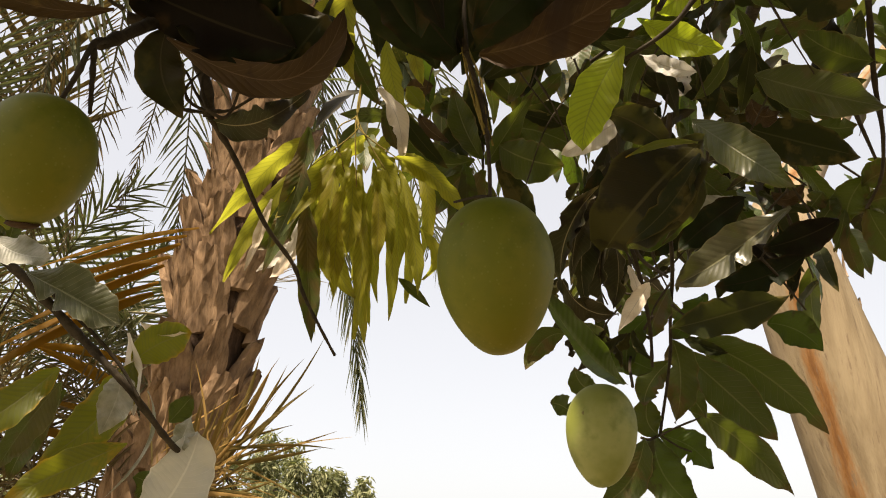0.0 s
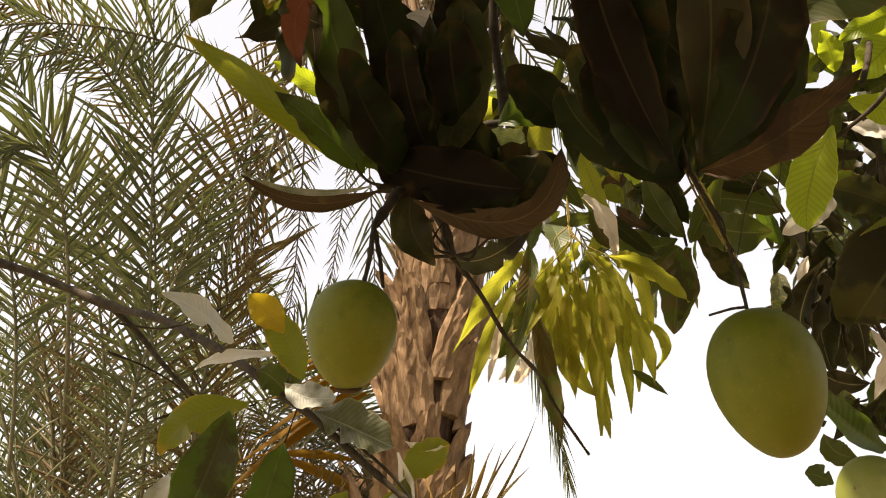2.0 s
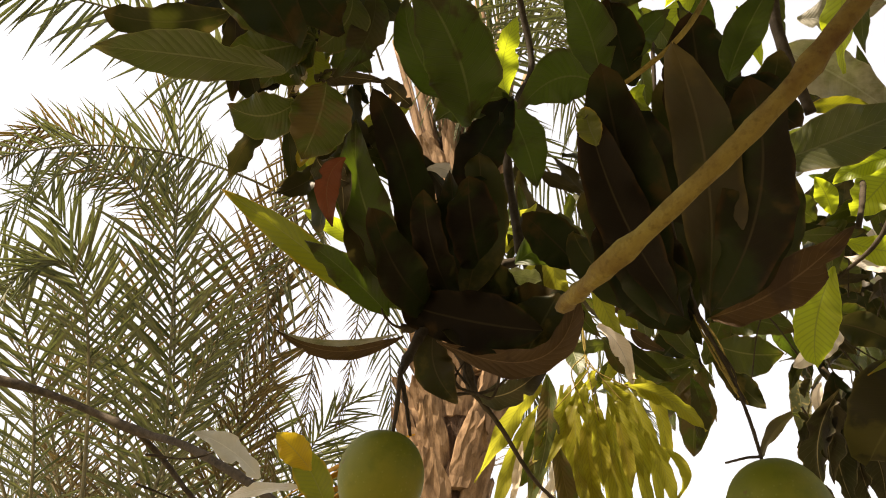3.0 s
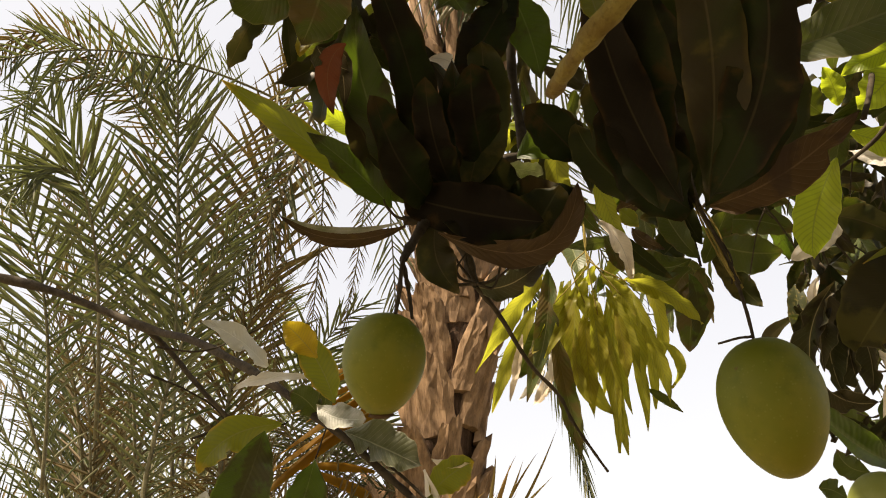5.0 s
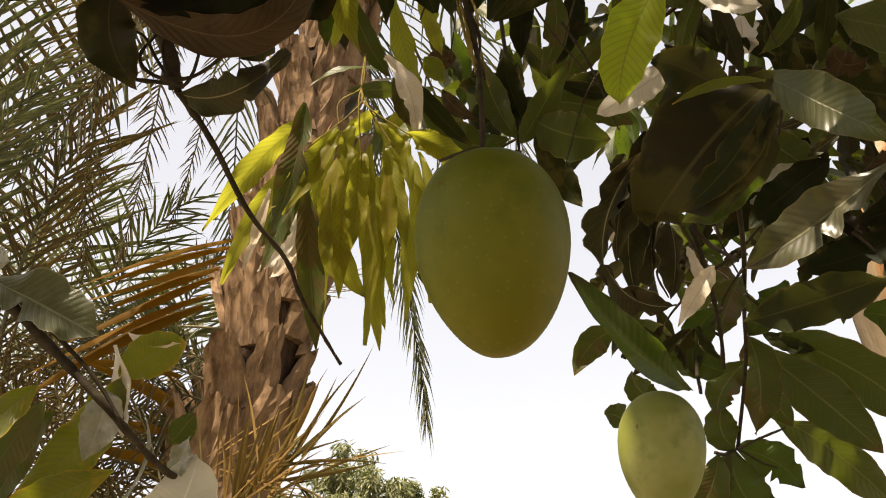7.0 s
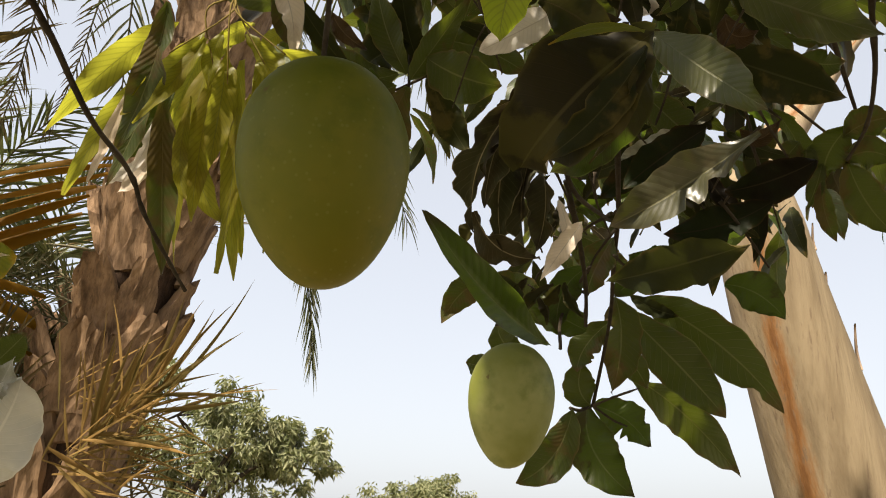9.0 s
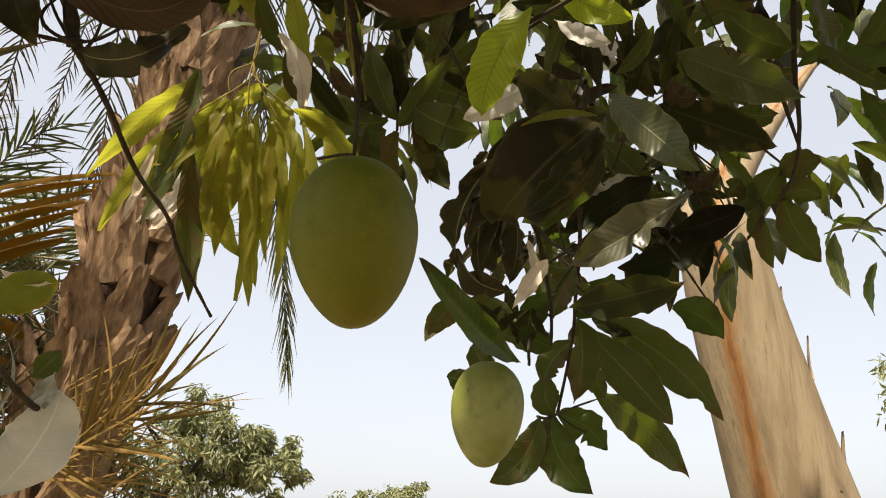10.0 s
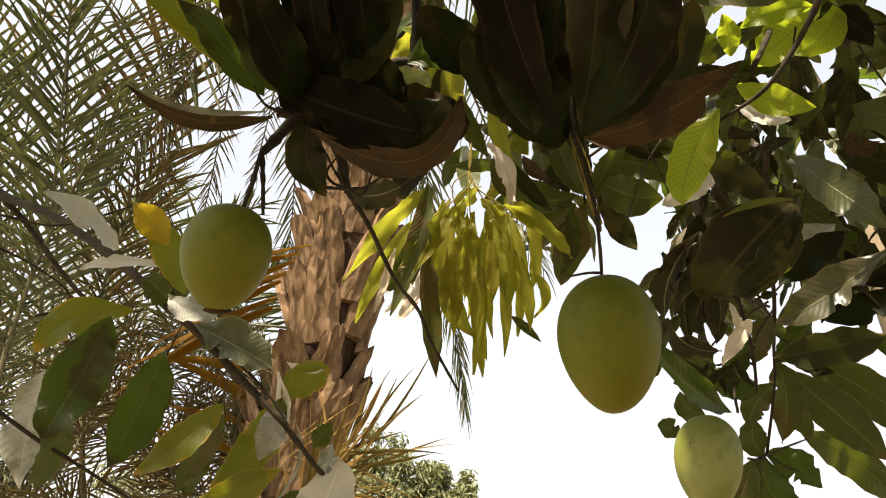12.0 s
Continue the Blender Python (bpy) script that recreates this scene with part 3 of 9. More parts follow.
far_tree((-3.3, 11.0, 0), 4.6, (((-3.30, 11.42, 3.24), 1.00), ((-2.28, 11.52, 2.93), 0.79), ((-1.60, 11.63, 2.60), 0.63), ((-3.97, 11.77, 2.40), 1.09), ((-2.70, 11.82, 2.21), 1.09)), 15000, 0.14, 3, "broad-leaved green tree behind the palm trunk")
far_tree((0.35, 25.0, 0), 4.7, lobes_round((0.35, 25.0, 0), 4.7, 2.0, 5), 11000, 0.19, 5, "small rounded green tree in the distance")
far_tree((-6.4, 14.0, 0), 4.6, lobes_round((-6.4, 14.0, 0), 4.6, 2.2, 8), 11000, 0.15, 8, "broad-leaved green tree behind the palm fronds")
far_tree((6.12, 6.6, 0), 4.6, lobes_round((6.12, 6.6, 0), 4.6, 1.3, 13), 7000, 0.11, 13, "feathery green tree beyond the gum trunk")


# ---- gum tree ----
def gum_tree():
    tree = thing("gum_tree", (2.52, 3.78, 0), "tall gum tree with smooth peeling tan bark", "tree")
    rng = random.Random(4)
    line = smooth_line([(2.52, 3.78, -0.1), (2.27, 3.70, 1.1), (2.02, 3.61, 2.05), (1.89, 3.55, 2.6), (1.81, 3.52, 3.10), (1.88, 3.62, 3.5), (2.5, 4.0, 4.3), (3.6, 4.6, 5.6)], 10)
    bm = bmesh.new()
    at = line[0].copy()
    rings = []
    for i, p in enumerate(line):
        r = 0.40 - 0.060 * p.z if p.z < 3.0 else max(0.22 - 0.09 * (p.z - 3.0), 0.05)
        ring = []
        for s in range(36):
            a = 2 * math.pi * s / 36
            q = Vector((math.cos(a), math.sin(a), 0))
            f = 1 + 0.05 * noise.noise(Vector((q.x * 1.3, q.y * 1.3, p.z * 0.7))) + 0.02 * noise.noise(Vector((q.x * 5, q.y * 5, p.z * 1.6)))
            ring.append(bm.verts.new(p - at + q * r * f))
        rings.append(ring)
    uvs = bm.loops.layers.uv.new("UVMap")
    for i, (x, y) in enumerate(zip(rings, rings[1:])):
        for s in range(36):
            f = bm.faces.new((x[s], x[(s + 1) % 36], y[(s + 1) % 36], y[s]))
            for loop, (a, b) in zip(f.loops, ((s, i), (s + 1, i), (s + 1, i + 1), (s, i + 1))):
                loop[uvs].uv = (a / 36, b / len(rings))
    bm.faces.new(rings[-1])
    part("trunk", bm, GUM, tree, "", at)
    # loose strips of bark that stand off the trunk
    for z, a, ln, off in ((2.42, -0.35, 0.22, 0.03), (2.75, -0.1, 0.16, 0.02), (1.95, -0.2, 0.24, 0.035), (2.2, 0.1, 0.15, 0.03), (3.0, -0.3, 0.14, 0.02)):
        c = min(line, key=lambda p: abs(p.z - z))
        r = 0.40 - 0.060 * z
        q = Vector((math.cos(a), math.sin(a), 0))
        t = Vector((-q.y, q.x, 0))
        o = c + q * (r + 0.004)
        o.z = z
        bm = bmesh.new()
        w, rows = rng.uniform(0.02, 0.045), []
        for i in range(7):
            f = i / 6
            m = q * off * (f**1.6) * 1.4 + Vector((-0.2 * f * ln, 0, f * ln)) + t * 0.01 * math.sin(5 * f)
            ww = w * (1 - 0.75 * f**2)
            rows.append([bm.verts.new(m + t * ww * e + q * th) for e, th in ((-1, 0), (-0.9, 0.006), (0.9, 0.006), (1, 0))])
        for x, y in zip(rows, rows[1:]):
            for j in range(4):
                bm.faces.new((x[j], x[(j + 1) % 4], y[(j + 1) % 4], y[j]))
        bm.faces.new(rows[0]), bm.faces.new(rows[-1][::-1])
        part("bark_strip", bm, GUM_STRIP, tree, "loose curling strip of bark", o)
    # knots
    for z, a in ((2.12, -1.75), (1.85, -1.3)):
        c = min(line, key=lambda p: abs(p.z - z))
        o = c + Vector((math.cos(a), math.sin(a), 0)) * (0.395 - 0.06 * z)
        bm = bmesh.new()
        bmesh.ops.create_icosphere(bm, subdivisions=2, radius=0.012, matrix=Matrix.Diagonal((1, 0.5, 0.8, 1)))
        for vert in bm.verts:
            vert.co *= 1 + 0.25 * noise.noise(vert.co * 60)
        part("knot", bm, SCAR, tree, "small dark bark knot", o)
    return tree


gum_tree()


# ---- date palms ----
def palm_trunk(palm, line, r0, r1):
    pts = smooth_line(line, 8)
    bm, at = tube(pts, r0 * 0.64, r1 * 0.62, 20, 1, 0.06, 0, 3)
    part("trunk", bm, FIBRE, palm, "fibrous brown palm trunk", at)
    return pts


def boot_mesh(seed):
    """The cut base of an old palm leaf: a long grooved slab, thin below, standing off and broken ragged at the top."""
    rng = random.Random(seed)
    bm = bmesh.new()
    n, rows = 8, []
    slant = rng.uniform(-0.03, 0.03)
    tops = [rng.uniform(-0.028, 0.020) + slant * (j / n * 2 - 1) - 0.02 * abs(j / n * 2 - 1) ** 3 for j in range(n + 1)]
    groove = [rng.uniform(-0.006, 0.006) for _ in range(n + 1)]
    swell = rng.uniform(0.8, 1.4)
    for i in range(8):
        f = i / 7
        half = 0.070 * (0.97 - 0.30 * f**2.5 + 0.06 * rng.uniform(-1, 1))
        row = []
        for j in range(n + 1):
            e = j / n * 2 - 1
            z = 0.28 * f + tops[j] * f**2 + 0.005 * rng.uniform(-1, 1)
            y = 0.020 - 0.074 * swell * f**1.2 - 0.020 * (1 - e * e) + groove[j] * (0.5 + f) + 0.0025 * rng.uniform(-1, 1)
            x = e * half + 0.006 * rng.uniform(-1, 1)
            row.append((bm.verts.new((x, y, z)), bm.verts.new((x * 0.93, y + 0.026 + 0.02 * (1 - f), z - 0.012))))
        rows.append(row)
    for x, y in zip(rows, rows[1:]):
        for j in range(n):
            bm.faces.new((x[j][0], x[j + 1][0], y[j + 1][0], y[j][0]))
            bm.faces.new((x[j][1], y[j][1], y[j + 1][1], x[j + 1][1]))
        bm.faces.new((x[0][0], y[0][0], y[0][1], x[0][1]))
        bm.faces.new((x[n][0], x[n][1], y[n][1], y[n][0]))
    for j in range(n):
        bm.faces.new((rows[-1][j][0], rows[-1][j + 1][0], rows[-1][j + 1][1], rows[-1][j][1]))
        bm.faces.new((rows[0][j][0], rows[0][j][1], rows[0][j + 1][1], rows[0][j + 1][0]))
    data = bpy.data.meshes.new("leaf_base")
    bm.to_mesh(data)
    bm.free()
    data.materials.append(BOOT)
    return data


date_palm = thing("date_palm", (-1.24, 2.58, 0), "date palm with a rough brown trunk of cut leaf bases", "palm tree", "date palms")
palm_line = palm_trunk(date_palm, [(-1.24, 2.58, -0.1), (-1.06, 2.58, 1.1), (-0.92, 2.58, 2.0), (-0.83, 2.57, 2.5), (-0.74, 2.54, 3.1), (-0.66, 2.5, 3.8), (-0.62, 2.48, 4.3)], 0.24, 0.20)
boots = [boot_mesh(s) for s in range(8)]
boot_rng = random.Random(21)
for i in range(147):
    ring, spot = divmod(i, 7)
    z = 0.10 + ring * 0.195 + boot_rng.uniform(-0.065, 0.065)
    a = (spot + 0.5 * (ring % 2)) * math.tau / 7 + 0.11 * ring + boot_rng.uniform(-0.06, 0.06)
    c = min(palm_line, key=lambda p: abs(p.z - z))
    r = 0.165 - 0.008 * z + boot_rng.uniform(-0.012, 0.016)
    o = Vector((c.x + math.cos(a) * r, c.y + math.sin(a) * r, z - 0.08))
    ob = mesh_part("leaf_base", boots[boot_rng.randrange(8)], BOOT, date_palm, "", o, False)
    ob.rotation_euler = (radians(boot_rng.uniform(-3, 3)), radians(4 + boot_rng.uniform(-6, 6)), a + math.pi / 2 + radians(boot_rng.uniform(-6, 6)))
    ob.scale = (boot_rng.uniform(0.86, 1.22), boot_rng.uniform(0.9, 1.15), boot_rng.uniform(0.85, 1.15))

# leaf stalks that fan out at the top of the trunk
for i in range(30):
    a = i * 2.39996
    q = Vector((math.cos(a), math.sin(a), 0))
    o = Vector((-0.64, 2.49, 3.75 + 0.02 * i)) + q * 0.13
    f = i / 30
    bm, at = tube([o, o + q * (0.10 - 0.05 * f) + Vector((0, 0, 0.4)), o + q * (0.26 - 0.14 * f) + Vector((0, 0, 0.95 + 0.3 * f))], 0.024, 0.012, 6, 4, 0.15, 0, i)
    part("leaf_stalk", bm, BOOT, date_palm, "dry split leaf stalk", at)

palm_clump = thing("date_palm", (-2.9, 3.4, 0), "clump of young date palms with feathery grey-green fronds", "palm tree", "date palms")
bm, at = tube([(-2.9, 3.4, -0.1), (-2.9, 3.42, 0.5), (-2.88, 3.4, 1.1)], 0.22, 0.16, 16, 4, 0.1, 0, 9)
part("trunk", bm, FIBRE, palm_clump, "short fibrous palm trunk", at)
frond(palm_clump, (-1.700, 2.152, 2.108), (-1.652, 1.853, 3.169), (-1.529, 1.429, 4.099), 0.48, (0.56, -0.76, -0.33), "green", 36, 1, r=0.007)
frond(palm_clump, (-1.974, 2.269, 2.340), (-1.961, 1.896, 3.112), (-2.089, 1.523, 3.560), 0.47, (0.72, -0.62, -0.31), "green", 36, 2, r=0.007)
frond(palm_clump, (-1.781, 2.550, 2.271), (-1.615, 2.342, 3.261), (-1.384, 2.116, 4.033), 0.53, (0.36, -0.88, -0.30), "brown", 36, 3, r=0.007)
frond(palm_clump, (-2.079, 1.948, 2.202), (-2.034, 1.674, 2.879), (-2.070, 1.346, 3.213), 0.40, (0.72, -0.59, -0.36), "green", 36, 4, r=0.007)
frond(palm_clump, (-1.435, 2.137, 3.916), (-1.631, 1.435, 3.604), (-1.732, 0.922, 3.052), 0.29, (0.97, 0.10, -0.20), "green", 60, 5, r=0.006)
frond(palm_clump, (-1.204, 2.362, 4.180), (-1.392, 1.118, 3.821), (-1.634, 0.663, 3.343), 0.34, (0.86, 0.04, -0.51), "green", 60, 6, r=0.006)
frond(palm_clump, (-1.826, 1.863, 2.324), (-1.757, 1.510, 3.042), (-1.853, 1.312, 2.950), 0.32, (0.61, -0.61, -0.51), "green", 36, 7, r=0.007)
frond(palm_clump, (-1.731, 2.347, 1.778), (-1.689, 2.005, 2.896), (-1.641, 1.672, 3.681), 0.45, (0.57, -0.76, -0.30), "green", 36, 9, r=0.007)
frond(palm_clump, (-0.905, 2.088, 4.528), (-0.931, 1.294, 4.302), (-1.312, 0.829, 3.889), 0.34, (0.75, 0.09, -0.65), "green", 46, 11, r=0.006)
frond(date_palm, (-0.886, 1.794, 4.543), (-1.333, 2.137, 3.523), (-1.605, 2.109, 2.955), 0.29, (0.54, -0.74, -0.39), "green", 46, 13, droop=0.25)
frond(date_palm, (-0.886, 1.794, 4.543), (-0.969, 2.338, 3.341), (-1.049, 2.624, 2.825), 0.20, (0.33, -0.84, -0.44), "green", 40, 14, r=0.005, droop=0.3)
frond(date_palm, (-0.803, 1.909, 4.736), (-0.624, 3.707, 3.637), (-0.478, 4.363, 2.544), 0.26, (0.18, -0.67, -0.72), "green", 110, 15, droop=0.6, spread=(40, 14), r=0.008)
frond(date_palm, (-0.803, 1.909, 4.736), (-0.301, 3.498, 4.033), (0.020, 4.133, 3.330), 0.29, (0.18, -0.57, -0.80), "green", 46, 16, droop=0.5)
frond(date_palm, (-0.803, 1.909, 4.736), (-0.612, 2.825, 4.017), (-0.635, 3.251, 3.413), 0.25, (0.17, -0.70, -0.69), "green", 46, 17, droop=0.4)
frond(date_palm, (-0.803, 1.909, 4.736), (-0.258, 3.073, 4.547), (0.229, 4.003, 3.804), 0.34, (0.20, -0.48, -0.86), "green", 46, 18, droop=0.4)
frond(date_palm, (-0.587, 1.847, 3.824), (-0.276, 1.759, 4.206), (0.117, 1.632, 4.665), 0.34, (0.07, -0.59, -0.81), "green", 40, 401, r=0.008)
frond(date_palm, (-0.578, 1.821, 3.860), (-0.332, 1.535, 4.308), (-0.070, 1.315, 4.841), 0.36, (0.09, -0.53, -0.85), "green", 40, 402, r=0.008)
frond(date_palm, (-0.569, 1.874, 3.879), (-0.172, 1.996, 4.270), (0.332, 2.292, 4.558), 0.33, (0.03, -0.63, -0.78), "green", 40, 403, r=0.008)
frond(date_palm, (-0.541, 1.873, 3.971), (-0.024, 1.943, 4.552), (0.615, 2.175, 4.968), 0.36, (-0.01, -0.58, -0.82), "green", 40, 404, r=0.008)
frond(date_palm, (-0.528, 1.932, 4.067), (0.237, 2.234, 5.096), (1.369, 2.842, 5.527), 0.40, (-0.07, -0.56, -0.82), "green", 40, 405, r=0.008)
frond(date_palm, (-0.581, 1.763, 3.934), (-0.501, 1.399, 4.424), (-0.623, 1.061, 4.814), 0.36, (0.14, -0.48, -0.87), "green", 40, 406, r=0.008)
frond(date_palm, (-0.543, 1.370, 5.473), (-0.585, 2.061, 4.748), (-0.527, 2.291, 4.176), 0.34, (0.14, -0.81, -0.57), "green", 46, 19, droop=0.4)
frond(date_palm, (-0.543, 1.370, 5.473), (-0.076, 2.355, 5.074), (-0.110, 3.181, 4.282), 0.37, (0.01, -0.55, -0.83), "green", 46, 20, droop=0.4)
frond(date_palm, (-0.845, 1.697, 4.814), (-1.421, 2.135, 3.711), (-1.736, 2.184, 3.002), 0.30, (0.52, -0.73, -0.45), "brown", 46, 26, droop=0.35)
frond(palm_clump, (-1.535, 2.362, 1.692), (-1.549, 2.182, 2.485), (-1.312, 2.119, 3.114), 0.30, (0.39, -0.89, -0.21), "brown", 46, 29)
frond(palm_clump, (-1.690, 2.006, 1.748), (-1.605, 1.893, 2.453), (-1.377, 1.845, 3.052), 0.27, (0.61, -0.75, -0.24), "green", 46, 32)
frond(palm_clump, (-1.021, 2.454, 1.533), (-1.348, 2.258, 2.024), (-1.711, 2.034, 2.199), 0.18, (0.31, -0.92, -0.25), "brown", 34, 300, r=0.005, droop=0.2)
frond(palm_clump, (-1.154, 2.395, 1.450), (-1.216, 2.338, 1.963), (-1.494, 2.156, 2.309), 0.18, (0.34, -0.93, -0.13), "brown", 34, 302, r=0.005, droop=0.2)
frond(palm_clump, (-1.533, 2.185, 1.448), (-1.495, 2.172, 2.008), (-1.256, 2.283, 2.345), 0.17, (0.62, -0.78, -0.10), "brown", 34, 303, r=0.005, droop=0.2)
frond(palm_clump, (-1.014, 2.456, 1.618), (-1.103, 2.376, 2.046), (-1.340, 2.216, 2.408), 0.19, (0.45, -0.89, -0.09), "brown", 34, 304, r=0.005, droop=0.2)
frond(palm_clump, (-1.288, 2.332, 1.528), (-1.510, 2.195, 1.767), (-1.764, 2.075, 1.753), 0.17, (0.32, -0.89, -0.34), "brown", 34, 306, r=0.005, droop=0.2)
frond(palm_clump, (-1.178, 2.386, 1.613), (-1.431, 2.188, 2.123), (-1.664, 2.022, 2.348), 0.18, (0.62, -0.78, 0.02), "brown", 34, 307, r=0.005, droop=0.2)
frond(palm_clump, (-1.134, 2.405, 1.649), (-1.340, 2.239, 2.134), (-1.420, 2.146, 2.468), 0.18, (0.29, -0.94, -0.19), "brown", 34, 309, r=0.005, droop=0.2)
frond(palm_clump, (-1.374, 2.285, 1.607), (-1.264, 2.314, 1.960), (-1.168, 2.347, 2.279), 0.18, (0.73, -0.66, -0.16), "brown", 34, 310, r=0.005, droop=0.2)
frond(palm_clump, (-0.929, 2.488, 1.620), (-1.208, 2.354, 1.874), (-1.564, 2.186, 2.011), 0.18, (0.38, -0.92, -0.10), "brown", 34, 311, r=0.005, droop=0.2)
frond(palm_clump, (-1.612, 2.134, 1.599), (-1.435, 2.235, 1.840), (-1.115, 2.443, 1.942), 0.17, (0.55, -0.83, -0.05), "brown", 34, 313, r=0.005, droop=0.2)
frond(date_palm, (-1.171, 2.060, 3.957), (-1.288, 2.339, 3.283), (-1.405, 2.491, 2.700), 0.12, (0.49, -0.80, -0.36), "brown", 50, 351, r=0.005, droop=0.35)
frond(date_palm, (-0.955, 2.100, 4.027), (-1.119, 2.410, 3.404), (-1.280, 2.582, 2.916), 0.09, (0.42, -0.78, -0.46), "brown", 46, 352, r=0.005, droop=0.35)
frond(date_palm, (-1.346, 1.976, 3.781), (-1.445, 2.211, 3.123), (-1.490, 2.448, 2.674), 0.15, (0.53, -0.75, -0.39), "brown", 46, 353, r=0.005, droop=0.3)
frond(palm_clump, (-0.835, 2.727, 1.536), (-1.102, 2.602, 2.006), (-1.393, 2.477, 2.233), 0.19, (0.39, -0.92, -0.02), "brown", 34, 330, r=0.005, droop=0.2)
frond(palm_clump, (-0.751, 2.748, 1.447), (-0.866, 2.690, 1.979), (-1.075, 2.592, 2.347), 0.19, (0.04, -0.99, -0.16), "brown", 34, 331, r=0.005, droop=0.2)
frond(palm_clump, (-0.911, 2.705, 1.534), (-1.023, 2.638, 1.971), (-1.208, 2.572, 2.211), 0.19, (0.39, -0.92, -0.01), "brown", 34, 332, r=0.005, droop=0.2)
frond(palm_clump, (-0.686, 2.766, 1.632), (-0.942, 2.674, 1.915), (-1.234, 2.602, 2.006), 0.19, (0.37, -0.92, 0.15), "brown", 34, 333, r=0.005, droop=0.2)
frond(palm_clump, (-1.094, 2.640, 1.530), (-1.045, 2.624, 2.009), (-0.891, 2.665, 2.319), 0.19, (0.39, -0.92, -0.07), "brown", 34, 334, r=0.005, droop=0.2)
frond(palm_clump, (-1.313, 2.544, 1.615), (-1.213, 2.556, 1.998), (-1.011, 2.657, 2.185), 0.19, (0.57, -0.81, -0.14), "brown", 34, 335, r=0.005, droop=0.2)
frond(date_palm, (-0.947, 2.452, 2.243), (-1.163, 2.414, 2.324), (-1.391, 2.312, 2.397), 0.13, (0.29, -0.96, -0.03), "green", 40, 360, r=0.005, droop=0.2)
frond(date_palm, (-0.926, 2.479, 2.177), (-1.141, 2.452, 2.234), (-1.370, 2.368, 2.270), 0.13, (0.07, -0.80, -0.60), "green", 40, 361, r=0.005, droop=0.2)
frond(date_palm, (-0.949, 2.486, 2.104), (-1.159, 2.472, 2.119), (-1.358, 2.412, 2.139), 0.12, (0.18, -0.98, 0.09), "green", 40, 362, r=0.005, droop=0.2)
frond(date_palm, (-0.920, 2.452, 2.282), (-1.124, 2.411, 2.392), (-1.331, 2.312, 2.495), 0.13, (0.27, -0.96, -0.10), "green", 40, 363, r=0.005, droop=0.2)
frond(date_palm, (-0.971, 2.461, 2.170), (-1.114, 2.500, 2.100), (-1.287, 2.486, 1.982), 0.13, (0.25, -0.80, -0.54), "green", 40, 364, r=0.005, droop=0.2)
frond(date_palm, (-0.953, 2.429, 2.311), (-1.080, 2.437, 2.384), (-1.196, 2.385, 2.516), 0.13, (-0.18, -0.90, -0.40), "green", 40, 365, r=0.005, droop=0.2)
frond(palm_clump, (-1.681, 2.512, 3.629), (-1.832, 1.674, 3.711), (-2.020, 1.343, 3.319), 0.24, (0.87, -0.13, -0.47), "green", 56, 371, r=0.006)
frond(palm_clump, (-1.817, 2.297, 3.419), (-1.851, 1.476, 3.697), (-1.996, 1.199, 3.452), 0.23, (0.67, -0.13, -0.73), "brown", 50, 372, r=0.006)
frond(palm_clump, (-1.692, 2.955, 2.332), (-1.529, 2.744, 2.789), (-1.172, 2.539, 3.016), 0.40, (0.78, -0.80, -0.36), "green", 34, 301, r=0.006)
frond(palm_clump, (-2.022, 2.963, 2.522), (-1.809, 2.777, 2.933), (-1.609, 2.553, 3.187), 0.40, (0.83, -0.75, -0.38), "green", 34, 302, r=0.006)
frond(palm_clump, (-1.502, 3.080, 2.315), (-1.359, 2.930, 2.644), (-1.110, 2.732, 2.848), 0.40, (0.73, -0.85, -0.32), "green", 34, 303, r=0.006)
strap(date_palm, (-0.835, 2.277, 2.691), (-1.204, 1.993, 2.459), 0.028)
strap(date_palm, (-0.873, 2.277, 2.661), (-1.191, 2.012, 2.435), 0.033)
strap(date_palm, (-0.893, 2.283, 2.633), (-1.203, 2.029, 2.379), 0.040)
strap(date_palm, (-0.924, 2.291, 2.589), (-1.163, 2.058, 2.363), 0.043)
strap(date_palm, (-0.941, 2.297, 2.560), (-1.250, 2.037, 2.285), 0.043)
strap(date_palm, (-0.957, 2.314, 2.505), (-1.319, 2.019, 2.211), 0.050)
strap(date_palm, (-0.972, 2.323, 2.468), (-1.336, 2.031, 2.132), 0.050)
strap(date_palm, (-1.049, 2.468, 2.160), (-1.245, 2.169, 2.260), 0.043)
strap(date_palm, (-1.059, 2.480, 2.087), (-1.261, 2.203, 2.112), 0.043)
strap(date_palm, (-1.065, 2.499, 1.980), (-1.292, 2.205, 2.027), 0.050)
strap(date_palm, (-1.064, 2.433, 2.267), (-1.297, 2.142, 2.251), 0.037)
frond(date_palm, (-0.945, 2.429, 2.427), (-1.241, 2.361, 2.402), (-1.525, 2.242, 2.247), 0.21, (0.31, -0.95, 0.00), "green", 30, 23, r=0.005)
strap(date_palm, (-0.604, 2.204, 1.927), (-0.414, 2.157, 2.224), 0.011, "spike_leaflet", "spike", "stiff straw-coloured leaflet with a sharp tip")
strap(date_palm, (-0.589, 2.241, 1.939), (-0.325, 1.973, 2.205), 0.010, "spike_leaflet", "spike", "stiff straw-coloured leaflet with a sharp tip")
strap(date_palm, (-0.613, 2.186, 1.923), (-0.456, 2.015, 2.183), 0.011, "spike_leaflet", "spike", "stiff straw-coloured leaflet with a sharp tip")
strap(date_palm, (-0.618, 2.229, 1.923), (-0.460, 2.141, 2.182), 0.017, "spike_leaflet", "spike", "stiff straw-coloured leaflet with a sharp tip")
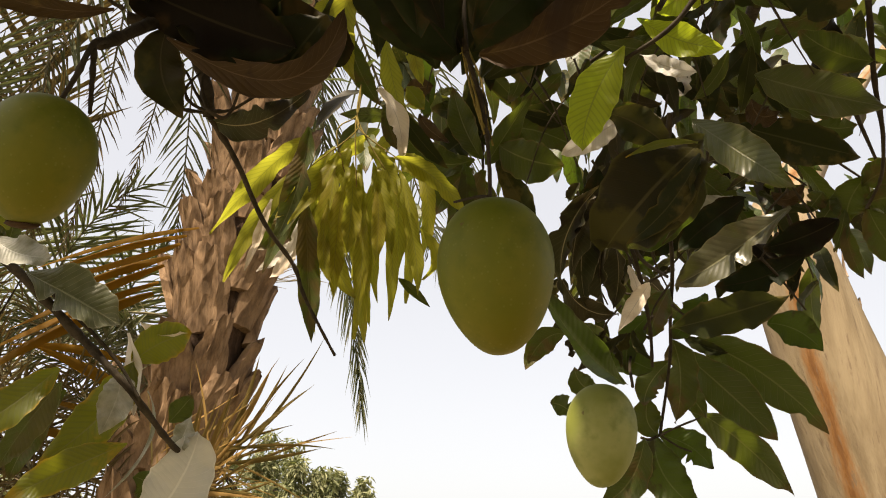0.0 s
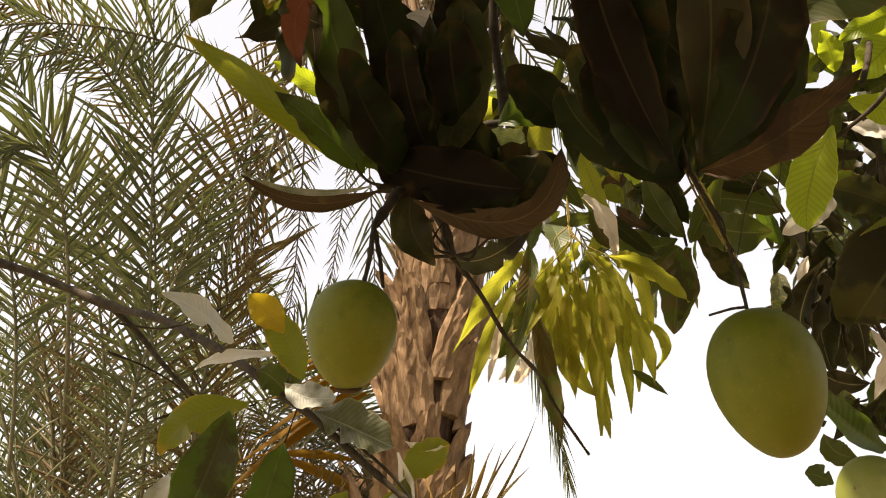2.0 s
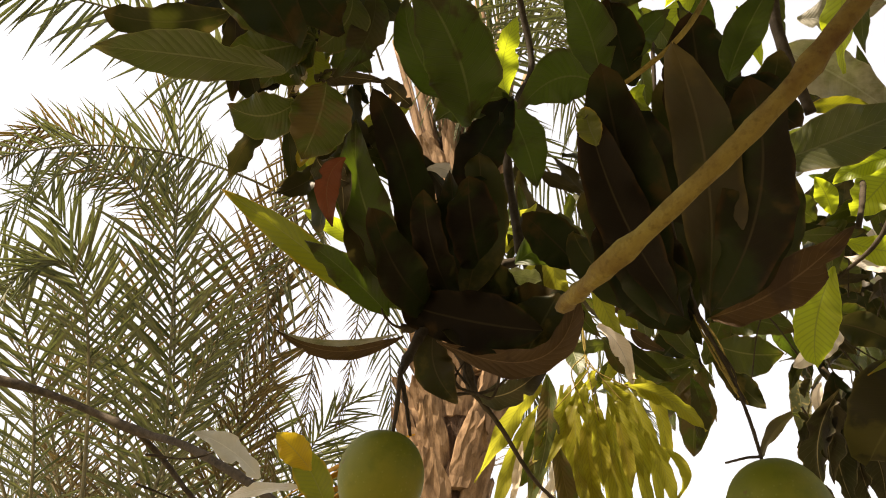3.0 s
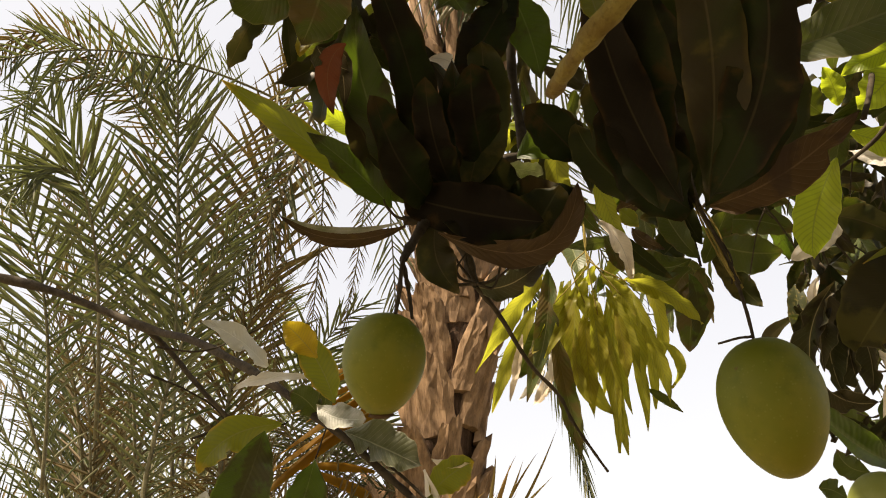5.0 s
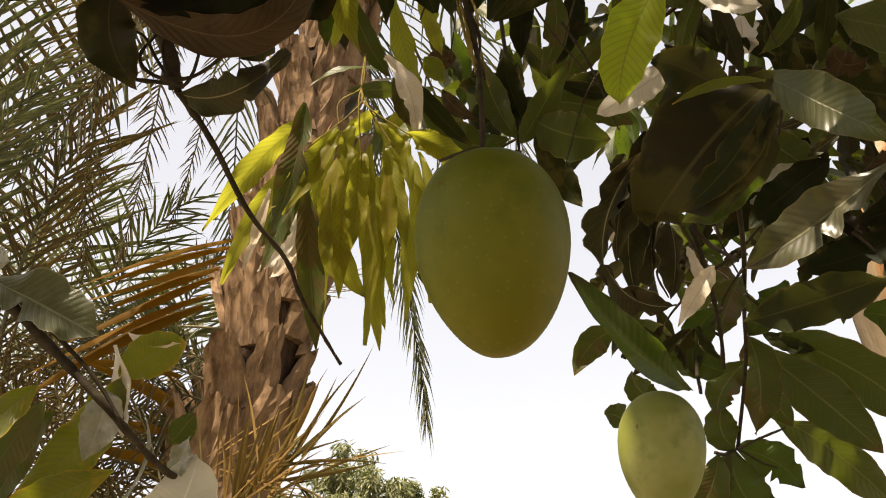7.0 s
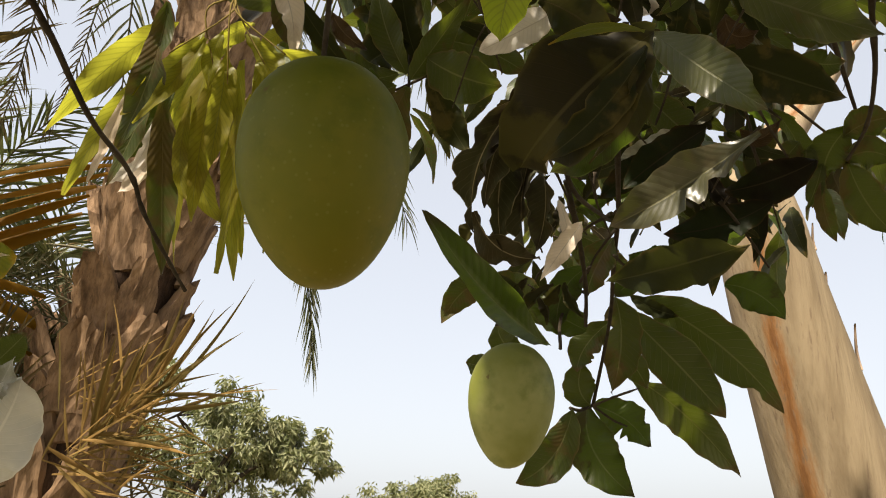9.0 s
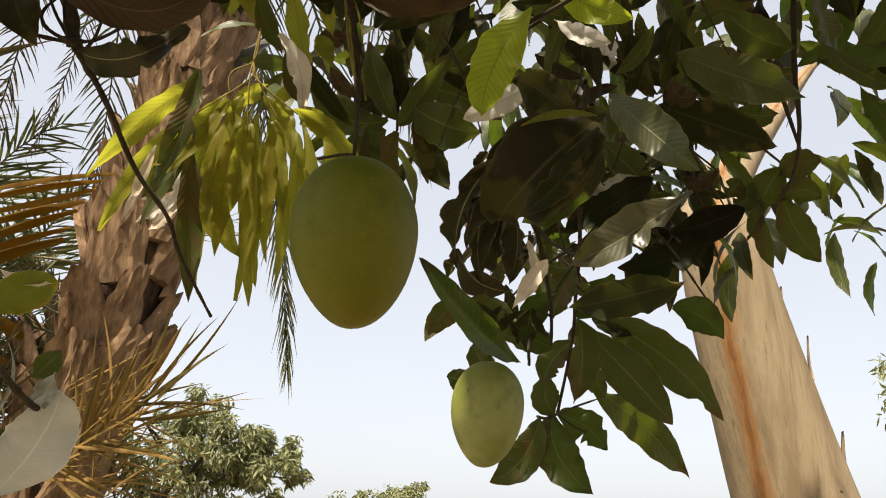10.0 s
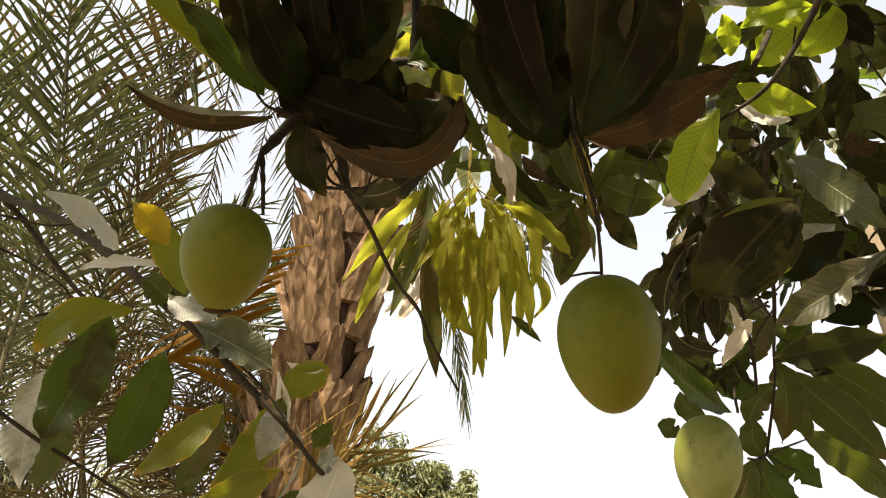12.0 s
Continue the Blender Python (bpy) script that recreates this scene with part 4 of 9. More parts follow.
strap(date_palm, (-0.615, 2.214, 1.975), (-0.488, 2.066, 2.148), 0.014, "spike_leaflet", "spike", "stiff straw-coloured leaflet with a sharp tip")
strap(date_palm, (-0.622, 2.173, 1.936), (-0.538, 2.112, 2.202), 0.017, "spike_leaflet", "spike", "stiff straw-coloured leaflet with a sharp tip")
strap(date_palm, (-0.552, 2.166, 1.953), (-0.403, 2.151, 2.112), 0.016, "spike_leaflet", "spike", "stiff straw-coloured leaflet with a sharp tip")
strap(date_palm, (-0.571, 2.106, 1.930), (-0.381, 2.180, 2.138), 0.017, "spike_leaflet", "spike", "stiff straw-coloured leaflet with a sharp tip")
strap(date_palm, (-0.659, 2.128, 1.867), (-0.506, 1.938, 2.064), 0.009, "spike_leaflet", "spike", "stiff straw-coloured leaflet with a sharp tip")
strap(date_palm, (-0.656, 2.106, 1.854), (-0.578, 1.996, 2.044), 0.016, "spike_leaflet", "spike", "stiff straw-coloured leaflet with a sharp tip")
strap(date_palm, (-0.677, 2.147, 1.855), (-0.587, 2.060, 2.079), 0.013, "spike_leaflet", "spike", "stiff straw-coloured leaflet with a sharp tip")
strap(date_palm, (-0.666, 2.163, 1.819), (-0.565, 1.981, 2.039), 0.010, "spike_leaflet", "spike", "stiff straw-coloured leaflet with a sharp tip")
strap(date_palm, (-0.695, 2.155, 1.855), (-0.514, 2.092, 2.030), 0.008, "spike_leaflet", "spike", "stiff straw-coloured leaflet with a sharp tip")
strap(date_palm, (-0.659, 2.092, 1.836), (-0.505, 2.118, 2.039), 0.011, "spike_leaflet", "spike", "stiff straw-coloured leaflet with a sharp tip")
strap(date_palm, (-0.690, 2.075, 1.829), (-0.641, 2.144, 2.068), 0.010, "spike_leaflet", "spike", "stiff straw-coloured leaflet with a sharp tip")
strap(date_palm, (-0.708, 2.116, 1.827), (-0.609, 1.998, 2.049), 0.013, "spike_leaflet", "spike", "stiff straw-coloured leaflet with a sharp tip")
strap(date_palm, (-0.657, 2.199, 1.893), (-0.448, 2.163, 1.972), 0.010, "spike_leaflet", "spike", "stiff straw-coloured leaflet with a sharp tip")
strap(date_palm, (-0.649, 2.122, 1.855), (-0.485, 2.143, 1.972), 0.009, "spike_leaflet", "spike", "stiff straw-coloured leaflet with a sharp tip")
strap(date_palm, (-0.621, 2.218, 1.913), (-0.248, 2.062, 1.953), 0.011, "spike_leaflet", "spike", "stiff straw-coloured leaflet with a sharp tip")
strap(date_palm, (-0.587, 2.174, 1.873), (-0.301, 2.137, 2.000), 0.009, "spike_leaflet", "spike", "stiff straw-coloured leaflet with a sharp tip")
strap(date_palm, (-0.602, 2.125, 1.883), (-0.349, 2.168, 1.934), 0.015, "spike_leaflet", "spike", "stiff straw-coloured leaflet with a sharp tip")
strap(date_palm, (-0.623, 2.130, 1.916), (-0.299, 2.100, 1.944), 0.011, "spike_leaflet", "spike", "stiff straw-coloured leaflet with a sharp tip")
strap(date_palm, (-0.675, 2.221, 1.866), (-0.562, 2.183, 1.986), 0.016, "spike_leaflet", "spike", "stiff straw-coloured leaflet with a sharp tip")
strap(date_palm, (-0.637, 2.237, 1.876), (-0.496, 2.146, 2.007), 0.015, "spike_leaflet", "spike", "stiff straw-coloured leaflet with a sharp tip")
strap(date_palm, (-0.735, 2.104, 1.790), (-0.530, 1.977, 1.890), 0.013, "spike_leaflet", "spike", "stiff straw-coloured leaflet with a sharp tip")
strap(date_palm, (-0.733, 2.068, 1.760), (-0.544, 2.197, 1.910), 0.016, "spike_leaflet", "spike", "stiff straw-coloured leaflet with a sharp tip")
strap(date_palm, (-0.710, 2.069, 1.800), (-0.490, 2.064, 1.795), 0.014, "spike_leaflet", "spike", "stiff straw-coloured leaflet with a sharp tip")
strap(date_palm, (-0.761, 2.196, 1.822), (-0.475, 2.054, 1.807), 0.015, "spike_leaflet", "spike", "stiff straw-coloured leaflet with a sharp tip")
strap(date_palm, (-0.805, 2.088, 1.751), (-0.517, 2.199, 1.688), 0.009, "spike_leaflet", "spike", "stiff straw-coloured leaflet with a sharp tip")
strap(date_palm, (-0.806, 2.164, 1.723), (-0.471, 2.161, 1.728), 0.015, "spike_leaflet", "spike", "stiff straw-coloured leaflet with a sharp tip")
strap(date_palm, (-0.752, 2.098, 1.747), (-0.595, 2.084, 1.685), 0.015, "spike_leaflet", "spike", "stiff straw-coloured leaflet with a sharp tip")
strap(date_palm, (-0.784, 2.058, 1.778), (-0.685, 2.183, 1.724), 0.015, "spike_leaflet", "spike", "stiff straw-coloured leaflet with a sharp tip")
strap(date_palm, (-0.688, 2.127, 1.794), (-0.553, 2.130, 1.843), 0.013, "spike_leaflet", "spike", "stiff straw-coloured leaflet with a sharp tip")
strap(date_palm, (-0.702, 2.121, 1.819), (-0.602, 2.133, 1.836), 0.011, "spike_leaflet", "spike", "stiff straw-coloured leaflet with a sharp tip")
strap(date_palm, (-0.715, 2.125, 1.793), (-0.646, 1.986, 2.056), 0.015, "spike_leaflet", "spike", "stiff straw-coloured leaflet with a sharp tip")
strap(date_palm, (-0.707, 2.128, 1.799), (-0.648, 1.999, 2.042), 0.014, "spike_leaflet", "spike", "stiff straw-coloured leaflet with a sharp tip")
strap(date_palm, (-0.791, 2.125, 1.748), (-0.627, 2.062, 1.643), 0.011, "spike_leaflet", "spike", "stiff straw-coloured leaflet with a sharp tip")
strap(date_palm, (-0.749, 2.119, 1.713), (-0.568, 2.040, 1.622), 0.012, "spike_leaflet", "spike", "stiff straw-coloured leaflet with a sharp tip")
strap(date_palm, (-0.675, 2.180, 1.860), (-0.531, 2.099, 2.077), 0.014, "spike_leaflet", "spike", "stiff straw-coloured leaflet with a sharp tip")
strap(date_palm, (-0.670, 2.165, 1.893), (-0.602, 2.097, 2.106), 0.008, "spike_leaflet", "spike", "stiff straw-coloured leaflet with a sharp tip")
strap(date_palm, (-0.651, 2.216, 1.911), (-0.544, 2.135, 2.101), 0.009, "spike_leaflet", "spike", "stiff straw-coloured leaflet with a sharp tip")
strap(date_palm, (-0.619, 2.222, 1.898), (-0.483, 2.142, 2.099), 0.008, "spike_leaflet", "spike", "stiff straw-coloured leaflet with a sharp tip")
strap(date_palm, (-0.713, 2.178, 1.828), (-0.601, 2.172, 1.967), 0.008, "spike_leaflet", "spike", "stiff straw-coloured leaflet with a sharp tip")
strap(date_palm, (-0.732, 2.189, 1.823), (-0.580, 1.996, 1.960), 0.013, "spike_leaflet", "spike", "stiff straw-coloured leaflet with a sharp tip")
strap(date_palm, (-0.762, 2.107, 1.775), (-0.610, 2.037, 1.925), 0.008, "spike_leaflet", "spike", "stiff straw-coloured leaflet with a sharp tip")
strap(date_palm, (-0.758, 2.119, 1.737), (-0.607, 2.104, 1.968), 0.014, "spike_leaflet", "spike", "stiff straw-coloured leaflet with a sharp tip")
strap(date_palm, (-0.673, 2.157, 1.813), (-0.428, 2.035, 1.848), 0.008, "spike_leaflet", "spike", "stiff straw-coloured leaflet with a sharp tip")
strap(date_palm, (-0.651, 2.174, 1.780), (-0.435, 2.045, 1.831), 0.010, "spike_leaflet", "spike", "stiff straw-coloured leaflet with a sharp tip")
strap(date_palm, (-0.629, 2.143, 1.841), (-0.559, 2.192, 1.957), 0.010, "spike_leaflet", "spike", "stiff straw-coloured leaflet with a sharp tip")
strap(date_palm, (-0.640, 2.223, 1.860), (-0.498, 2.017, 1.946), 0.008, "spike_leaflet", "spike", "stiff straw-coloured leaflet with a sharp tip")
strap(date_palm, (-0.722, 2.086, 1.830), (-0.726, 2.072, 2.015), 0.009, "spike_leaflet", "spike", "stiff straw-coloured leaflet with a sharp tip")
strap(date_palm, (-0.709, 2.159, 1.842), (-0.731, 2.088, 1.989), 0.013, "spike_leaflet", "spike", "stiff straw-coloured leaflet with a sharp tip")
strap(date_palm, (-0.675, 2.206, 1.894), (-0.468, 2.199, 2.057), 0.012, "spike_leaflet", "spike", "stiff straw-coloured leaflet with a sharp tip")
strap(date_palm, (-0.692, 2.175, 1.912), (-0.435, 2.189, 2.013), 0.010, "spike_leaflet", "spike", "stiff straw-coloured leaflet with a sharp tip")
strap(date_palm, (-0.668, 2.114, 1.793), (-0.504, 2.220, 1.754), 0.010, "spike_leaflet", "spike", "stiff straw-coloured leaflet with a sharp tip")
strap(date_palm, (-0.655, 2.154, 1.815), (-0.428, 2.029, 1.773), 0.015, "spike_leaflet", "spike", "stiff straw-coloured leaflet with a sharp tip")
for i in range(52):
    o = Vector((-0.70 + strap_rng.uniform(-0.11, 0.10), 2.15 + strap_rng.uniform(-0.06, 0.07), 1.84 + strap_rng.uniform(-0.16, 0.12)))
    a = radians(strap_rng.choice((strap_rng.uniform(35, 85), strap_rng.uniform(5, 50), strap_rng.uniform(-25, 12), strap_rng.uniform(80, 110))))
    reach = strap_rng.uniform(0.12, 0.30)
    way = Vector((math.cos(a), strap_rng.uniform(-0.5, 0.35), math.sin(a))).normalized()
    strap(date_palm, o, o + way * reach, strap_rng.uniform(0.004, 0.009), "spike_leaflet", "spike", "stiff straw-coloured leaflet with a sharp tip")

# fronds of the clump and of the crown that fill the background
fill_rng = random.Random(77)
for i in range(38):
    a = radians(fill_rng.uniform(0, 360))
    reach = fill_rng.uniform(0.5, 1.7)
    q = Vector((math.cos(a), math.sin(a), 0))
    o = Vector((-2.9, 3.4, 0.9)) + q * 0.15
    rise = fill_rng.uniform(2.2, 3.6)
    tip = o + q * reach * 1.25 + Vector((0, 0, rise * fill_rng.uniform(0.75, 1.0)))
    mid = o + q * reach * 0.35 + Vector((0, 0, rise * 0.62))
    if i not in (8, 16, 19):
        frond(palm_clump, o, mid, tip, 0.42, Vector((-q.x, -q.y, 0.6)) + Vector((0.3, -0.8, 0)), "green" if i % 4 else "brown", 44, 200 + i, droop=0.15)


# ---- mango tree ----
mango_tree = thing("mango_tree", (0.7, -1.5, 0), "mango tree with dark glossy leaves and limp young shoots", "mango tree")
stem(mango_tree, [(0.7, -1.5, -0.1), (0.68, -1.5, 0.7), (0.6, -1.42, 1.5), (0.5, -1.3, 2.3)], 0.15, 0.10, TWIG, "trunk", "grey-brown mango trunk", 14)
stem(mango_tree, [(0.5, -1.3, 2.25), (0.3, -0.8, 2.75), (0.05, -0.1, 2.85), (-0.2, 0.35, 2.62)], 0.05, 0.016, TWIG, "limb", "", 10, seed=2)
stem(mango_tree, [(0.5, -1.3, 2.25), (0.75, -0.5, 2.75), (0.75, 0.4, 2.8), (0.6, 1.0, 2.62)], 0.05, 0.016, TWIG, "limb", "", 10, seed=3)
stem(mango_tree, [(0.3, -0.8, 2.75), (-0.8, -0.6, 2.75), (-1.75, 0.0, 2.6), (-1.75, 0.75, 2.3)], 0.035, 0.012, TWIG, "limb", "", 10, seed=4)
stem(mango_tree, [(0.6, 1.0, 2.62), (0.68, 1.35, 2.68), (0.85, 1.8, 2.9), (1.0, 2.2, 3.2), (1.05, 2.4, 3.5)], 0.015, 0.004, TWIG, "limb", "", 8, seed=30)
stem(mango_tree, [(0.85, 1.8, 2.9), (1.1, 1.95, 2.85), (1.4, 2.1, 2.75)], 0.008, 0.003, TWIG, "limb", "", 8, seed=31)
stem(mango_tree, [(0.6, 1.0, 2.62), (0.85, 1.3, 2.6), (1.1, 1.6, 2.45)], 0.010, 0.003, TWIG, "limb", "", 8, seed=32)
stem(mango_tree, [(0.6, 1.0, 2.62), (0.35, 1.25, 2.6), (0.1, 1.45, 2.5), (-0.1, 1.5, 2.42)], 0.006, 0.002, TWIG, "limb", "", 8, seed=33)
stem(mango_tree, [(-1.326, 0.790, 2.313), (-1.113, 0.844, 2.249), (-0.904, 0.885, 2.151), (-0.760, 0.832, 2.081), (-0.596, 0.765, 1.974), (-0.478, 0.725, 1.883), (-0.435, 0.725, 1.849), (-0.387, 0.750, 1.802), (-0.331, 0.773, 1.748), (-0.307, 0.842, 1.708), (-0.313, 0.921, 1.704)], 0.0082, 0.0026, TWIG, seed=5, knots=0.3)
stem(mango_tree, [(-0.904, 0.885, 2.151), (-0.874, 0.931, 2.114), (-0.825, 0.959, 2.052), (-0.779, 0.988, 2.002), (-0.753, 1.009, 1.992)], 0.0060, 0.0030, TWIG, seed=6)
stem(mango_tree, [(-0.709, 0.725, 1.774), (-0.656, 0.775, 1.732), (-0.604, 0.816, 1.699), (-0.547, 0.854, 1.662)], 0.0030, 0.0020, TWIG, seed=7)
stem(mango_tree, [(-0.435, 0.721, 1.859), (-0.386, 0.740, 1.817), (-0.345, 0.762, 1.776), (-0.318, 0.780, 1.735)], 0.0025, 0.0018, TWIG, seed=71)
stem(mango_tree, [(-0.129, 0.496, 2.364), (-0.149, 0.553, 2.245), (-0.151, 0.581, 2.138), (-0.176, 0.561, 2.108), (-0.225, 0.542, 2.048), (-0.255, 0.533, 2.029), (-0.286, 0.523, 2.025)], 0.0060, 0.0050, TWIG, seed=8, knots=0.2)
stem(mango_tree, [(-0.246, 0.533, 2.032), (-0.229, 0.572, 2.002), (-0.227, 0.602, 1.973)], 0.0060, 0.0060, TWIG, seed=9, knots=0.25)
stem(mango_tree, [(-0.2270, 0.6020, 1.9730), (-0.2068, 0.6350, 1.9445), (-0.1838, 0.6830, 1.8978), (-0.1585, 0.7210, 1.8682), (-0.1469, 0.7440, 1.8378), (-0.1190, 0.7920, 1.7900)], 0.0032, 0.0013, TWIG, seed=10, knots=0.35)
stem(mango_tree, [(-0.263, 0.515, 2.014), (-0.260, 0.460, 1.945), (-0.255, 0.430, 1.917), (-0.254, 0.417, 1.878), (-0.255, 0.408, 1.849)], 0.0030, 0.0016, TWIG, seed=11, knots=0.3, name='fruit_stalk')
stem(mango_tree, [(-0.255, 0.430, 1.917), (-0.249, 0.427, 1.886), (-0.247, 0.432, 1.856)], 0.0020, 0.0014, TWIG, seed=12, knots=0.3, name='fruit_stalk')
stem(mango_tree, [(0.063, 0.493, 2.370), (0.036, 0.524, 2.213), (0.019, 0.474, 2.062), (0.016, 0.459, 1.985), (0.018, 0.466, 1.938)], 0.0026, 0.0024, TWIG, seed=13)
stem(mango_tree, [(0.018, 0.466, 1.938), (0.026, 0.463, 1.904), (0.031, 0.459, 1.868), (0.033, 0.456, 1.830), (0.033, 0.457, 1.801)], 0.0018, 0.0013, TWIG, seed=14, knots=0.45, name='fruit_stalk')
stem(mango_tree, [(0.032, 0.459, 1.805), (0.023, 0.466, 1.808), (0.008, 0.477, 1.810)], 0.0012, 0.0009, TWIG, seed=15, name='fruit_stalk')
stem(mango_tree, [(0.015, 0.471, 1.947), (0.020, 0.469, 1.913), (0.025, 0.463, 1.882), (0.030, 0.460, 1.859)], 0.0009, 0.0006, STALK, seed=150, knots=0.4, name='fruit_stalk', label='bare dry strand of an old flower stalk')
stem(mango_tree, [(0.018, 0.468, 1.945), (0.026, 0.466, 1.911), (0.028, 0.460, 1.880), (0.035, 0.459, 1.853)], 0.0009, 0.0006, TWIG, seed=151, knots=0.4, name='fruit_stalk', label='bare dry strand of an old flower stalk')
stem(mango_tree, [(0.016, 0.467, 1.944), (0.022, 0.464, 1.910), (0.027, 0.458, 1.879), (0.030, 0.456, 1.855)], 0.0009, 0.0006, STALK, seed=152, knots=0.4, name='fruit_stalk', label='bare dry strand of an old flower stalk')
stem(mango_tree, [(0.017, 0.469, 1.946), (0.025, 0.466, 1.911), (0.033, 0.460, 1.880), (0.028, 0.459, 1.854)], 0.0009, 0.0006, TWIG, seed=153, knots=0.4, name='fruit_stalk', label='bare dry strand of an old flower stalk')
stem(mango_tree, [(0.017, 0.468, 1.945), (0.024, 0.465, 1.911), (0.026, 0.459, 1.879), (0.033, 0.457, 1.854)], 0.0009, 0.0006, STALK, seed=154, knots=0.4, name='fruit_stalk', label='bare dry strand of an old flower stalk')
stem(mango_tree, [(0.018, 0.475, 1.949), (0.026, 0.472, 1.915), (0.029, 0.467, 1.883), (0.035, 0.466, 1.856)], 0.0009, 0.0006, TWIG, seed=155, knots=0.4, name='fruit_stalk', label='bare dry strand of an old flower stalk')
stem(mango_tree, [(0.020, 0.475, 1.950), (0.030, 0.473, 1.915), (0.032, 0.467, 1.884), (0.037, 0.468, 1.853)], 0.0009, 0.0006, STALK, seed=156, knots=0.4, name='fruit_stalk', label='bare dry strand of an old flower stalk')
stem(mango_tree, [(0.060, 0.973, 2.199), (0.061, 0.973, 2.137)], 0.0030, 0.0020, TWIG, seed=16)
stem(mango_tree, [(0.063, 0.931, 2.654), (0.043, 0.985, 2.416), (0.060, 0.973, 2.199)], 0.0040, 0.0028, TWIG, seed=16)
stem(mango_tree, [(0.306, 0.468, 2.185), (0.263, 0.512, 2.101), (0.235, 0.532, 2.057), (0.210, 0.547, 2.031), (0.169, 0.572, 2.014)], 0.0036, 0.0020, TWIG, seed=17, knots=0.25)
stem(mango_tree, [(0.264, 0.614, 2.356), (0.269, 0.658, 2.249), (0.265, 0.632, 2.186), (0.231, 0.570, 2.109), (0.205, 0.546, 2.057)], 0.0040, 0.0030, TWIG, seed=18)
stem(mango_tree, [(0.519, 0.695, 2.210), (0.564, 0.789, 2.161), (0.605, 0.862, 2.123), (0.642, 0.946, 2.105), (0.668, 1.036, 2.105)], 0.0036, 0.0020, TWIG, seed=19, knots=0.3)
stem(mango_tree, [(0.287, 0.781, 2.104), (0.293, 0.848, 2.036), (0.309, 0.919, 1.954), (0.320, 0.990, 1.907), (0.323, 1.029, 1.853), (0.313, 1.086, 1.761)], 0.0034, 0.0020, TWIG, seed=20, knots=0.2)
stem(mango_tree, [(0.222, 0.790, 1.919), (0.247, 0.853, 1.887), (0.267, 0.914, 1.857), (0.273, 0.945, 1.821)], 0.0028, 0.0020, TWIG, seed=21, knots=0.3)
stem(mango_tree, [(0.196, 0.697, 1.935), (0.223, 0.774, 1.904), (0.288, 0.882, 1.922)], 0.0030, 0.0020, TWIG, seed=22)
stem(mango_tree, [(0.243, 0.939, 1.793), (0.248, 0.959, 1.832), (0.267, 0.975, 1.869), (0.270, 0.906, 1.877)], 0.0020, 0.0020, TWIG, seed=23, name='fruit_stalk')
stem(mango_tree, [(0.275, 1.046, 1.749), (0.291, 1.063, 1.750), (0.313, 1.086, 1.761)], 0.0020, 0.0020, TWIG, seed=24)
stem(mango_tree, [(0.025, -0.077, 1.713), (0.004, -0.078, 1.696), (-0.011, -0.074, 1.684), (-0.024, -0.069, 1.674), (-0.040, -0.061, 1.666), (-0.0555, -0.050, 1.662), (-0.064, -0.032, 1.668)], 0.0018, 0.0014, PANICLE, seed=25, sides=12, knots=0.34, name='flower_stalk', label='dry knobbly olive-brown flower stalk')
stem(mango_tree, [(0.203, 0.383, 2.387), (0.183, 0.440, 2.281), (0.186, 0.468, 2.224), (0.193, 0.493, 2.178)], 0.0070, 0.0060, TWIG, seed=26)
stem(mango_tree, [(-0.076, 0.400, 2.594), (-0.091, 0.460, 2.495), (-0.093, 0.509, 2.393), (-0.116, 0.503, 2.329), (-0.130, 0.486, 2.274)], 0.0050, 0.0040, TWIG, seed=27)
stem(mango_tree, [(0.131, 0.320, 2.264), (0.059, 0.295, 2.131), (0.006, 0.308, 2.100), (-0.021, 0.314, 2.096)], 0.0030, 0.0020, STALK, seed=28)
stem(mango_tree, [(-0.255, 0.523, 2.024), (-0.260, 0.489, 1.979), (-0.260, 0.446, 1.928)], 0.0065, 0.0040, TWIG, seed=40, knots=0.3)
stem(mango_tree, [(-0.224, 0.594, 1.968), (-0.236, 0.580, 1.986), (-0.244, 0.568, 2.001), (-0.255, 0.562, 2.004)], 0.0017, 0.0009, TWIG, seed=41, knots=0.3)
stem(mango_tree, [(-0.222, 0.585, 1.964), (-0.227, 0.570, 1.987), (-0.220, 0.562, 2.003), (-0.208, 0.562, 2.009)], 0.0017, 0.0009, TWIG, seed=42, knots=0.3)
stem(mango_tree, [(-0.219, 0.577, 1.959), (-0.249, 0.567, 1.959), (-0.257, 0.559, 1.968), (-0.253, 0.551, 1.984)], 0.0017, 0.0009, TWIG, seed=43, knots=0.3)
stem(mango_tree, [(-0.217, 0.568, 1.954), (-0.232, 0.560, 1.960), (-0.234, 0.553, 1.970), (-0.222, 0.549, 1.984)], 0.0017, 0.0009, TWIG, seed=44, knots=0.3)
stem(mango_tree, [(-0.214, 0.560, 1.949), (-0.193, 0.564, 1.954), (-0.168, 0.560, 1.971), (-0.159, 0.557, 1.979)], 0.0017, 0.0009, TWIG, seed=45, knots=0.3)
stem(mango_tree, [(-0.212, 0.551, 1.945), (-0.196, 0.558, 1.941), (-0.184, 0.548, 1.964), (-0.188, 0.538, 1.979)], 0.0017, 0.0009, TWIG, seed=46, knots=0.3)
stem(mango_tree, [(-0.269, 0.484, 1.999), (-0.279, 0.477, 2.002), (-0.286, 0.468, 2.010), (-0.287, 0.463, 2.016)], 0.0017, 0.0009, TWIG, seed=47, knots=0.3)
stem(mango_tree, [(0.288, 0.880, 1.929), (0.267, 0.891, 1.918), (0.247, 0.901, 1.906), (0.226, 0.905, 1.912)], 0.0017, 0.0010, TWIG, seed=51, knots=0.3)
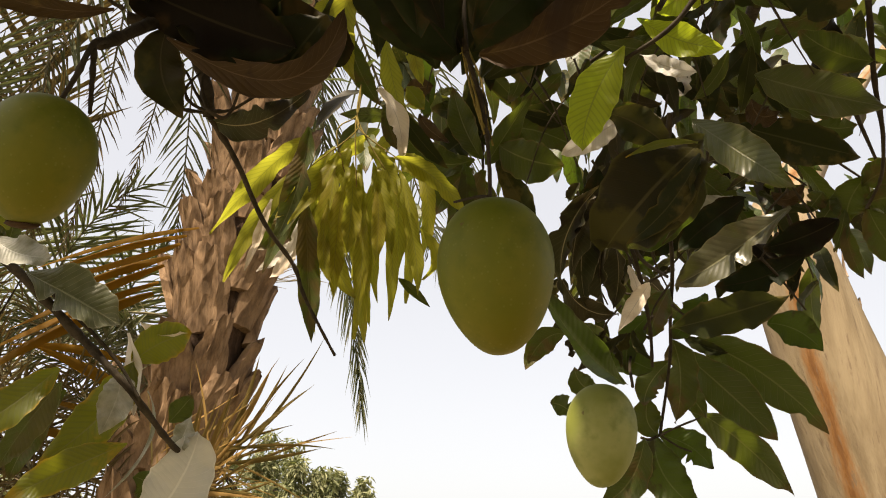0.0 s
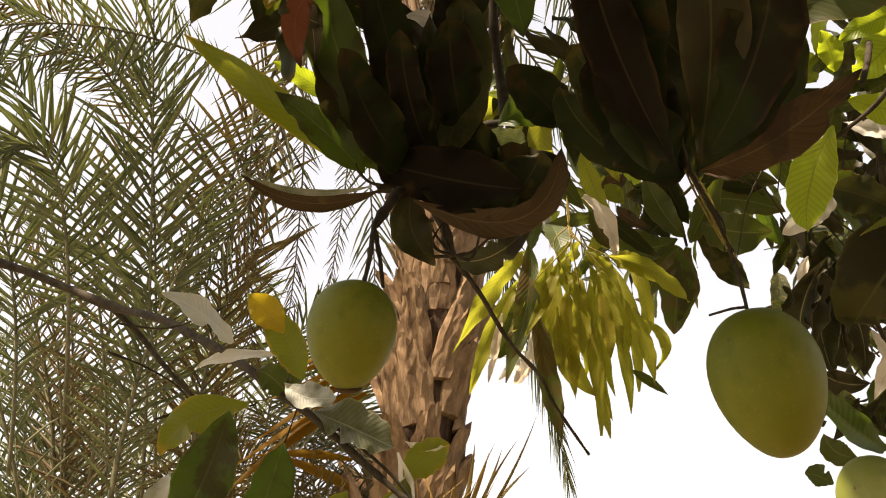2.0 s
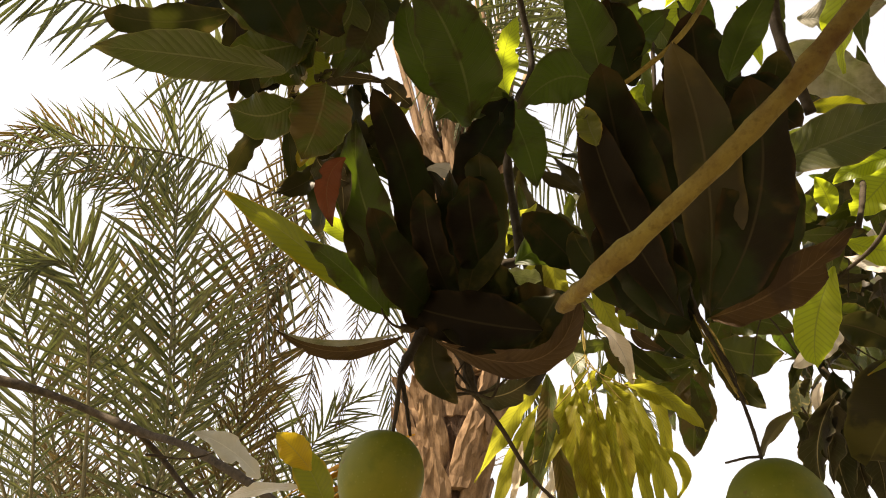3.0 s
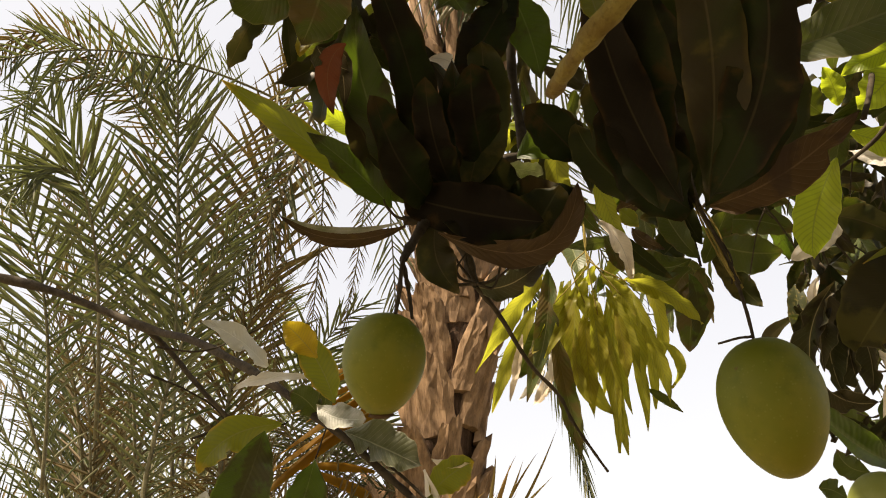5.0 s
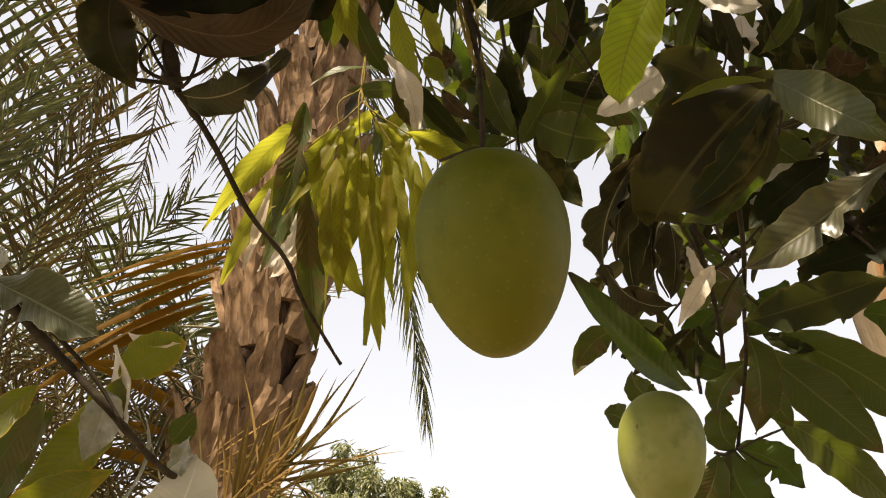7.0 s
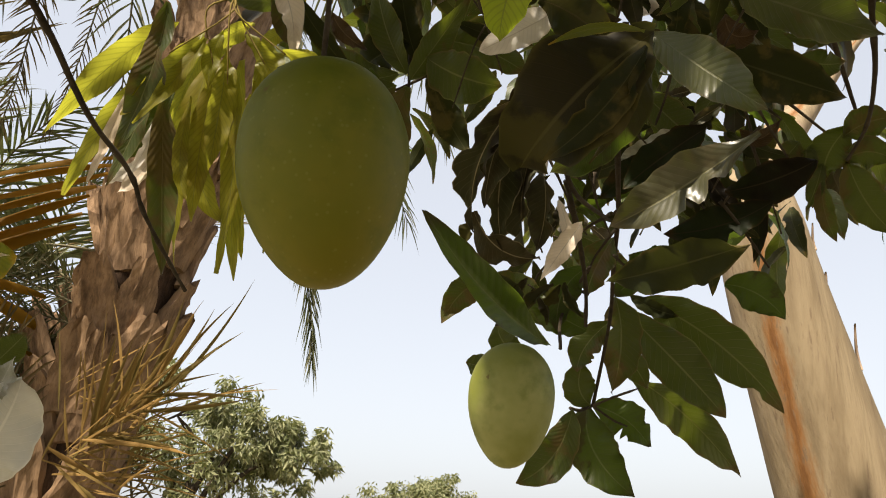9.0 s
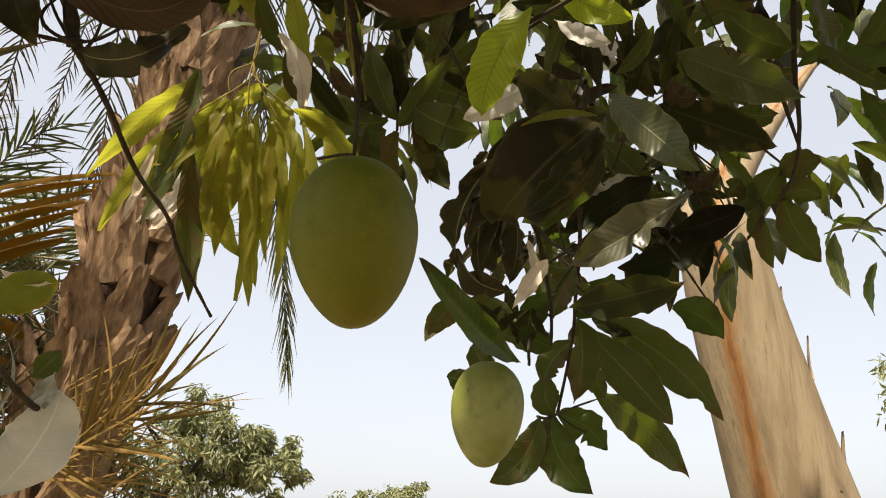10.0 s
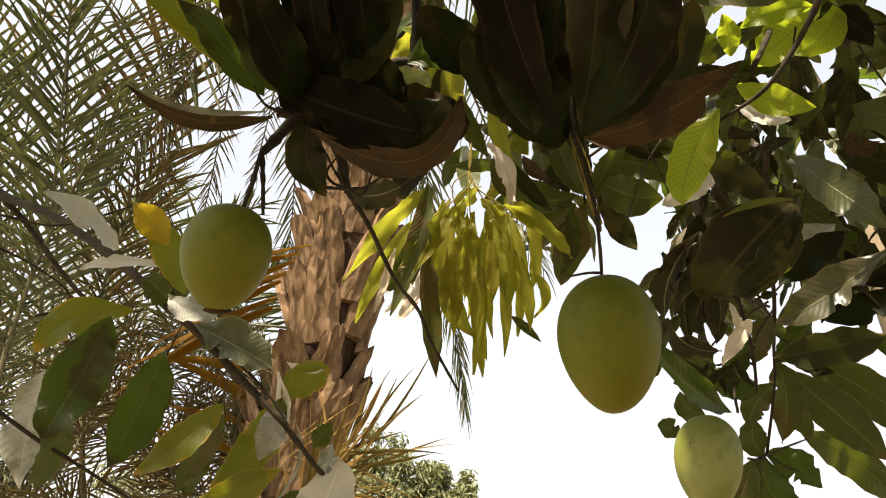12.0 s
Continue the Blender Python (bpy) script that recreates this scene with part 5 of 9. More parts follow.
stem(mango_tree, [(0.298, 0.912, 1.895), (0.316, 0.912, 1.879), (0.339, 0.907, 1.870)], 0.0017, 0.0010, TWIG, seed=52, knots=0.3)
stem(mango_tree, [(0.280, 0.952, 1.861), (0.255, 0.956, 1.871), (0.230, 0.964, 1.865), (0.212, 0.965, 1.874)], 0.0017, 0.0010, TWIG, seed=53, knots=0.3)
stem(mango_tree, [(0.310, 0.937, 1.937), (0.290, 0.954, 1.910), (0.282, 0.964, 1.890)], 0.0017, 0.0010, TWIG, seed=54, knots=0.3)
stem(mango_tree, [(0.251, 0.983, 1.921), (0.232, 0.995, 1.901), (0.220, 1.005, 1.879)], 0.0017, 0.0010, TWIG, seed=55, knots=0.3)
stem(mango_tree, [(0.245, 0.982, 1.982), (0.225, 0.995, 1.961), (0.237, 1.005, 1.930)], 0.0017, 0.0010, TWIG, seed=56, knots=0.3)
stem(mango_tree, [(0.306, 1.058, 1.755), (0.329, 1.049, 1.765), (0.358, 1.037, 1.775)], 0.0017, 0.0010, TWIG, seed=57, knots=0.3)
stem(mango_tree, [(0.310, 1.077, 1.759), (0.333, 1.073, 1.742), (0.350, 1.069, 1.734)], 0.0017, 0.0010, TWIG, seed=58, knots=0.3)
leaf("dusty_glare", (0.207, 0.531, 2.329), (0.258, 0.550, 2.284), (0.314, 0.584, 2.222), 0.067, (-0.47, -0.51, -0.72))
leaf("dusty_glare", (0.245, 0.537, 2.381), (0.286, 0.531, 2.364), (0.339, 0.521, 2.353), 0.044, (-0.28, -0.82, -0.50))
leaf("yellowing", (0.209, 0.547, 2.236), (0.242, 0.540, 2.224), (0.276, 0.543, 2.209), 0.023, (-0.35, -0.52, -0.78))
stem(mango_tree, [(0.214, 0.975, 2.043), (0.192, 0.988, 2.026), (0.172, 1.022, 2.007)], 0.0018, 0.0010, TWIG, seed=80, knots=0.35)
stem(mango_tree, [(0.370, 0.850, 1.989), (0.368, 0.863, 1.965), (0.361, 0.902, 1.938)], 0.0018, 0.0010, TWIG, seed=81, knots=0.35)
stem(mango_tree, [(0.229, 0.980, 2.158), (0.244, 0.991, 2.133), (0.257, 1.027, 2.105)], 0.0018, 0.0010, TWIG, seed=82, knots=0.35)
stem(mango_tree, [(0.362, 0.865, 2.102), (0.360, 0.877, 2.083), (0.358, 0.913, 2.065)], 0.0018, 0.0010, TWIG, seed=83, knots=0.35)
stem(mango_tree, [(0.191, 0.819, 2.035), (0.213, 0.832, 2.002), (0.254, 0.866, 1.960)], 0.0018, 0.0010, TWIG, seed=84, knots=0.35)
stem(mango_tree, [(0.463, 0.870, 2.044), (0.440, 0.893, 2.022), (0.428, 0.938, 1.992)], 0.0018, 0.0010, TWIG, seed=85, knots=0.35)
stem(mango_tree, [(0.322, 0.835, 1.986), (0.348, 0.839, 1.957), (0.392, 0.860, 1.921)], 0.0018, 0.0010, TWIG, seed=86, knots=0.35)
stem(mango_tree, [(0.218, 0.854, 2.032), (0.198, 0.871, 2.010), (0.188, 0.910, 1.982)], 0.0018, 0.0010, TWIG, seed=87, knots=0.35)
stem(mango_tree, [(0.385, 0.791, 2.067), (0.405, 0.795, 2.044), (0.455, 0.811, 2.016)], 0.0018, 0.0010, TWIG, seed=88, knots=0.35)
stem(mango_tree, [(0.326, 0.853, 2.107), (0.319, 0.872, 2.082), (0.315, 0.916, 2.051)], 0.0018, 0.0010, TWIG, seed=89, knots=0.35)
stem(mango_tree, [(0.325, 0.913, 2.068), (0.343, 0.919, 2.046), (0.385, 0.940, 2.019)], 0.0018, 0.0010, TWIG, seed=90, knots=0.35)
stem(mango_tree, [(0.379, 0.810, 1.917), (0.398, 0.812, 1.891), (0.431, 0.832, 1.858)], 0.0018, 0.0010, TWIG, seed=91, knots=0.35)
stem(mango_tree, [(0.198, 1.044, 2.078), (0.206, 1.056, 2.048), (0.218, 1.092, 2.012)], 0.0018, 0.0010, TWIG, seed=92, knots=0.35)
stem(mango_tree, [(0.418, 0.799, 2.038), (0.434, 0.806, 2.011), (0.468, 0.831, 1.979)], 0.0018, 0.0010, TWIG, seed=93, knots=0.35)
stem(mango_tree, [(0.224, 0.806, 2.018), (0.242, 0.821, 1.982), (0.269, 0.858, 1.936)], 0.0018, 0.0010, TWIG, seed=94, knots=0.35)
stem(mango_tree, [(0.252, 0.918, 1.967), (0.255, 0.925, 1.951), (0.279, 0.948, 1.933)], 0.0018, 0.0010, TWIG, seed=95, knots=0.35)
stem(mango_tree, [(0.254, 0.970, 2.150), (0.269, 0.980, 2.127), (0.292, 1.011, 2.102)], 0.0018, 0.0010, TWIG, seed=96, knots=0.35)
stem(mango_tree, [(0.459, 0.894, 2.089), (0.470, 0.906, 2.058), (0.491, 0.940, 2.020)], 0.0018, 0.0010, TWIG, seed=97, knots=0.35)
stem(mango_tree, [(0.442, 0.881, 1.985), (0.428, 0.897, 1.966), (0.419, 0.935, 1.943)], 0.0018, 0.0010, TWIG, seed=98, knots=0.35)
stem(mango_tree, [(0.473, 0.915, 2.046), (0.490, 0.927, 2.006), (0.518, 0.960, 1.953)], 0.0018, 0.0010, TWIG, seed=99, knots=0.35)
stem(mango_tree, [(0.248, 0.945, 1.979), (0.250, 0.955, 1.957), (0.274, 0.982, 1.928)], 0.0018, 0.0010, TWIG, seed=100, knots=0.35)
stem(mango_tree, [(0.216, 0.857, 1.986), (0.230, 0.865, 1.961), (0.254, 0.894, 1.932)], 0.0018, 0.0010, TWIG, seed=101, knots=0.35)
stem(mango_tree, [(0.273, 0.878, 1.978), (0.275, 0.889, 1.953), (0.299, 0.919, 1.920)], 0.0018, 0.0010, TWIG, seed=102, knots=0.35)
stem(mango_tree, [(0.253, 0.929, 2.144), (0.273, 0.941, 2.116), (0.321, 0.970, 2.080)], 0.0018, 0.0010, TWIG, seed=103, knots=0.35)
stem(mango_tree, [(0.352, 0.868, 1.998), (0.332, 0.886, 1.977), (0.305, 0.930, 1.952)], 0.0018, 0.0010, TWIG, seed=104, knots=0.35)
stem(mango_tree, [(0.177, 0.868, 2.049), (0.190, 0.886, 2.010), (0.195, 0.932, 1.960)], 0.0018, 0.0010, TWIG, seed=105, knots=0.35)
stem(mango_tree, [(-0.019, 0.807, 2.244), (-0.013, 0.822, 2.223), (-0.023, 0.861, 2.201)], 0.0013, 0.0007, TWIG, seed=110, knots=0.35)
stem(mango_tree, [(0.165, 0.828, 2.161), (0.137, 0.855, 2.123), (0.115, 0.910, 2.069)], 0.0013, 0.0007, TWIG, seed=111, knots=0.35)
stem(mango_tree, [(0.271, 0.579, 2.138), (0.271, 0.598, 2.114), (0.293, 0.637, 2.083)], 0.0013, 0.0007, TWIG, seed=112, knots=0.35)
stem(mango_tree, [(0.160, 0.725, 2.144), (0.168, 0.740, 2.119), (0.162, 0.781, 2.093)], 0.0013, 0.0007, TWIG, seed=113, knots=0.35)
stem(mango_tree, [(0.073, 0.749, 2.195), (0.099, 0.771, 2.159), (0.152, 0.816, 2.112)], 0.0013, 0.0007, TWIG, seed=114, knots=0.35)
stem(mango_tree, [(0.412, 0.775, 2.125), (0.401, 0.794, 2.103), (0.391, 0.837, 2.077)], 0.0013, 0.0007, TWIG, seed=115, knots=0.35)
stem(mango_tree, [(0.099, 0.650, 2.061), (0.122, 0.667, 2.026), (0.149, 0.709, 1.981)], 0.0013, 0.0007, TWIG, seed=116, knots=0.35)
stem(mango_tree, [(0.270, 0.733, 2.097), (0.265, 0.750, 2.073), (0.245, 0.794, 2.047)], 0.0013, 0.0007, TWIG, seed=117, knots=0.35)
stem(mango_tree, [(-0.013, 0.703, 2.233), (-0.023, 0.722, 2.209), (-0.047, 0.766, 2.183)], 0.0013, 0.0007, TWIG, seed=118, knots=0.35)
stem(mango_tree, [(0.335, 0.589, 2.115), (0.354, 0.602, 2.085), (0.391, 0.633, 2.049)], 0.0013, 0.0007, TWIG, seed=119, knots=0.35)
stem(mango_tree, [(0.119, 0.622, 2.136), (0.124, 0.635, 2.117), (0.145, 0.669, 2.098)], 0.0013, 0.0007, TWIG, seed=120, knots=0.35)
stem(mango_tree, [(0.289, 0.560, 2.133), (0.273, 0.580, 2.117), (0.269, 0.622, 2.098)], 0.0013, 0.0007, TWIG, seed=121, knots=0.35)
stem(mango_tree, [(0.266, 0.729, 2.165), (0.252, 0.749, 2.142), (0.247, 0.793, 2.115)], 0.0013, 0.0007, TWIG, seed=122, knots=0.35)
stem(mango_tree, [(0.298, 0.727, 2.177), (0.313, 0.739, 2.150), (0.334, 0.775, 2.122)], 0.0013, 0.0007, TWIG, seed=123, knots=0.35)
stem(mango_tree, [(0.131, 0.701, 2.176), (0.122, 0.718, 2.154), (0.110, 0.761, 2.130)], 0.0013, 0.0007, TWIG, seed=124, knots=0.35)
stem(mango_tree, [(0.286, 0.585, 2.140), (0.289, 0.596, 2.124), (0.288, 0.632, 2.113)], 0.0013, 0.0007, TWIG, seed=125, knots=0.35)
stem(mango_tree, [(-0.722, 0.692, 2.008), (-0.675, 0.731, 2.009), (-0.628, 0.754, 2.031), (-0.583, 0.770, 2.058)], 0.0016, 0.0010, TWIG, seed=131, knots=0.3)
stem(mango_tree, [(-0.734, 0.700, 1.971), (-0.694, 0.742, 1.955), (-0.660, 0.779, 1.928), (-0.636, 0.818, 1.866)], 0.0016, 0.0010, TWIG, seed=131, knots=0.3)
stem(mango_tree, [(-0.694, 0.768, 1.892), (-0.643, 0.797, 1.913), (-0.590, 0.830, 1.917), (-0.577, 0.835, 1.923)], 0.0016, 0.0010, TWIG, seed=131, knots=0.3)
stem(mango_tree, [(-0.584, 0.867, 1.806), (-0.556, 0.870, 1.856), (-0.547, 0.870, 1.872), (-0.527, 0.864, 1.921)], 0.0016, 0.0010, TWIG, seed=131, knots=0.3)
leaf("sky_sheen", (-0.504, 0.631, 1.922), (-0.511, 0.570, 1.936), (-0.530, 0.522, 1.941), 0.032, (0.97, -0.24, -0.05))
leaf("sky_sheen", (-0.484, 0.703, 1.932), (-0.532, 0.671, 1.924), (-0.566, 0.659, 1.910), 0.018, (0.42, -0.89, 0.18))
leaf("yellowing", (-0.409, 0.627, 1.862), (-0.416, 0.599, 1.898), (-0.431, 0.558, 1.933), 0.039, (0.40, -0.71, -0.59))
leaf("golden", (-0.410, 0.577, 1.899), (-0.422, 0.556, 1.917), (-0.435, 0.537, 1.931), 0.034, (0.48, -0.78, -0.40))
leaf("dusty_glare", (-0.456, 0.678, 1.880), (-0.424, 0.674, 1.860), (-0.385, 0.666, 1.852), 0.034, (-0.08, -0.97, 0.23), round_tip=1)
leaf("mature", (-0.475, 0.727, 1.884), (-0.488, 0.708, 1.903), (-0.506, 0.697, 1.913), 0.039, (0.47, -0.82, -0.33))
leaf("veined", (-0.432, 0.707, 1.854), (-0.388, 0.731, 1.834), (-0.346, 0.758, 1.813), 0.059, (0.58, -0.78, 0.24), fold=0.35)
leaf("yellowing", (-0.555, 0.773, 1.897), (-0.611, 0.733, 1.874), (-0.650, 0.731, 1.829), 0.047, (0.44, -0.89, -0.07))
leaf("green", (-0.538, 0.697, 1.864), (-0.570, 0.711, 1.790), (-0.593, 0.698, 1.718), 0.069, (0.41, -0.90, -0.16), nibble=0.05, round_tip=1)
leaf("green", (-0.501, 0.774, 1.843), (-0.526, 0.781, 1.768), (-0.552, 0.778, 1.694), 0.065, (0.68, -0.69, -0.25))
leaf("dusty_glare", (-0.661, 0.777, 1.820), (-0.678, 0.788, 1.752), (-0.673, 0.796, 1.670), 0.057, (0.07, -0.99, -0.13))
leaf("sheen", (-0.624, 0.791, 1.763), (-0.638, 0.789, 1.716), (-0.649, 0.789, 1.670), 0.040, (0.84, -0.49, -0.21))
leaf("yellowing", (-0.417, 0.788, 1.775), (-0.457, 0.777, 1.728), (-0.505, 0.760, 1.684), 0.041, (0.33, -0.94, -0.03))
leaf("sheen", (-0.432, 0.827, 1.770), (-0.462, 0.831, 1.723), (-0.478, 0.821, 1.672), 0.037, (0.67, -0.69, -0.27))
leaf("yellowing", (-0.353, 0.826, 1.793), (-0.383, 0.835, 1.734), (-0.432, 0.814, 1.677), 0.055, (0.28, -0.95, -0.10))
leaf("pale", (-0.360, 0.813, 1.823), (-0.353, 0.832, 1.782), (-0.350, 0.842, 1.735), 0.020, (-0.17, -0.93, -0.32))
leaf("dusty_glare", (-0.362, 0.820, 1.778), (-0.364, 0.822, 1.747), (-0.378, 0.829, 1.711), 0.038, (0.54, -0.81, -0.23))
leaf("yellowing", (-0.349, 0.837, 1.703), (-0.398, 0.814, 1.672), (-0.450, 0.798, 1.639), 0.040, (0.50, -0.82, -0.28))
leaf("mature", (-0.446, 0.867, 1.771), (-0.478, 0.871, 1.713), (-0.487, 0.866, 1.668), 0.031, (0.25, -0.97, -0.08))
leaf("yellowing", (-0.356, 0.830, 1.794), (-0.328, 0.831, 1.817), (-0.297, 0.840, 1.832), 0.044, (0.38, -0.85, -0.38), round_tip=1)
leaf("pale", (-0.350, 0.816, 1.837), (-0.332, 0.827, 1.829), (-0.300, 0.834, 1.830), 0.012, (0.37, -0.88, 0.30))
leaf("sky_sheen", (-0.351, 0.927, 1.619), (-0.310, 0.906, 1.669), (-0.286, 0.883, 1.723), 0.069, (0.44, -0.89, -0.09), fold=0.1, nibble=0.0, round_tip=1)
leaf("dusty_glare", (-0.310, 0.885, 1.702), (-0.304, 0.883, 1.721), (-0.297, 0.881, 1.744), 0.028, (-0.20, -0.98, -0.02))
leaf("mature", (-0.337, 0.921, 1.744), (-0.326, 0.924, 1.761), (-0.313, 0.922, 1.778), 0.029, (0.45, -0.84, -0.30))
leaf("mature", (-0.370, 0.920, 1.679), (-0.354, 0.931, 1.670), (-0.345, 0.934, 1.642), 0.033, (0.21, -0.95, -0.22))
leaf("dusty_glare", (-0.352, 0.876, 1.772), (-0.343, 0.884, 1.715), (-0.384, 0.885, 1.652), 0.006, (-0.30, -0.95, 0.01))
leaf("mature", (-0.474, 0.716, 1.883), (-0.464, 0.718, 1.899), (-0.460, 0.704, 1.931), 0.021, (0.45, -0.83, -0.34))
leaf("yellowing", (-0.305, 0.507, 2.042), (-0.371, 0.443, 2.101), (-0.441, 0.370, 2.149), 0.033, (0.45, -0.55, -0.70), nibble=0.0)
leaf("green", (-0.286, 0.486, 2.019), (-0.317, 0.451, 2.054), (-0.357, 0.414, 2.088), 0.038, (0.36, -0.83, -0.42))
leaf("fresh", (-0.310, 0.485, 2.112), (-0.344, 0.457, 2.136), (-0.375, 0.436, 2.153), 0.022, (0.27, -0.58, -0.77))
leaf("green", (-0.276, 0.477, 2.101), (-0.301, 0.457, 2.118), (-0.320, 0.432, 2.143), 0.025, (0.24, -0.60, -0.76))
leaf("fresh", (-0.282, 0.475, 2.118), (-0.304, 0.460, 2.129), (-0.317, 0.443, 2.148), 0.017, (0.23, -0.56, -0.80))
leaf("brown", (-0.260, 0.454, 1.971), (-0.313, 0.415, 1.944), (-0.342, 0.348, 1.936), 0.017, (0.42, -0.74, -0.53), fold=0.3)
leaf("mature", (-0.298, 0.266, 2.131), (-0.332, 0.265, 2.120), (-0.363, 0.250, 2.130), 0.047, (0.44, -0.44, -0.78))
leaf("mature", (-0.270, 0.264, 2.142), (-0.285, 0.282, 2.114), (-0.308, 0.299, 2.086), 0.059, (0.33, -0.48, -0.81))
leaf("sheen", (-0.269, 0.189, 2.073), (-0.336, 0.152, 2.074), (-0.392, 0.114, 2.062), 0.037, (0.66, -0.34, -0.67))
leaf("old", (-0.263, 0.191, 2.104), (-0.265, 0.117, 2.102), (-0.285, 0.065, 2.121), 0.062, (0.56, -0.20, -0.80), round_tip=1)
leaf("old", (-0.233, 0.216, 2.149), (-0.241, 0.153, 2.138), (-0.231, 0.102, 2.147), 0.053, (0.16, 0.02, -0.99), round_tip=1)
leaf("sky_sheen", (-0.178, 0.230, 2.216), (-0.207, 0.194, 2.196), (-0.239, 0.145, 2.192), 0.052, (0.79, -0.45, -0.41))
leaf("green", (-0.211, 0.233, 2.219), (-0.225, 0.251, 2.177), (-0.264, 0.267, 2.151), 0.036, (0.10, -0.85, -0.51))
leaf("mature", (-0.228, 0.218, 2.199), (-0.241, 0.235, 2.184), (-0.274, 0.243, 2.166), 0.040, (0.46, -0.28, -0.84))
leaf("old", (-0.253, 0.502, 2.048), (-0.232, 0.402, 2.104), (-0.238, 0.297, 2.163), 0.049, (0.39, -0.43, -0.82), round_tip=1)
leaf("green", (-0.263, 0.502, 2.062), (-0.282, 0.403, 2.098), (-0.265, 0.326, 2.155), 0.058, (0.05, -0.47, -0.88))
leaf("green", (-0.158, 0.378, 2.164), (-0.148, 0.287, 2.167), (-0.167, 0.213, 2.193), 0.075, (0.35, -0.18, -0.92))
leaf("green", (-0.166, 0.382, 2.188), (-0.187, 0.292, 2.181), (-0.181, 0.236, 2.199), 0.036, (-0.07, -0.07, -1.00))
leaf("fresh", (-0.125, 0.449, 2.269), (-0.120, 0.418, 2.302), (-0.093, 0.384, 2.327), 0.035, (0.39, -0.50, -0.77))
leaf("old", (-0.114, 0.408, 2.225), (-0.150, 0.410, 2.165), (-0.184, 0.419, 2.114), 0.053, (0.27, -0.93, -0.26), round_tip=1)
leaf("green", (-0.126, 0.405, 2.227), (-0.111, 0.425, 2.173), (-0.106, 0.451, 2.122), 0.044, (0.18, -0.91, -0.36))
leaf("mature", (-0.117, 0.408, 2.226), (-0.166, 0.391, 2.210), (-0.198, 0.380, 2.182), 0.047, (0.45, -0.83, -0.33))
leaf("olive", (-0.217, 0.538, 2.045), (-0.176, 0.464, 2.094), (-0.157, 0.400, 2.142), 0.061, (0.13, -0.53, -0.84), round_tip=1)
leaf("old", (-0.254, 0.521, 2.037), (-0.209, 0.462, 2.087), (-0.190, 0.403, 2.131), 0.039, (-0.16, -0.67, -0.73), round_tip=1)
leaf("olive", (-0.289, 0.507, 2.060), (-0.298, 0.444, 2.077), (-0.301, 0.388, 2.107), 0.040, (0.61, -0.34, -0.71), round_tip=1)
leaf("fresh", (-0.271, 0.530, 2.054), (-0.276, 0.501, 2.076), (-0.272, 0.466, 2.108), 0.028, (0.43, -0.59, -0.68))
leaf("mature", (-0.276, 0.527, 2.057), (-0.291, 0.511, 2.059), (-0.328, 0.482, 2.075), 0.024, (0.30, -0.64, -0.70))
leaf("pale", (-0.223, 0.431, 2.166), (-0.202, 0.440, 2.166), (-0.186, 0.459, 2.146), 0.018, (-0.18, -0.42, -0.89))
leaf("pale", (-0.182, 0.442, 2.166), (-0.188, 0.447, 2.155), (-0.201, 0.458, 2.142), 0.015, (0.55, -0.41, -0.73))
leaf("green", (-0.156, 0.564, 2.111), (-0.104, 0.553, 2.119), (-0.063, 0.561, 2.097), 0.050, (-0.13, -0.66, -0.74))
leaf("dusty_glare", (-0.171, 0.542, 2.085), (-0.141, 0.551, 2.079), (-0.128, 0.558, 2.075), 0.026, (-0.05, -0.42, -0.91))
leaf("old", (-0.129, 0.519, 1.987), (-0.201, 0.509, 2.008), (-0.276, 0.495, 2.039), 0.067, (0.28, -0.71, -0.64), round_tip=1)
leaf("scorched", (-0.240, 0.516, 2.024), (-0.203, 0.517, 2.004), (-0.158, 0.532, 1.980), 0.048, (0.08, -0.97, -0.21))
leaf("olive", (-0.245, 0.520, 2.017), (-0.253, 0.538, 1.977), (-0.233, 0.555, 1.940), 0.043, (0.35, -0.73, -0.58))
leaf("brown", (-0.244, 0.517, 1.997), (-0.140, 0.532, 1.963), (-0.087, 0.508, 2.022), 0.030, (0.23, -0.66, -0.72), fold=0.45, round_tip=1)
# near-black leaves fill the curled leaf's hollow, standing in for its shade
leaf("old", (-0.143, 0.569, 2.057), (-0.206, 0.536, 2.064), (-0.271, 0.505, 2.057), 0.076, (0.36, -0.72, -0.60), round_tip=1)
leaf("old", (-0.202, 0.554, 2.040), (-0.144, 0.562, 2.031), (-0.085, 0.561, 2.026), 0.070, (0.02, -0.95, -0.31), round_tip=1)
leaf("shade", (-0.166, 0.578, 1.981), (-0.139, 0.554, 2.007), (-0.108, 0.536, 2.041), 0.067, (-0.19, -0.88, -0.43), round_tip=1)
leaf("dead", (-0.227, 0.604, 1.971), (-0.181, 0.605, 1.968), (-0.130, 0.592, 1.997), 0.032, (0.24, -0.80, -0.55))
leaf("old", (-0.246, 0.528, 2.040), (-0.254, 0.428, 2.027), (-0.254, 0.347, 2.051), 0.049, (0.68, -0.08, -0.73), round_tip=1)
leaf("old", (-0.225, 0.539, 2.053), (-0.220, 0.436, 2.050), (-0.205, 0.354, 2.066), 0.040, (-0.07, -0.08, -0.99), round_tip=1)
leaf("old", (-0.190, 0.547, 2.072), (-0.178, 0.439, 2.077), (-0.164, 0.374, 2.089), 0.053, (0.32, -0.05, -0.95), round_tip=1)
leaf("fresh", (-0.275, 0.523, 2.067), (-0.277, 0.504, 2.083), (-0.272, 0.493, 2.104), 0.021, (0.47, -0.67, -0.57))
leaf("mature", (-0.281, 0.524, 2.061), (-0.293, 0.511, 2.067), (-0.308, 0.496, 2.082), 0.021, (0.20, -0.69, -0.70))
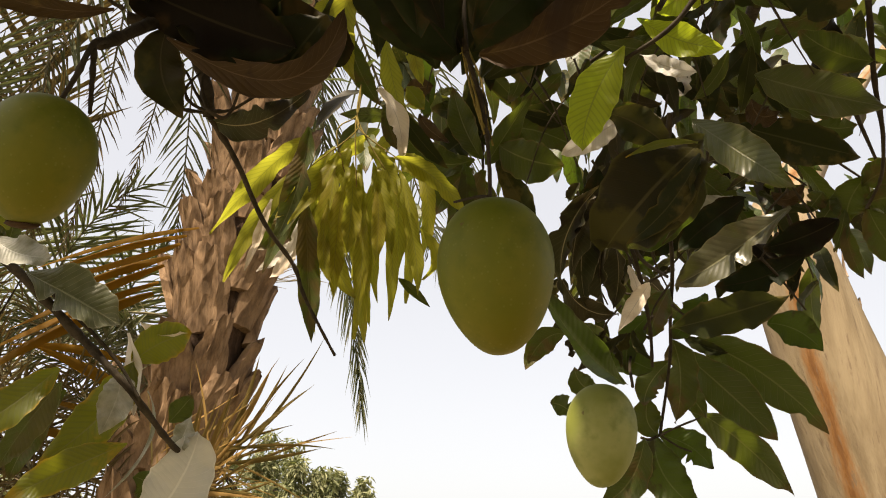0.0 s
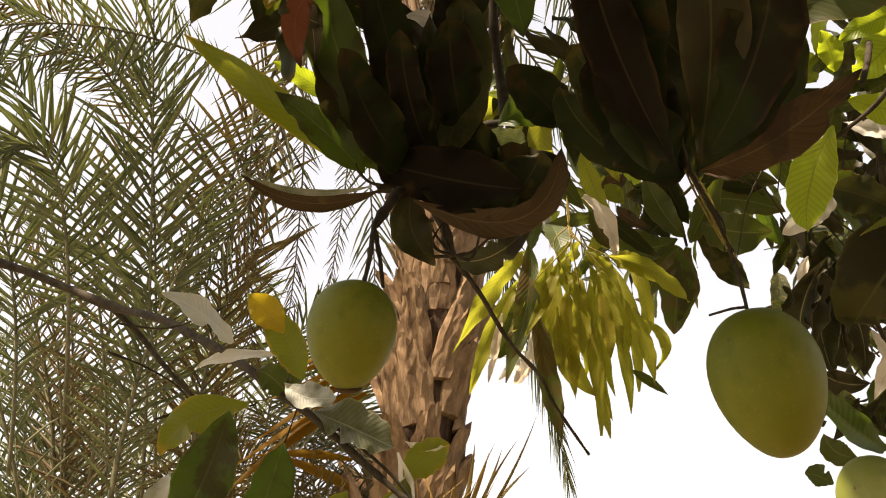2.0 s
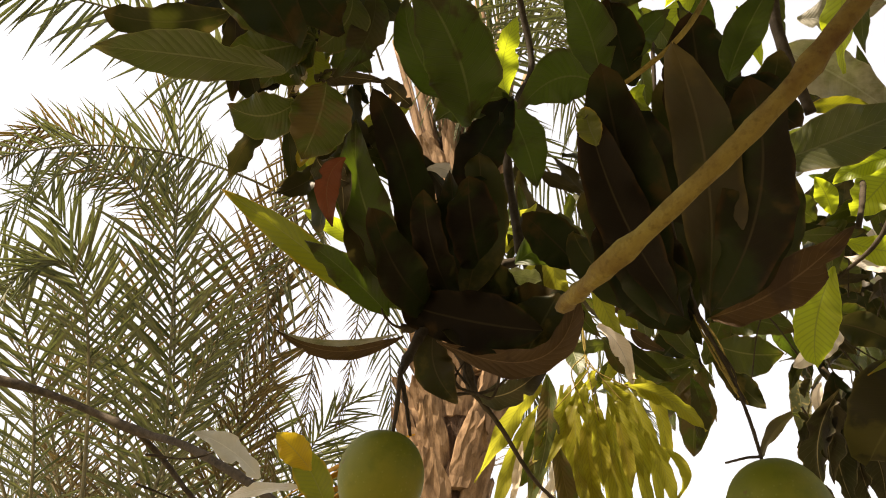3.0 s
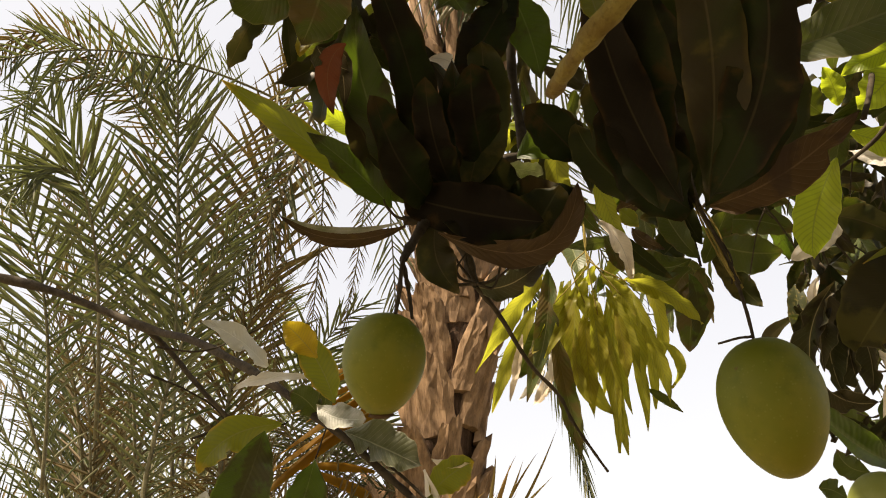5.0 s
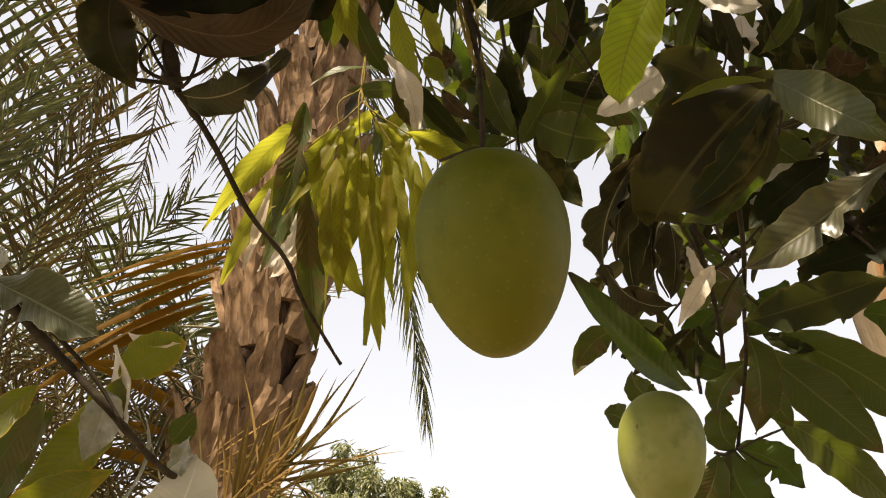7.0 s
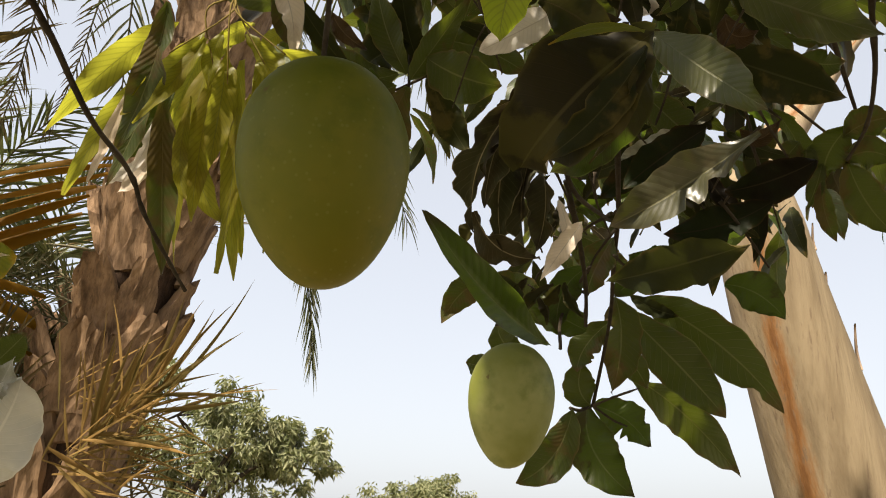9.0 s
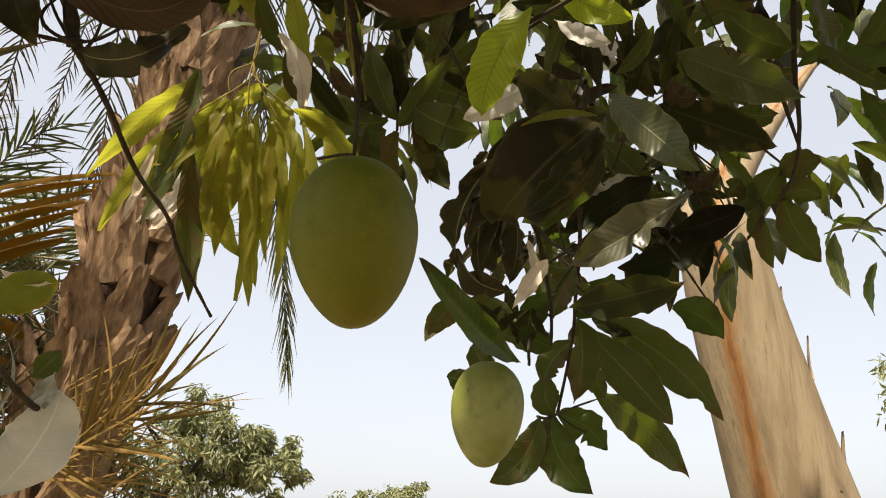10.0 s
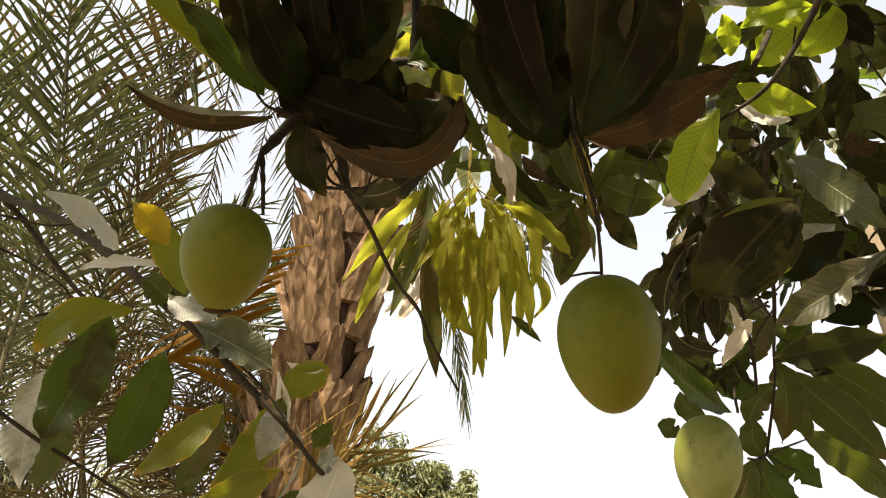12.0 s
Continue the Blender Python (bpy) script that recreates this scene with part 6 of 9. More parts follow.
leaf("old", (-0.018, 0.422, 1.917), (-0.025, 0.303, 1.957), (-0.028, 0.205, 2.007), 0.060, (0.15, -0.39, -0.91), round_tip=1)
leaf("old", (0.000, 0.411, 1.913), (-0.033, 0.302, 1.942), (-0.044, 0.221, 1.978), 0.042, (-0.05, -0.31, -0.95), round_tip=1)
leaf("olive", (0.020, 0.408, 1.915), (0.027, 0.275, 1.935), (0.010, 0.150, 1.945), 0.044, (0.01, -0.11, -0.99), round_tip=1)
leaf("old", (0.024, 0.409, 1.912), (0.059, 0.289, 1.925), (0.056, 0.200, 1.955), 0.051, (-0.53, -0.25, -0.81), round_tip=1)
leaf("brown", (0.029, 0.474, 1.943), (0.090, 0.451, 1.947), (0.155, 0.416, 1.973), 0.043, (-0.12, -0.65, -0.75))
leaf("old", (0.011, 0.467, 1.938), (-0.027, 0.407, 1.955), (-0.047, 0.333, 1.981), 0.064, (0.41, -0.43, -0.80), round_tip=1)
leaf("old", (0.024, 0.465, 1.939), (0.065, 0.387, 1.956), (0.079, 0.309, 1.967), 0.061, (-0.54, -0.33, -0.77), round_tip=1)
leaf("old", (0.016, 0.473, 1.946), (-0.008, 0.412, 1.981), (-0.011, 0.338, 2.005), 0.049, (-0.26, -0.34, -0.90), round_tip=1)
leaf("young", (0.015, 0.482, 1.951), (0.004, 0.480, 1.956), (-0.006, 0.477, 1.960), 0.014, (-0.02, -0.68, -0.73))
leaf("green", (-0.022, 0.338, 2.129), (-0.025, 0.290, 2.149), (-0.037, 0.241, 2.160), 0.046, (0.19, -0.33, -0.93))
leaf("green", (-0.019, 0.348, 2.133), (-0.057, 0.332, 2.148), (-0.102, 0.339, 2.126), 0.051, (0.13, -0.54, -0.83))
leaf("old", (0.008, 0.369, 2.152), (0.003, 0.327, 2.171), (-0.002, 0.281, 2.178), 0.041, (0.15, -0.29, -0.94), round_tip=1)
leaf("green", (0.005, 0.354, 2.167), (0.026, 0.331, 2.178), (0.052, 0.308, 2.175), 0.030, (-0.48, -0.60, -0.64))
leaf("fresh", (0.021, 0.383, 2.165), (0.010, 0.392, 2.158), (0.023, 0.401, 2.146), 0.017, (-0.08, -0.72, -0.69))
leaf("green", (0.058, 0.249, 2.006), (0.071, 0.211, 2.010), (0.091, 0.172, 2.012), 0.026, (-0.31, -0.21, -0.93))
leaf("old", (0.059, 0.265, 2.019), (0.082, 0.277, 2.006), (0.102, 0.286, 1.980), 0.044, (-0.39, -0.56, -0.74), round_tip=1)
leaf("sheen", (0.138, 0.508, 2.134), (0.218, 0.514, 2.153), (0.323, 0.518, 2.184), 0.063, (-0.51, -0.75, -0.42), nibble=0.0)
leaf("old", (0.068, 0.442, 2.091), (0.068, 0.375, 2.130), (0.068, 0.311, 2.168), 0.069, (-0.16, -0.51, -0.85), round_tip=1)
leaf("old", (0.062, 0.492, 2.057), (0.016, 0.452, 2.110), (0.001, 0.384, 2.166), 0.064, (-0.04, -0.70, -0.71), round_tip=1)
leaf("old", (-0.083, 0.540, 2.071), (-0.101, 0.515, 2.092), (-0.129, 0.480, 2.115), 0.053, (0.19, -0.67, -0.72), round_tip=1)
leaf("fresh", (-0.115, 0.612, 2.209), (-0.136, 0.614, 2.198), (-0.177, 0.609, 2.202), 0.027, (0.08, -0.89, -0.45))
# dark fill behind the cluster, its shade carried by the leaf colour
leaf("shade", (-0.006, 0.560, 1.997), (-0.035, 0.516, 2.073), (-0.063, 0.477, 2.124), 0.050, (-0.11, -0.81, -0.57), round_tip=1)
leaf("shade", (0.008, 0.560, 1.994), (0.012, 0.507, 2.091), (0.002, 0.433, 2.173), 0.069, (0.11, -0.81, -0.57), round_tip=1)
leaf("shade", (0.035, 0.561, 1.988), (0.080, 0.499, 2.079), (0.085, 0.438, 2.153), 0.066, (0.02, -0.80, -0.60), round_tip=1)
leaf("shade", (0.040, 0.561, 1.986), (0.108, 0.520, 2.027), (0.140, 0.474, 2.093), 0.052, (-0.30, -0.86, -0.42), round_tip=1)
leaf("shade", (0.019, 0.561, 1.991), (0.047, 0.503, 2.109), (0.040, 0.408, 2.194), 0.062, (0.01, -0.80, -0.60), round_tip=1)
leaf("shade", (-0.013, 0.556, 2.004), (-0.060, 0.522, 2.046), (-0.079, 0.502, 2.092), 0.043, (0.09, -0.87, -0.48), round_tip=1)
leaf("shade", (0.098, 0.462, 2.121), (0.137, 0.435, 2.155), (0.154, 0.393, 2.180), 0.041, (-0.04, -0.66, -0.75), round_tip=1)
leaf("mature", (-0.279, 0.257, 2.205), (-0.316, 0.211, 2.216), (-0.361, 0.187, 2.216), 0.054, (0.21, -0.38, -0.90))
leaf("mature", (-0.283, 0.258, 2.204), (-0.325, 0.244, 2.190), (-0.363, 0.233, 2.185), 0.052, (0.36, -0.71, -0.61))
leaf("mature", (-0.283, 0.258, 2.204), (-0.317, 0.265, 2.191), (-0.343, 0.269, 2.168), 0.050, (0.15, -0.84, -0.52))
leaf("mature", (-0.277, 0.258, 2.206), (-0.258, 0.272, 2.199), (-0.239, 0.300, 2.187), 0.041, (0.15, -0.52, -0.84))
leaf("old", (-0.276, 0.256, 2.207), (-0.257, 0.242, 2.226), (-0.236, 0.221, 2.244), 0.045, (0.28, -0.52, -0.81), round_tip=1)
leaf("mature", (-0.281, 0.254, 2.207), (-0.279, 0.221, 2.229), (-0.253, 0.190, 2.257), 0.059, (-0.02, -0.63, -0.78))
leaf("old", (-0.284, 0.253, 2.207), (-0.313, 0.202, 2.240), (-0.319, 0.155, 2.252), 0.056, (0.32, -0.49, -0.81), round_tip=1)
leaf("yellowing", (-0.283, 0.258, 2.204), (-0.293, 0.280, 2.188), (-0.293, 0.295, 2.170), 0.035, (0.42, -0.53, -0.73))
leaf("dead", (-0.290, 0.288, 2.178), (-0.278, 0.290, 2.185), (-0.225, 0.312, 2.181), 0.018, (0.21, -0.47, -0.86))
leaf("dead", (-0.232, 0.307, 2.183), (-0.219, 0.321, 2.171), (-0.209, 0.336, 2.165), 0.020, (0.09, -0.59, -0.81))
leaf("dead", (-0.307, 0.342, 2.121), (-0.295, 0.358, 2.114), (-0.300, 0.383, 2.081), 0.024, (0.25, -0.70, -0.66))
leaf("dead", (-0.311, 0.336, 2.125), (-0.304, 0.349, 2.114), (-0.285, 0.365, 2.108), 0.030, (0.51, -0.73, -0.46))
leaf("pale", (-0.284, 0.219, 2.229), (-0.283, 0.230, 2.220), (-0.288, 0.249, 2.208), 0.017, (0.18, -0.56, -0.81))
leaf("pale", (-0.301, 0.271, 2.187), (-0.306, 0.275, 2.180), (-0.314, 0.286, 2.169), 0.017, (0.23, -0.65, -0.72))
leaf("rust", (-0.267, 0.309, 2.086), (-0.288, 0.318, 2.068), (-0.292, 0.343, 2.035), 0.025, (0.33, -0.67, -0.67))
leaf("yellowing", (-0.042, 0.235, 1.959), (-0.045, 0.226, 1.970), (-0.045, 0.216, 1.980), 0.018, (-0.01, -0.74, -0.67), round_tip=1)
leaf("mature", (0.082, 0.921, 2.146), (0.126, 0.921, 2.121), (0.175, 0.925, 2.114), 0.064, (-0.20, -0.72, -0.66), nibble=0.08)
leaf("shade", (0.084, 0.987, 2.169), (0.117, 1.019, 2.116), (0.144, 1.026, 2.076), 0.043, (0.05, -0.93, -0.36), nibble=0.15)
leaf("mature", (0.047, 0.949, 2.140), (-0.015, 0.954, 2.141), (-0.065, 0.926, 2.184), 0.051, (0.07, -0.94, -0.33))
leaf("mature", (0.060, 0.956, 2.126), (0.036, 0.981, 2.072), (0.018, 1.010, 2.011), 0.059, (0.28, -0.82, -0.49))
leaf("mature", (0.046, 0.956, 2.127), (0.015, 0.963, 2.104), (-0.013, 0.987, 2.066), 0.044, (-0.15, -0.93, -0.33))
leaf("mature", (0.089, 0.982, 2.219), (0.152, 0.982, 2.211), (0.217, 0.986, 2.177), 0.061, (-0.03, -0.98, -0.19))
leaf("shade", (0.074, 0.972, 2.198), (0.033, 0.954, 2.222), (-0.017, 0.955, 2.234), 0.049, (0.03, -0.92, -0.38))
leaf("shade", (0.058, 0.947, 2.184), (0.022, 0.956, 2.171), (-0.006, 0.969, 2.148), 0.058, (-0.22, -0.95, -0.21))
leaf("shade", (0.106, 1.047, 2.263), (0.173, 1.033, 2.279), (0.232, 1.030, 2.257), 0.053, (-0.13, -0.68, -0.72))
leaf("pale", (-0.079, 0.736, 2.108), (-0.056, 0.758, 2.080), (-0.050, 0.780, 2.034), 0.027, (0.53, -0.80, -0.27))
leaf("mature", (-0.075, 0.764, 2.102), (-0.065, 0.782, 2.077), (-0.058, 0.791, 2.056), 0.020, (0.05, -0.87, -0.50))
leaf("yellowing", (-0.049, 0.816, 2.171), (-0.037, 0.826, 2.161), (-0.026, 0.833, 2.146), 0.025, (0.02, -0.85, -0.53))
leaf("shade", (0.061, 1.013, 2.190), (0.039, 1.002, 2.218), (0.035, 0.980, 2.249), 0.051, (0.28, -0.89, -0.37))
leaf("green", (0.026, 0.795, 2.038), (0.029, 0.814, 1.999), (0.014, 0.831, 1.956), 0.027, (0.25, -0.88, -0.41))
leaf("pale", (-0.165, 0.766, 1.948), (-0.173, 0.777, 1.921), (-0.190, 0.788, 1.892), 0.010, (0.16, -0.92, -0.36))
leaf("young", (-0.116, 0.757, 1.994), (-0.123, 0.775, 1.927), (-0.126, 0.795, 1.858), 0.025, (0.34, -0.76, -0.55), nibble=0.0)
leaf("young", (-0.096, 0.766, 1.994), (-0.095, 0.796, 1.903), (-0.103, 0.822, 1.818), 0.019, (-0.27, -0.79, -0.54), nibble=0.0)
leaf("young", (-0.078, 0.759, 1.990), (-0.075, 0.771, 1.939), (-0.079, 0.780, 1.893), 0.017, (0.14, -0.63, -0.77), nibble=0.0)
leaf("young", (-0.068, 0.787, 1.978), (-0.060, 0.810, 1.907), (-0.064, 0.828, 1.843), 0.015, (-0.13, -0.78, -0.61), nibble=0.0)
leaf("young", (-0.049, 0.790, 1.979), (-0.034, 0.804, 1.928), (-0.030, 0.819, 1.872), 0.019, (0.27, -0.79, -0.56), nibble=0.0)
leaf("young", (-0.056, 0.757, 2.024), (-0.008, 0.765, 1.998), (0.026, 0.777, 1.956), 0.025, (-0.33, -0.73, -0.60), nibble=0.0)
leaf("young", (-0.028, 0.823, 1.961), (-0.008, 0.829, 1.929), (-0.025, 0.831, 1.896), 0.014, (0.08, -0.65, -0.76), nibble=0.0)
leaf("young", (-0.087, 0.740, 2.028), (-0.067, 0.744, 2.002), (-0.053, 0.750, 1.968), 0.020, (-0.12, -0.72, -0.68), nibble=0.0)
leaf("young", (-0.108, 0.737, 2.027), (-0.115, 0.739, 1.998), (-0.114, 0.742, 1.967), 0.016, (0.33, -0.72, -0.61), nibble=0.0)
leaf("young", (-0.121, 0.731, 2.014), (-0.141, 0.735, 1.973), (-0.174, 0.741, 1.926), 0.017, (-0.23, -0.76, -0.61), nibble=0.0)
leaf("young", (-0.131, 0.752, 1.964), (-0.136, 0.766, 1.908), (-0.126, 0.773, 1.869), 0.014, (0.20, -0.63, -0.75), nibble=0.0)
leaf("young", (-0.088, 0.813, 1.965), (-0.094, 0.831, 1.900), (-0.088, 0.847, 1.842), 0.014, (-0.10, -0.79, -0.61), nibble=0.0)
leaf("young", (-0.167, 0.779, 2.065), (-0.215, 0.770, 2.009), (-0.276, 0.791, 1.938), 0.028, (0.47, -0.58, -0.67), nibble=0.0)
leaf("young", (-0.182, 0.811, 2.043), (-0.227, 0.811, 1.969), (-0.266, 0.834, 1.895), 0.023, (0.04, -0.72, -0.69), nibble=0.0)
leaf("young", (-0.130, 0.750, 2.034), (-0.154, 0.743, 1.978), (-0.190, 0.749, 1.939), 0.023, (0.28, -0.81, -0.52), nibble=0.0)
leaf("young", (-0.126, 0.774, 2.031), (-0.133, 0.788, 1.932), (-0.101, 0.811, 1.863), 0.032, (0.04, -0.74, -0.67), nibble=0.0)
leaf("young", (-0.104, 0.795, 2.037), (-0.102, 0.811, 1.931), (-0.094, 0.852, 1.822), 0.025, (0.44, -0.65, -0.62), nibble=0.0)
leaf("young", (-0.155, 0.815, 2.013), (-0.157, 0.826, 1.920), (-0.154, 0.856, 1.834), 0.017, (-0.19, -0.74, -0.64), nibble=0.0)
leaf("young", (-0.085, 0.786, 2.034), (-0.071, 0.783, 1.969), (-0.060, 0.800, 1.912), 0.022, (0.29, -0.67, -0.68), nibble=0.0)
leaf("young", (-0.060, 0.793, 2.043), (-0.030, 0.772, 2.019), (-0.007, 0.776, 1.990), 0.027, (0.10, -0.77, -0.63), nibble=0.0)
leaf("young", (-0.090, 0.771, 2.064), (-0.104, 0.751, 2.035), (-0.127, 0.750, 2.012), 0.018, (0.13, -0.52, -0.85), nibble=0.0)
leaf("young", (-0.073, 0.787, 2.054), (-0.063, 0.775, 2.011), (-0.053, 0.784, 1.969), 0.019, (0.35, -0.63, -0.70), nibble=0.0)
leaf("young", (-0.107, 0.757, 2.022), (-0.105, 0.755, 1.957), (-0.111, 0.771, 1.899), 0.024, (0.44, -0.71, -0.55), nibble=0.0)
leaf("young", (-0.084, 0.816, 2.040), (-0.088, 0.825, 1.950), (-0.080, 0.850, 1.874), 0.021, (-0.18, -0.72, -0.67), nibble=0.0)
leaf("young", (-0.073, 0.849, 2.065), (-0.057, 0.851, 1.990), (-0.063, 0.878, 1.910), 0.021, (0.34, -0.67, -0.66), nibble=0.0)
leaf("young", (-0.059, 0.868, 2.073), (-0.042, 0.875, 1.989), (-0.049, 0.908, 1.895), 0.022, (-0.16, -0.72, -0.67), nibble=0.0)
leaf("young", (-0.108, 0.797, 2.078), (-0.119, 0.778, 2.047), (-0.128, 0.783, 2.013), 0.017, (0.39, -0.59, -0.71), nibble=0.0)
leaf("young", (-0.062, 0.815, 2.090), (-0.075, 0.793, 2.066), (-0.089, 0.793, 2.042), 0.017, (0.16, -0.80, -0.58), nibble=0.0)
leaf("young", (-0.146, 0.812, 2.067), (-0.158, 0.806, 2.008), (-0.173, 0.821, 1.953), 0.020, (0.48, -0.59, -0.65), nibble=0.0)
leaf("young", (-0.103, 0.843, 2.029), (-0.102, 0.840, 1.965), (-0.114, 0.857, 1.905), 0.024, (0.31, -0.69, -0.66), nibble=0.0)
leaf("young", (-0.038, 0.880, 2.096), (-0.020, 0.880, 2.027), (-0.030, 0.903, 1.954), 0.022, (0.22, -0.69, -0.69), nibble=0.0)
leaf("mature", (-0.181, 0.856, 2.042), (-0.205, 0.848, 1.986), (-0.235, 0.854, 1.948), 0.042, (0.31, -0.83, -0.46), nibble=0.0)
leaf("mature", (-0.170, 0.837, 2.059), (-0.181, 0.830, 2.002), (-0.192, 0.844, 1.949), 0.020, (0.52, -0.74, -0.43), nibble=0.0)
leaf("pale", (-0.189, 0.850, 1.960), (-0.206, 0.832, 1.926), (-0.226, 0.829, 1.907), 0.014, (0.32, -0.86, -0.41), nibble=0.0)
leaf("mature", (-0.153, 0.712, 2.036), (-0.166, 0.735, 1.966), (-0.195, 0.764, 1.909), 0.029, (-0.01, -0.93, -0.38))
leaf("mature", (-0.159, 0.757, 1.968), (-0.156, 0.791, 1.887), (-0.150, 0.814, 1.811), 0.029, (0.40, -0.87, -0.29))
leaf("mature", (-0.176, 0.767, 1.989), (-0.188, 0.783, 1.948), (-0.211, 0.800, 1.892), 0.022, (-0.15, -0.95, -0.27))
leaf("mature", (-0.054, 0.837, 1.901), (-0.036, 0.841, 1.886), (-0.016, 0.849, 1.868), 0.012, (0.02, -0.95, -0.31))
leaf("pale", (-0.170, 0.801, 1.939), (-0.187, 0.809, 1.910), (-0.205, 0.812, 1.891), 0.017, (0.03, -0.97, -0.25))
leaf("pale", (-0.206, 0.786, 1.983), (-0.222, 0.804, 1.941), (-0.236, 0.813, 1.901), 0.012, (0.04, -0.95, -0.32))
leaf("young", (-0.093, 0.667, 2.234), (-0.123, 0.706, 2.184), (-0.108, 0.747, 2.125), 0.035, (-0.06, -0.66, -0.75))
leaf("young", (-0.127, 0.662, 2.281), (-0.168, 0.684, 2.256), (-0.208, 0.695, 2.225), 0.033, (0.26, -0.39, -0.88))
leaf("young", (-0.078, 0.728, 2.207), (-0.063, 0.776, 2.145), (-0.049, 0.799, 2.104), 0.028, (-0.23, -0.61, -0.76))
leaf("young", (-0.147, 0.707, 2.225), (-0.156, 0.721, 2.198), (-0.174, 0.735, 2.181), 0.033, (0.33, -0.49, -0.80))
stem(mango_tree, [(-0.099, 0.733, 2.111), (-0.102, 0.735, 2.069), (-0.123, 0.726, 2.040), (-0.113, 0.741, 1.991)], 0.0011, 0.0007, STALK, seed=33, name='shoot_stalk')
stem(mango_tree, [(-0.099, 0.733, 2.111), (-0.102, 0.735, 2.069), (-0.091, 0.731, 2.037), (-0.067, 0.742, 1.997)], 0.0011, 0.0007, STALK, seed=33, name='shoot_stalk')
stem(mango_tree, [(-0.099, 0.733, 2.111), (-0.102, 0.735, 2.069), (-0.102, 0.728, 2.040), (-0.152, 0.733, 1.996)], 0.0011, 0.0007, STALK, seed=33, name='shoot_stalk')
stem(mango_tree, [(-0.099, 0.733, 2.111), (-0.102, 0.735, 2.069), (-0.094, 0.729, 2.040), (-0.048, 0.738, 2.006)], 0.0011, 0.0007, STALK, seed=33, name='shoot_stalk')
stem(mango_tree, [(-0.099, 0.733, 2.111), (-0.102, 0.735, 2.069), (-0.102, 0.728, 2.040), (-0.100, 0.749, 1.978)], 0.0011, 0.0007, STALK, seed=33, name='shoot_stalk')
leaf("fresh", (0.173, 0.562, 2.026), (0.144, 0.589, 1.981), (0.136, 0.620, 1.945), 0.044, (-0.36, -0.83, -0.42))
leaf("pale", (0.186, 0.654, 2.005), (0.162, 0.660, 1.991), (0.125, 0.668, 1.971), 0.028, (-0.17, -0.78, -0.60), nibble=0.05, round_tip=1)
leaf("fresh", (0.305, 0.585, 2.172), (0.270, 0.617, 2.152), (0.238, 0.640, 2.138), 0.049, (-0.40, -0.79, -0.47))
leaf("fresh", (0.192, 0.554, 2.048), (0.226, 0.558, 2.029), (0.262, 0.551, 2.014), 0.030, (-0.23, -0.88, -0.41))
leaf("fresh", (0.294, 0.533, 2.124), (0.289, 0.556, 2.108), (0.260, 0.572, 2.095), 0.038, (-0.20, -0.69, -0.69))
leaf("fresh", (0.190, 0.553, 2.084), (0.188, 0.541, 2.103), (0.181, 0.528, 2.119), 0.023, (-0.07, -0.79, -0.60))
leaf("fresh", (0.159, 0.596, 2.107), (0.128, 0.602, 2.104), (0.096, 0.616, 2.098), 0.030, (-0.21, -0.87, -0.44))
leaf("mature", (0.184, 0.590, 2.106), (0.169, 0.579, 2.121), (0.154, 0.567, 2.145), 0.034, (-0.34, -0.67, -0.66))
leaf("fresh", (0.292, 0.574, 2.160), (0.255, 0.586, 2.167), (0.221, 0.601, 2.160), 0.026, (-0.32, -0.82, -0.48))
leaf("old", (0.297, 0.554, 2.131), (0.317, 0.552, 2.117), (0.336, 0.565, 2.093), 0.033, (-0.47, -0.59, -0.65))
leaf("pale", (0.275, 0.651, 2.066), (0.246, 0.653, 2.074), (0.217, 0.654, 2.092), 0.021, (-0.22, -0.89, -0.39))
leaf("dusty_glare", (0.154, 0.602, 2.183), (0.158, 0.612, 2.167), (0.164, 0.629, 2.147), 0.017, (-0.35, -0.70, -0.62))
leaf("sheen", (0.315, 0.783, 2.093), (0.344, 0.729, 2.011), (0.366, 0.673, 1.935), 0.049, (-0.34, -0.77, -0.54), fold=0.1, nibble=0.0)
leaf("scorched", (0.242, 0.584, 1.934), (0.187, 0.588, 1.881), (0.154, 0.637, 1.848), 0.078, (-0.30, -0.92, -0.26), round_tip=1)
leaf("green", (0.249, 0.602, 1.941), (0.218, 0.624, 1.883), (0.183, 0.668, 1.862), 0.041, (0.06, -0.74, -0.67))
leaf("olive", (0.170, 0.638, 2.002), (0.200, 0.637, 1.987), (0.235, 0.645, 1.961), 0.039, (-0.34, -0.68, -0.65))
leaf("dead", (0.169, 0.696, 1.950), (0.133, 0.724, 1.902), (0.131, 0.754, 1.845), 0.031, (-0.48, -0.83, -0.29), fold=0.9)
leaf("dead", (0.174, 0.706, 1.951), (0.153, 0.742, 1.896), (0.158, 0.764, 1.833), 0.030, (0.25, -0.85, -0.46), fold=0.9)
leaf("dead", (0.183, 0.726, 1.930), (0.173, 0.750, 1.880), (0.180, 0.771, 1.831), 0.032, (-0.67, -0.68, -0.29), fold=0.9)
leaf("dead", (0.160, 0.693, 1.937), (0.144, 0.717, 1.905), (0.138, 0.735, 1.860), 0.027, (0.48, -0.71, -0.52), fold=0.9)
leaf("dead", (0.131, 0.756, 1.866), (0.155, 0.764, 1.835), (0.190, 0.759, 1.826), 0.028, (-0.27, -0.84, -0.47), fold=0.9)
leaf("dead", (0.191, 0.754, 1.916), (0.197, 0.766, 1.880), (0.191, 0.786, 1.843), 0.029, (-0.69, -0.67, -0.28), fold=0.9)
leaf("old", (0.171, 0.704, 1.975), (0.171, 0.723, 1.936), (0.181, 0.743, 1.897), 0.037, (-0.20, -0.86, -0.46))
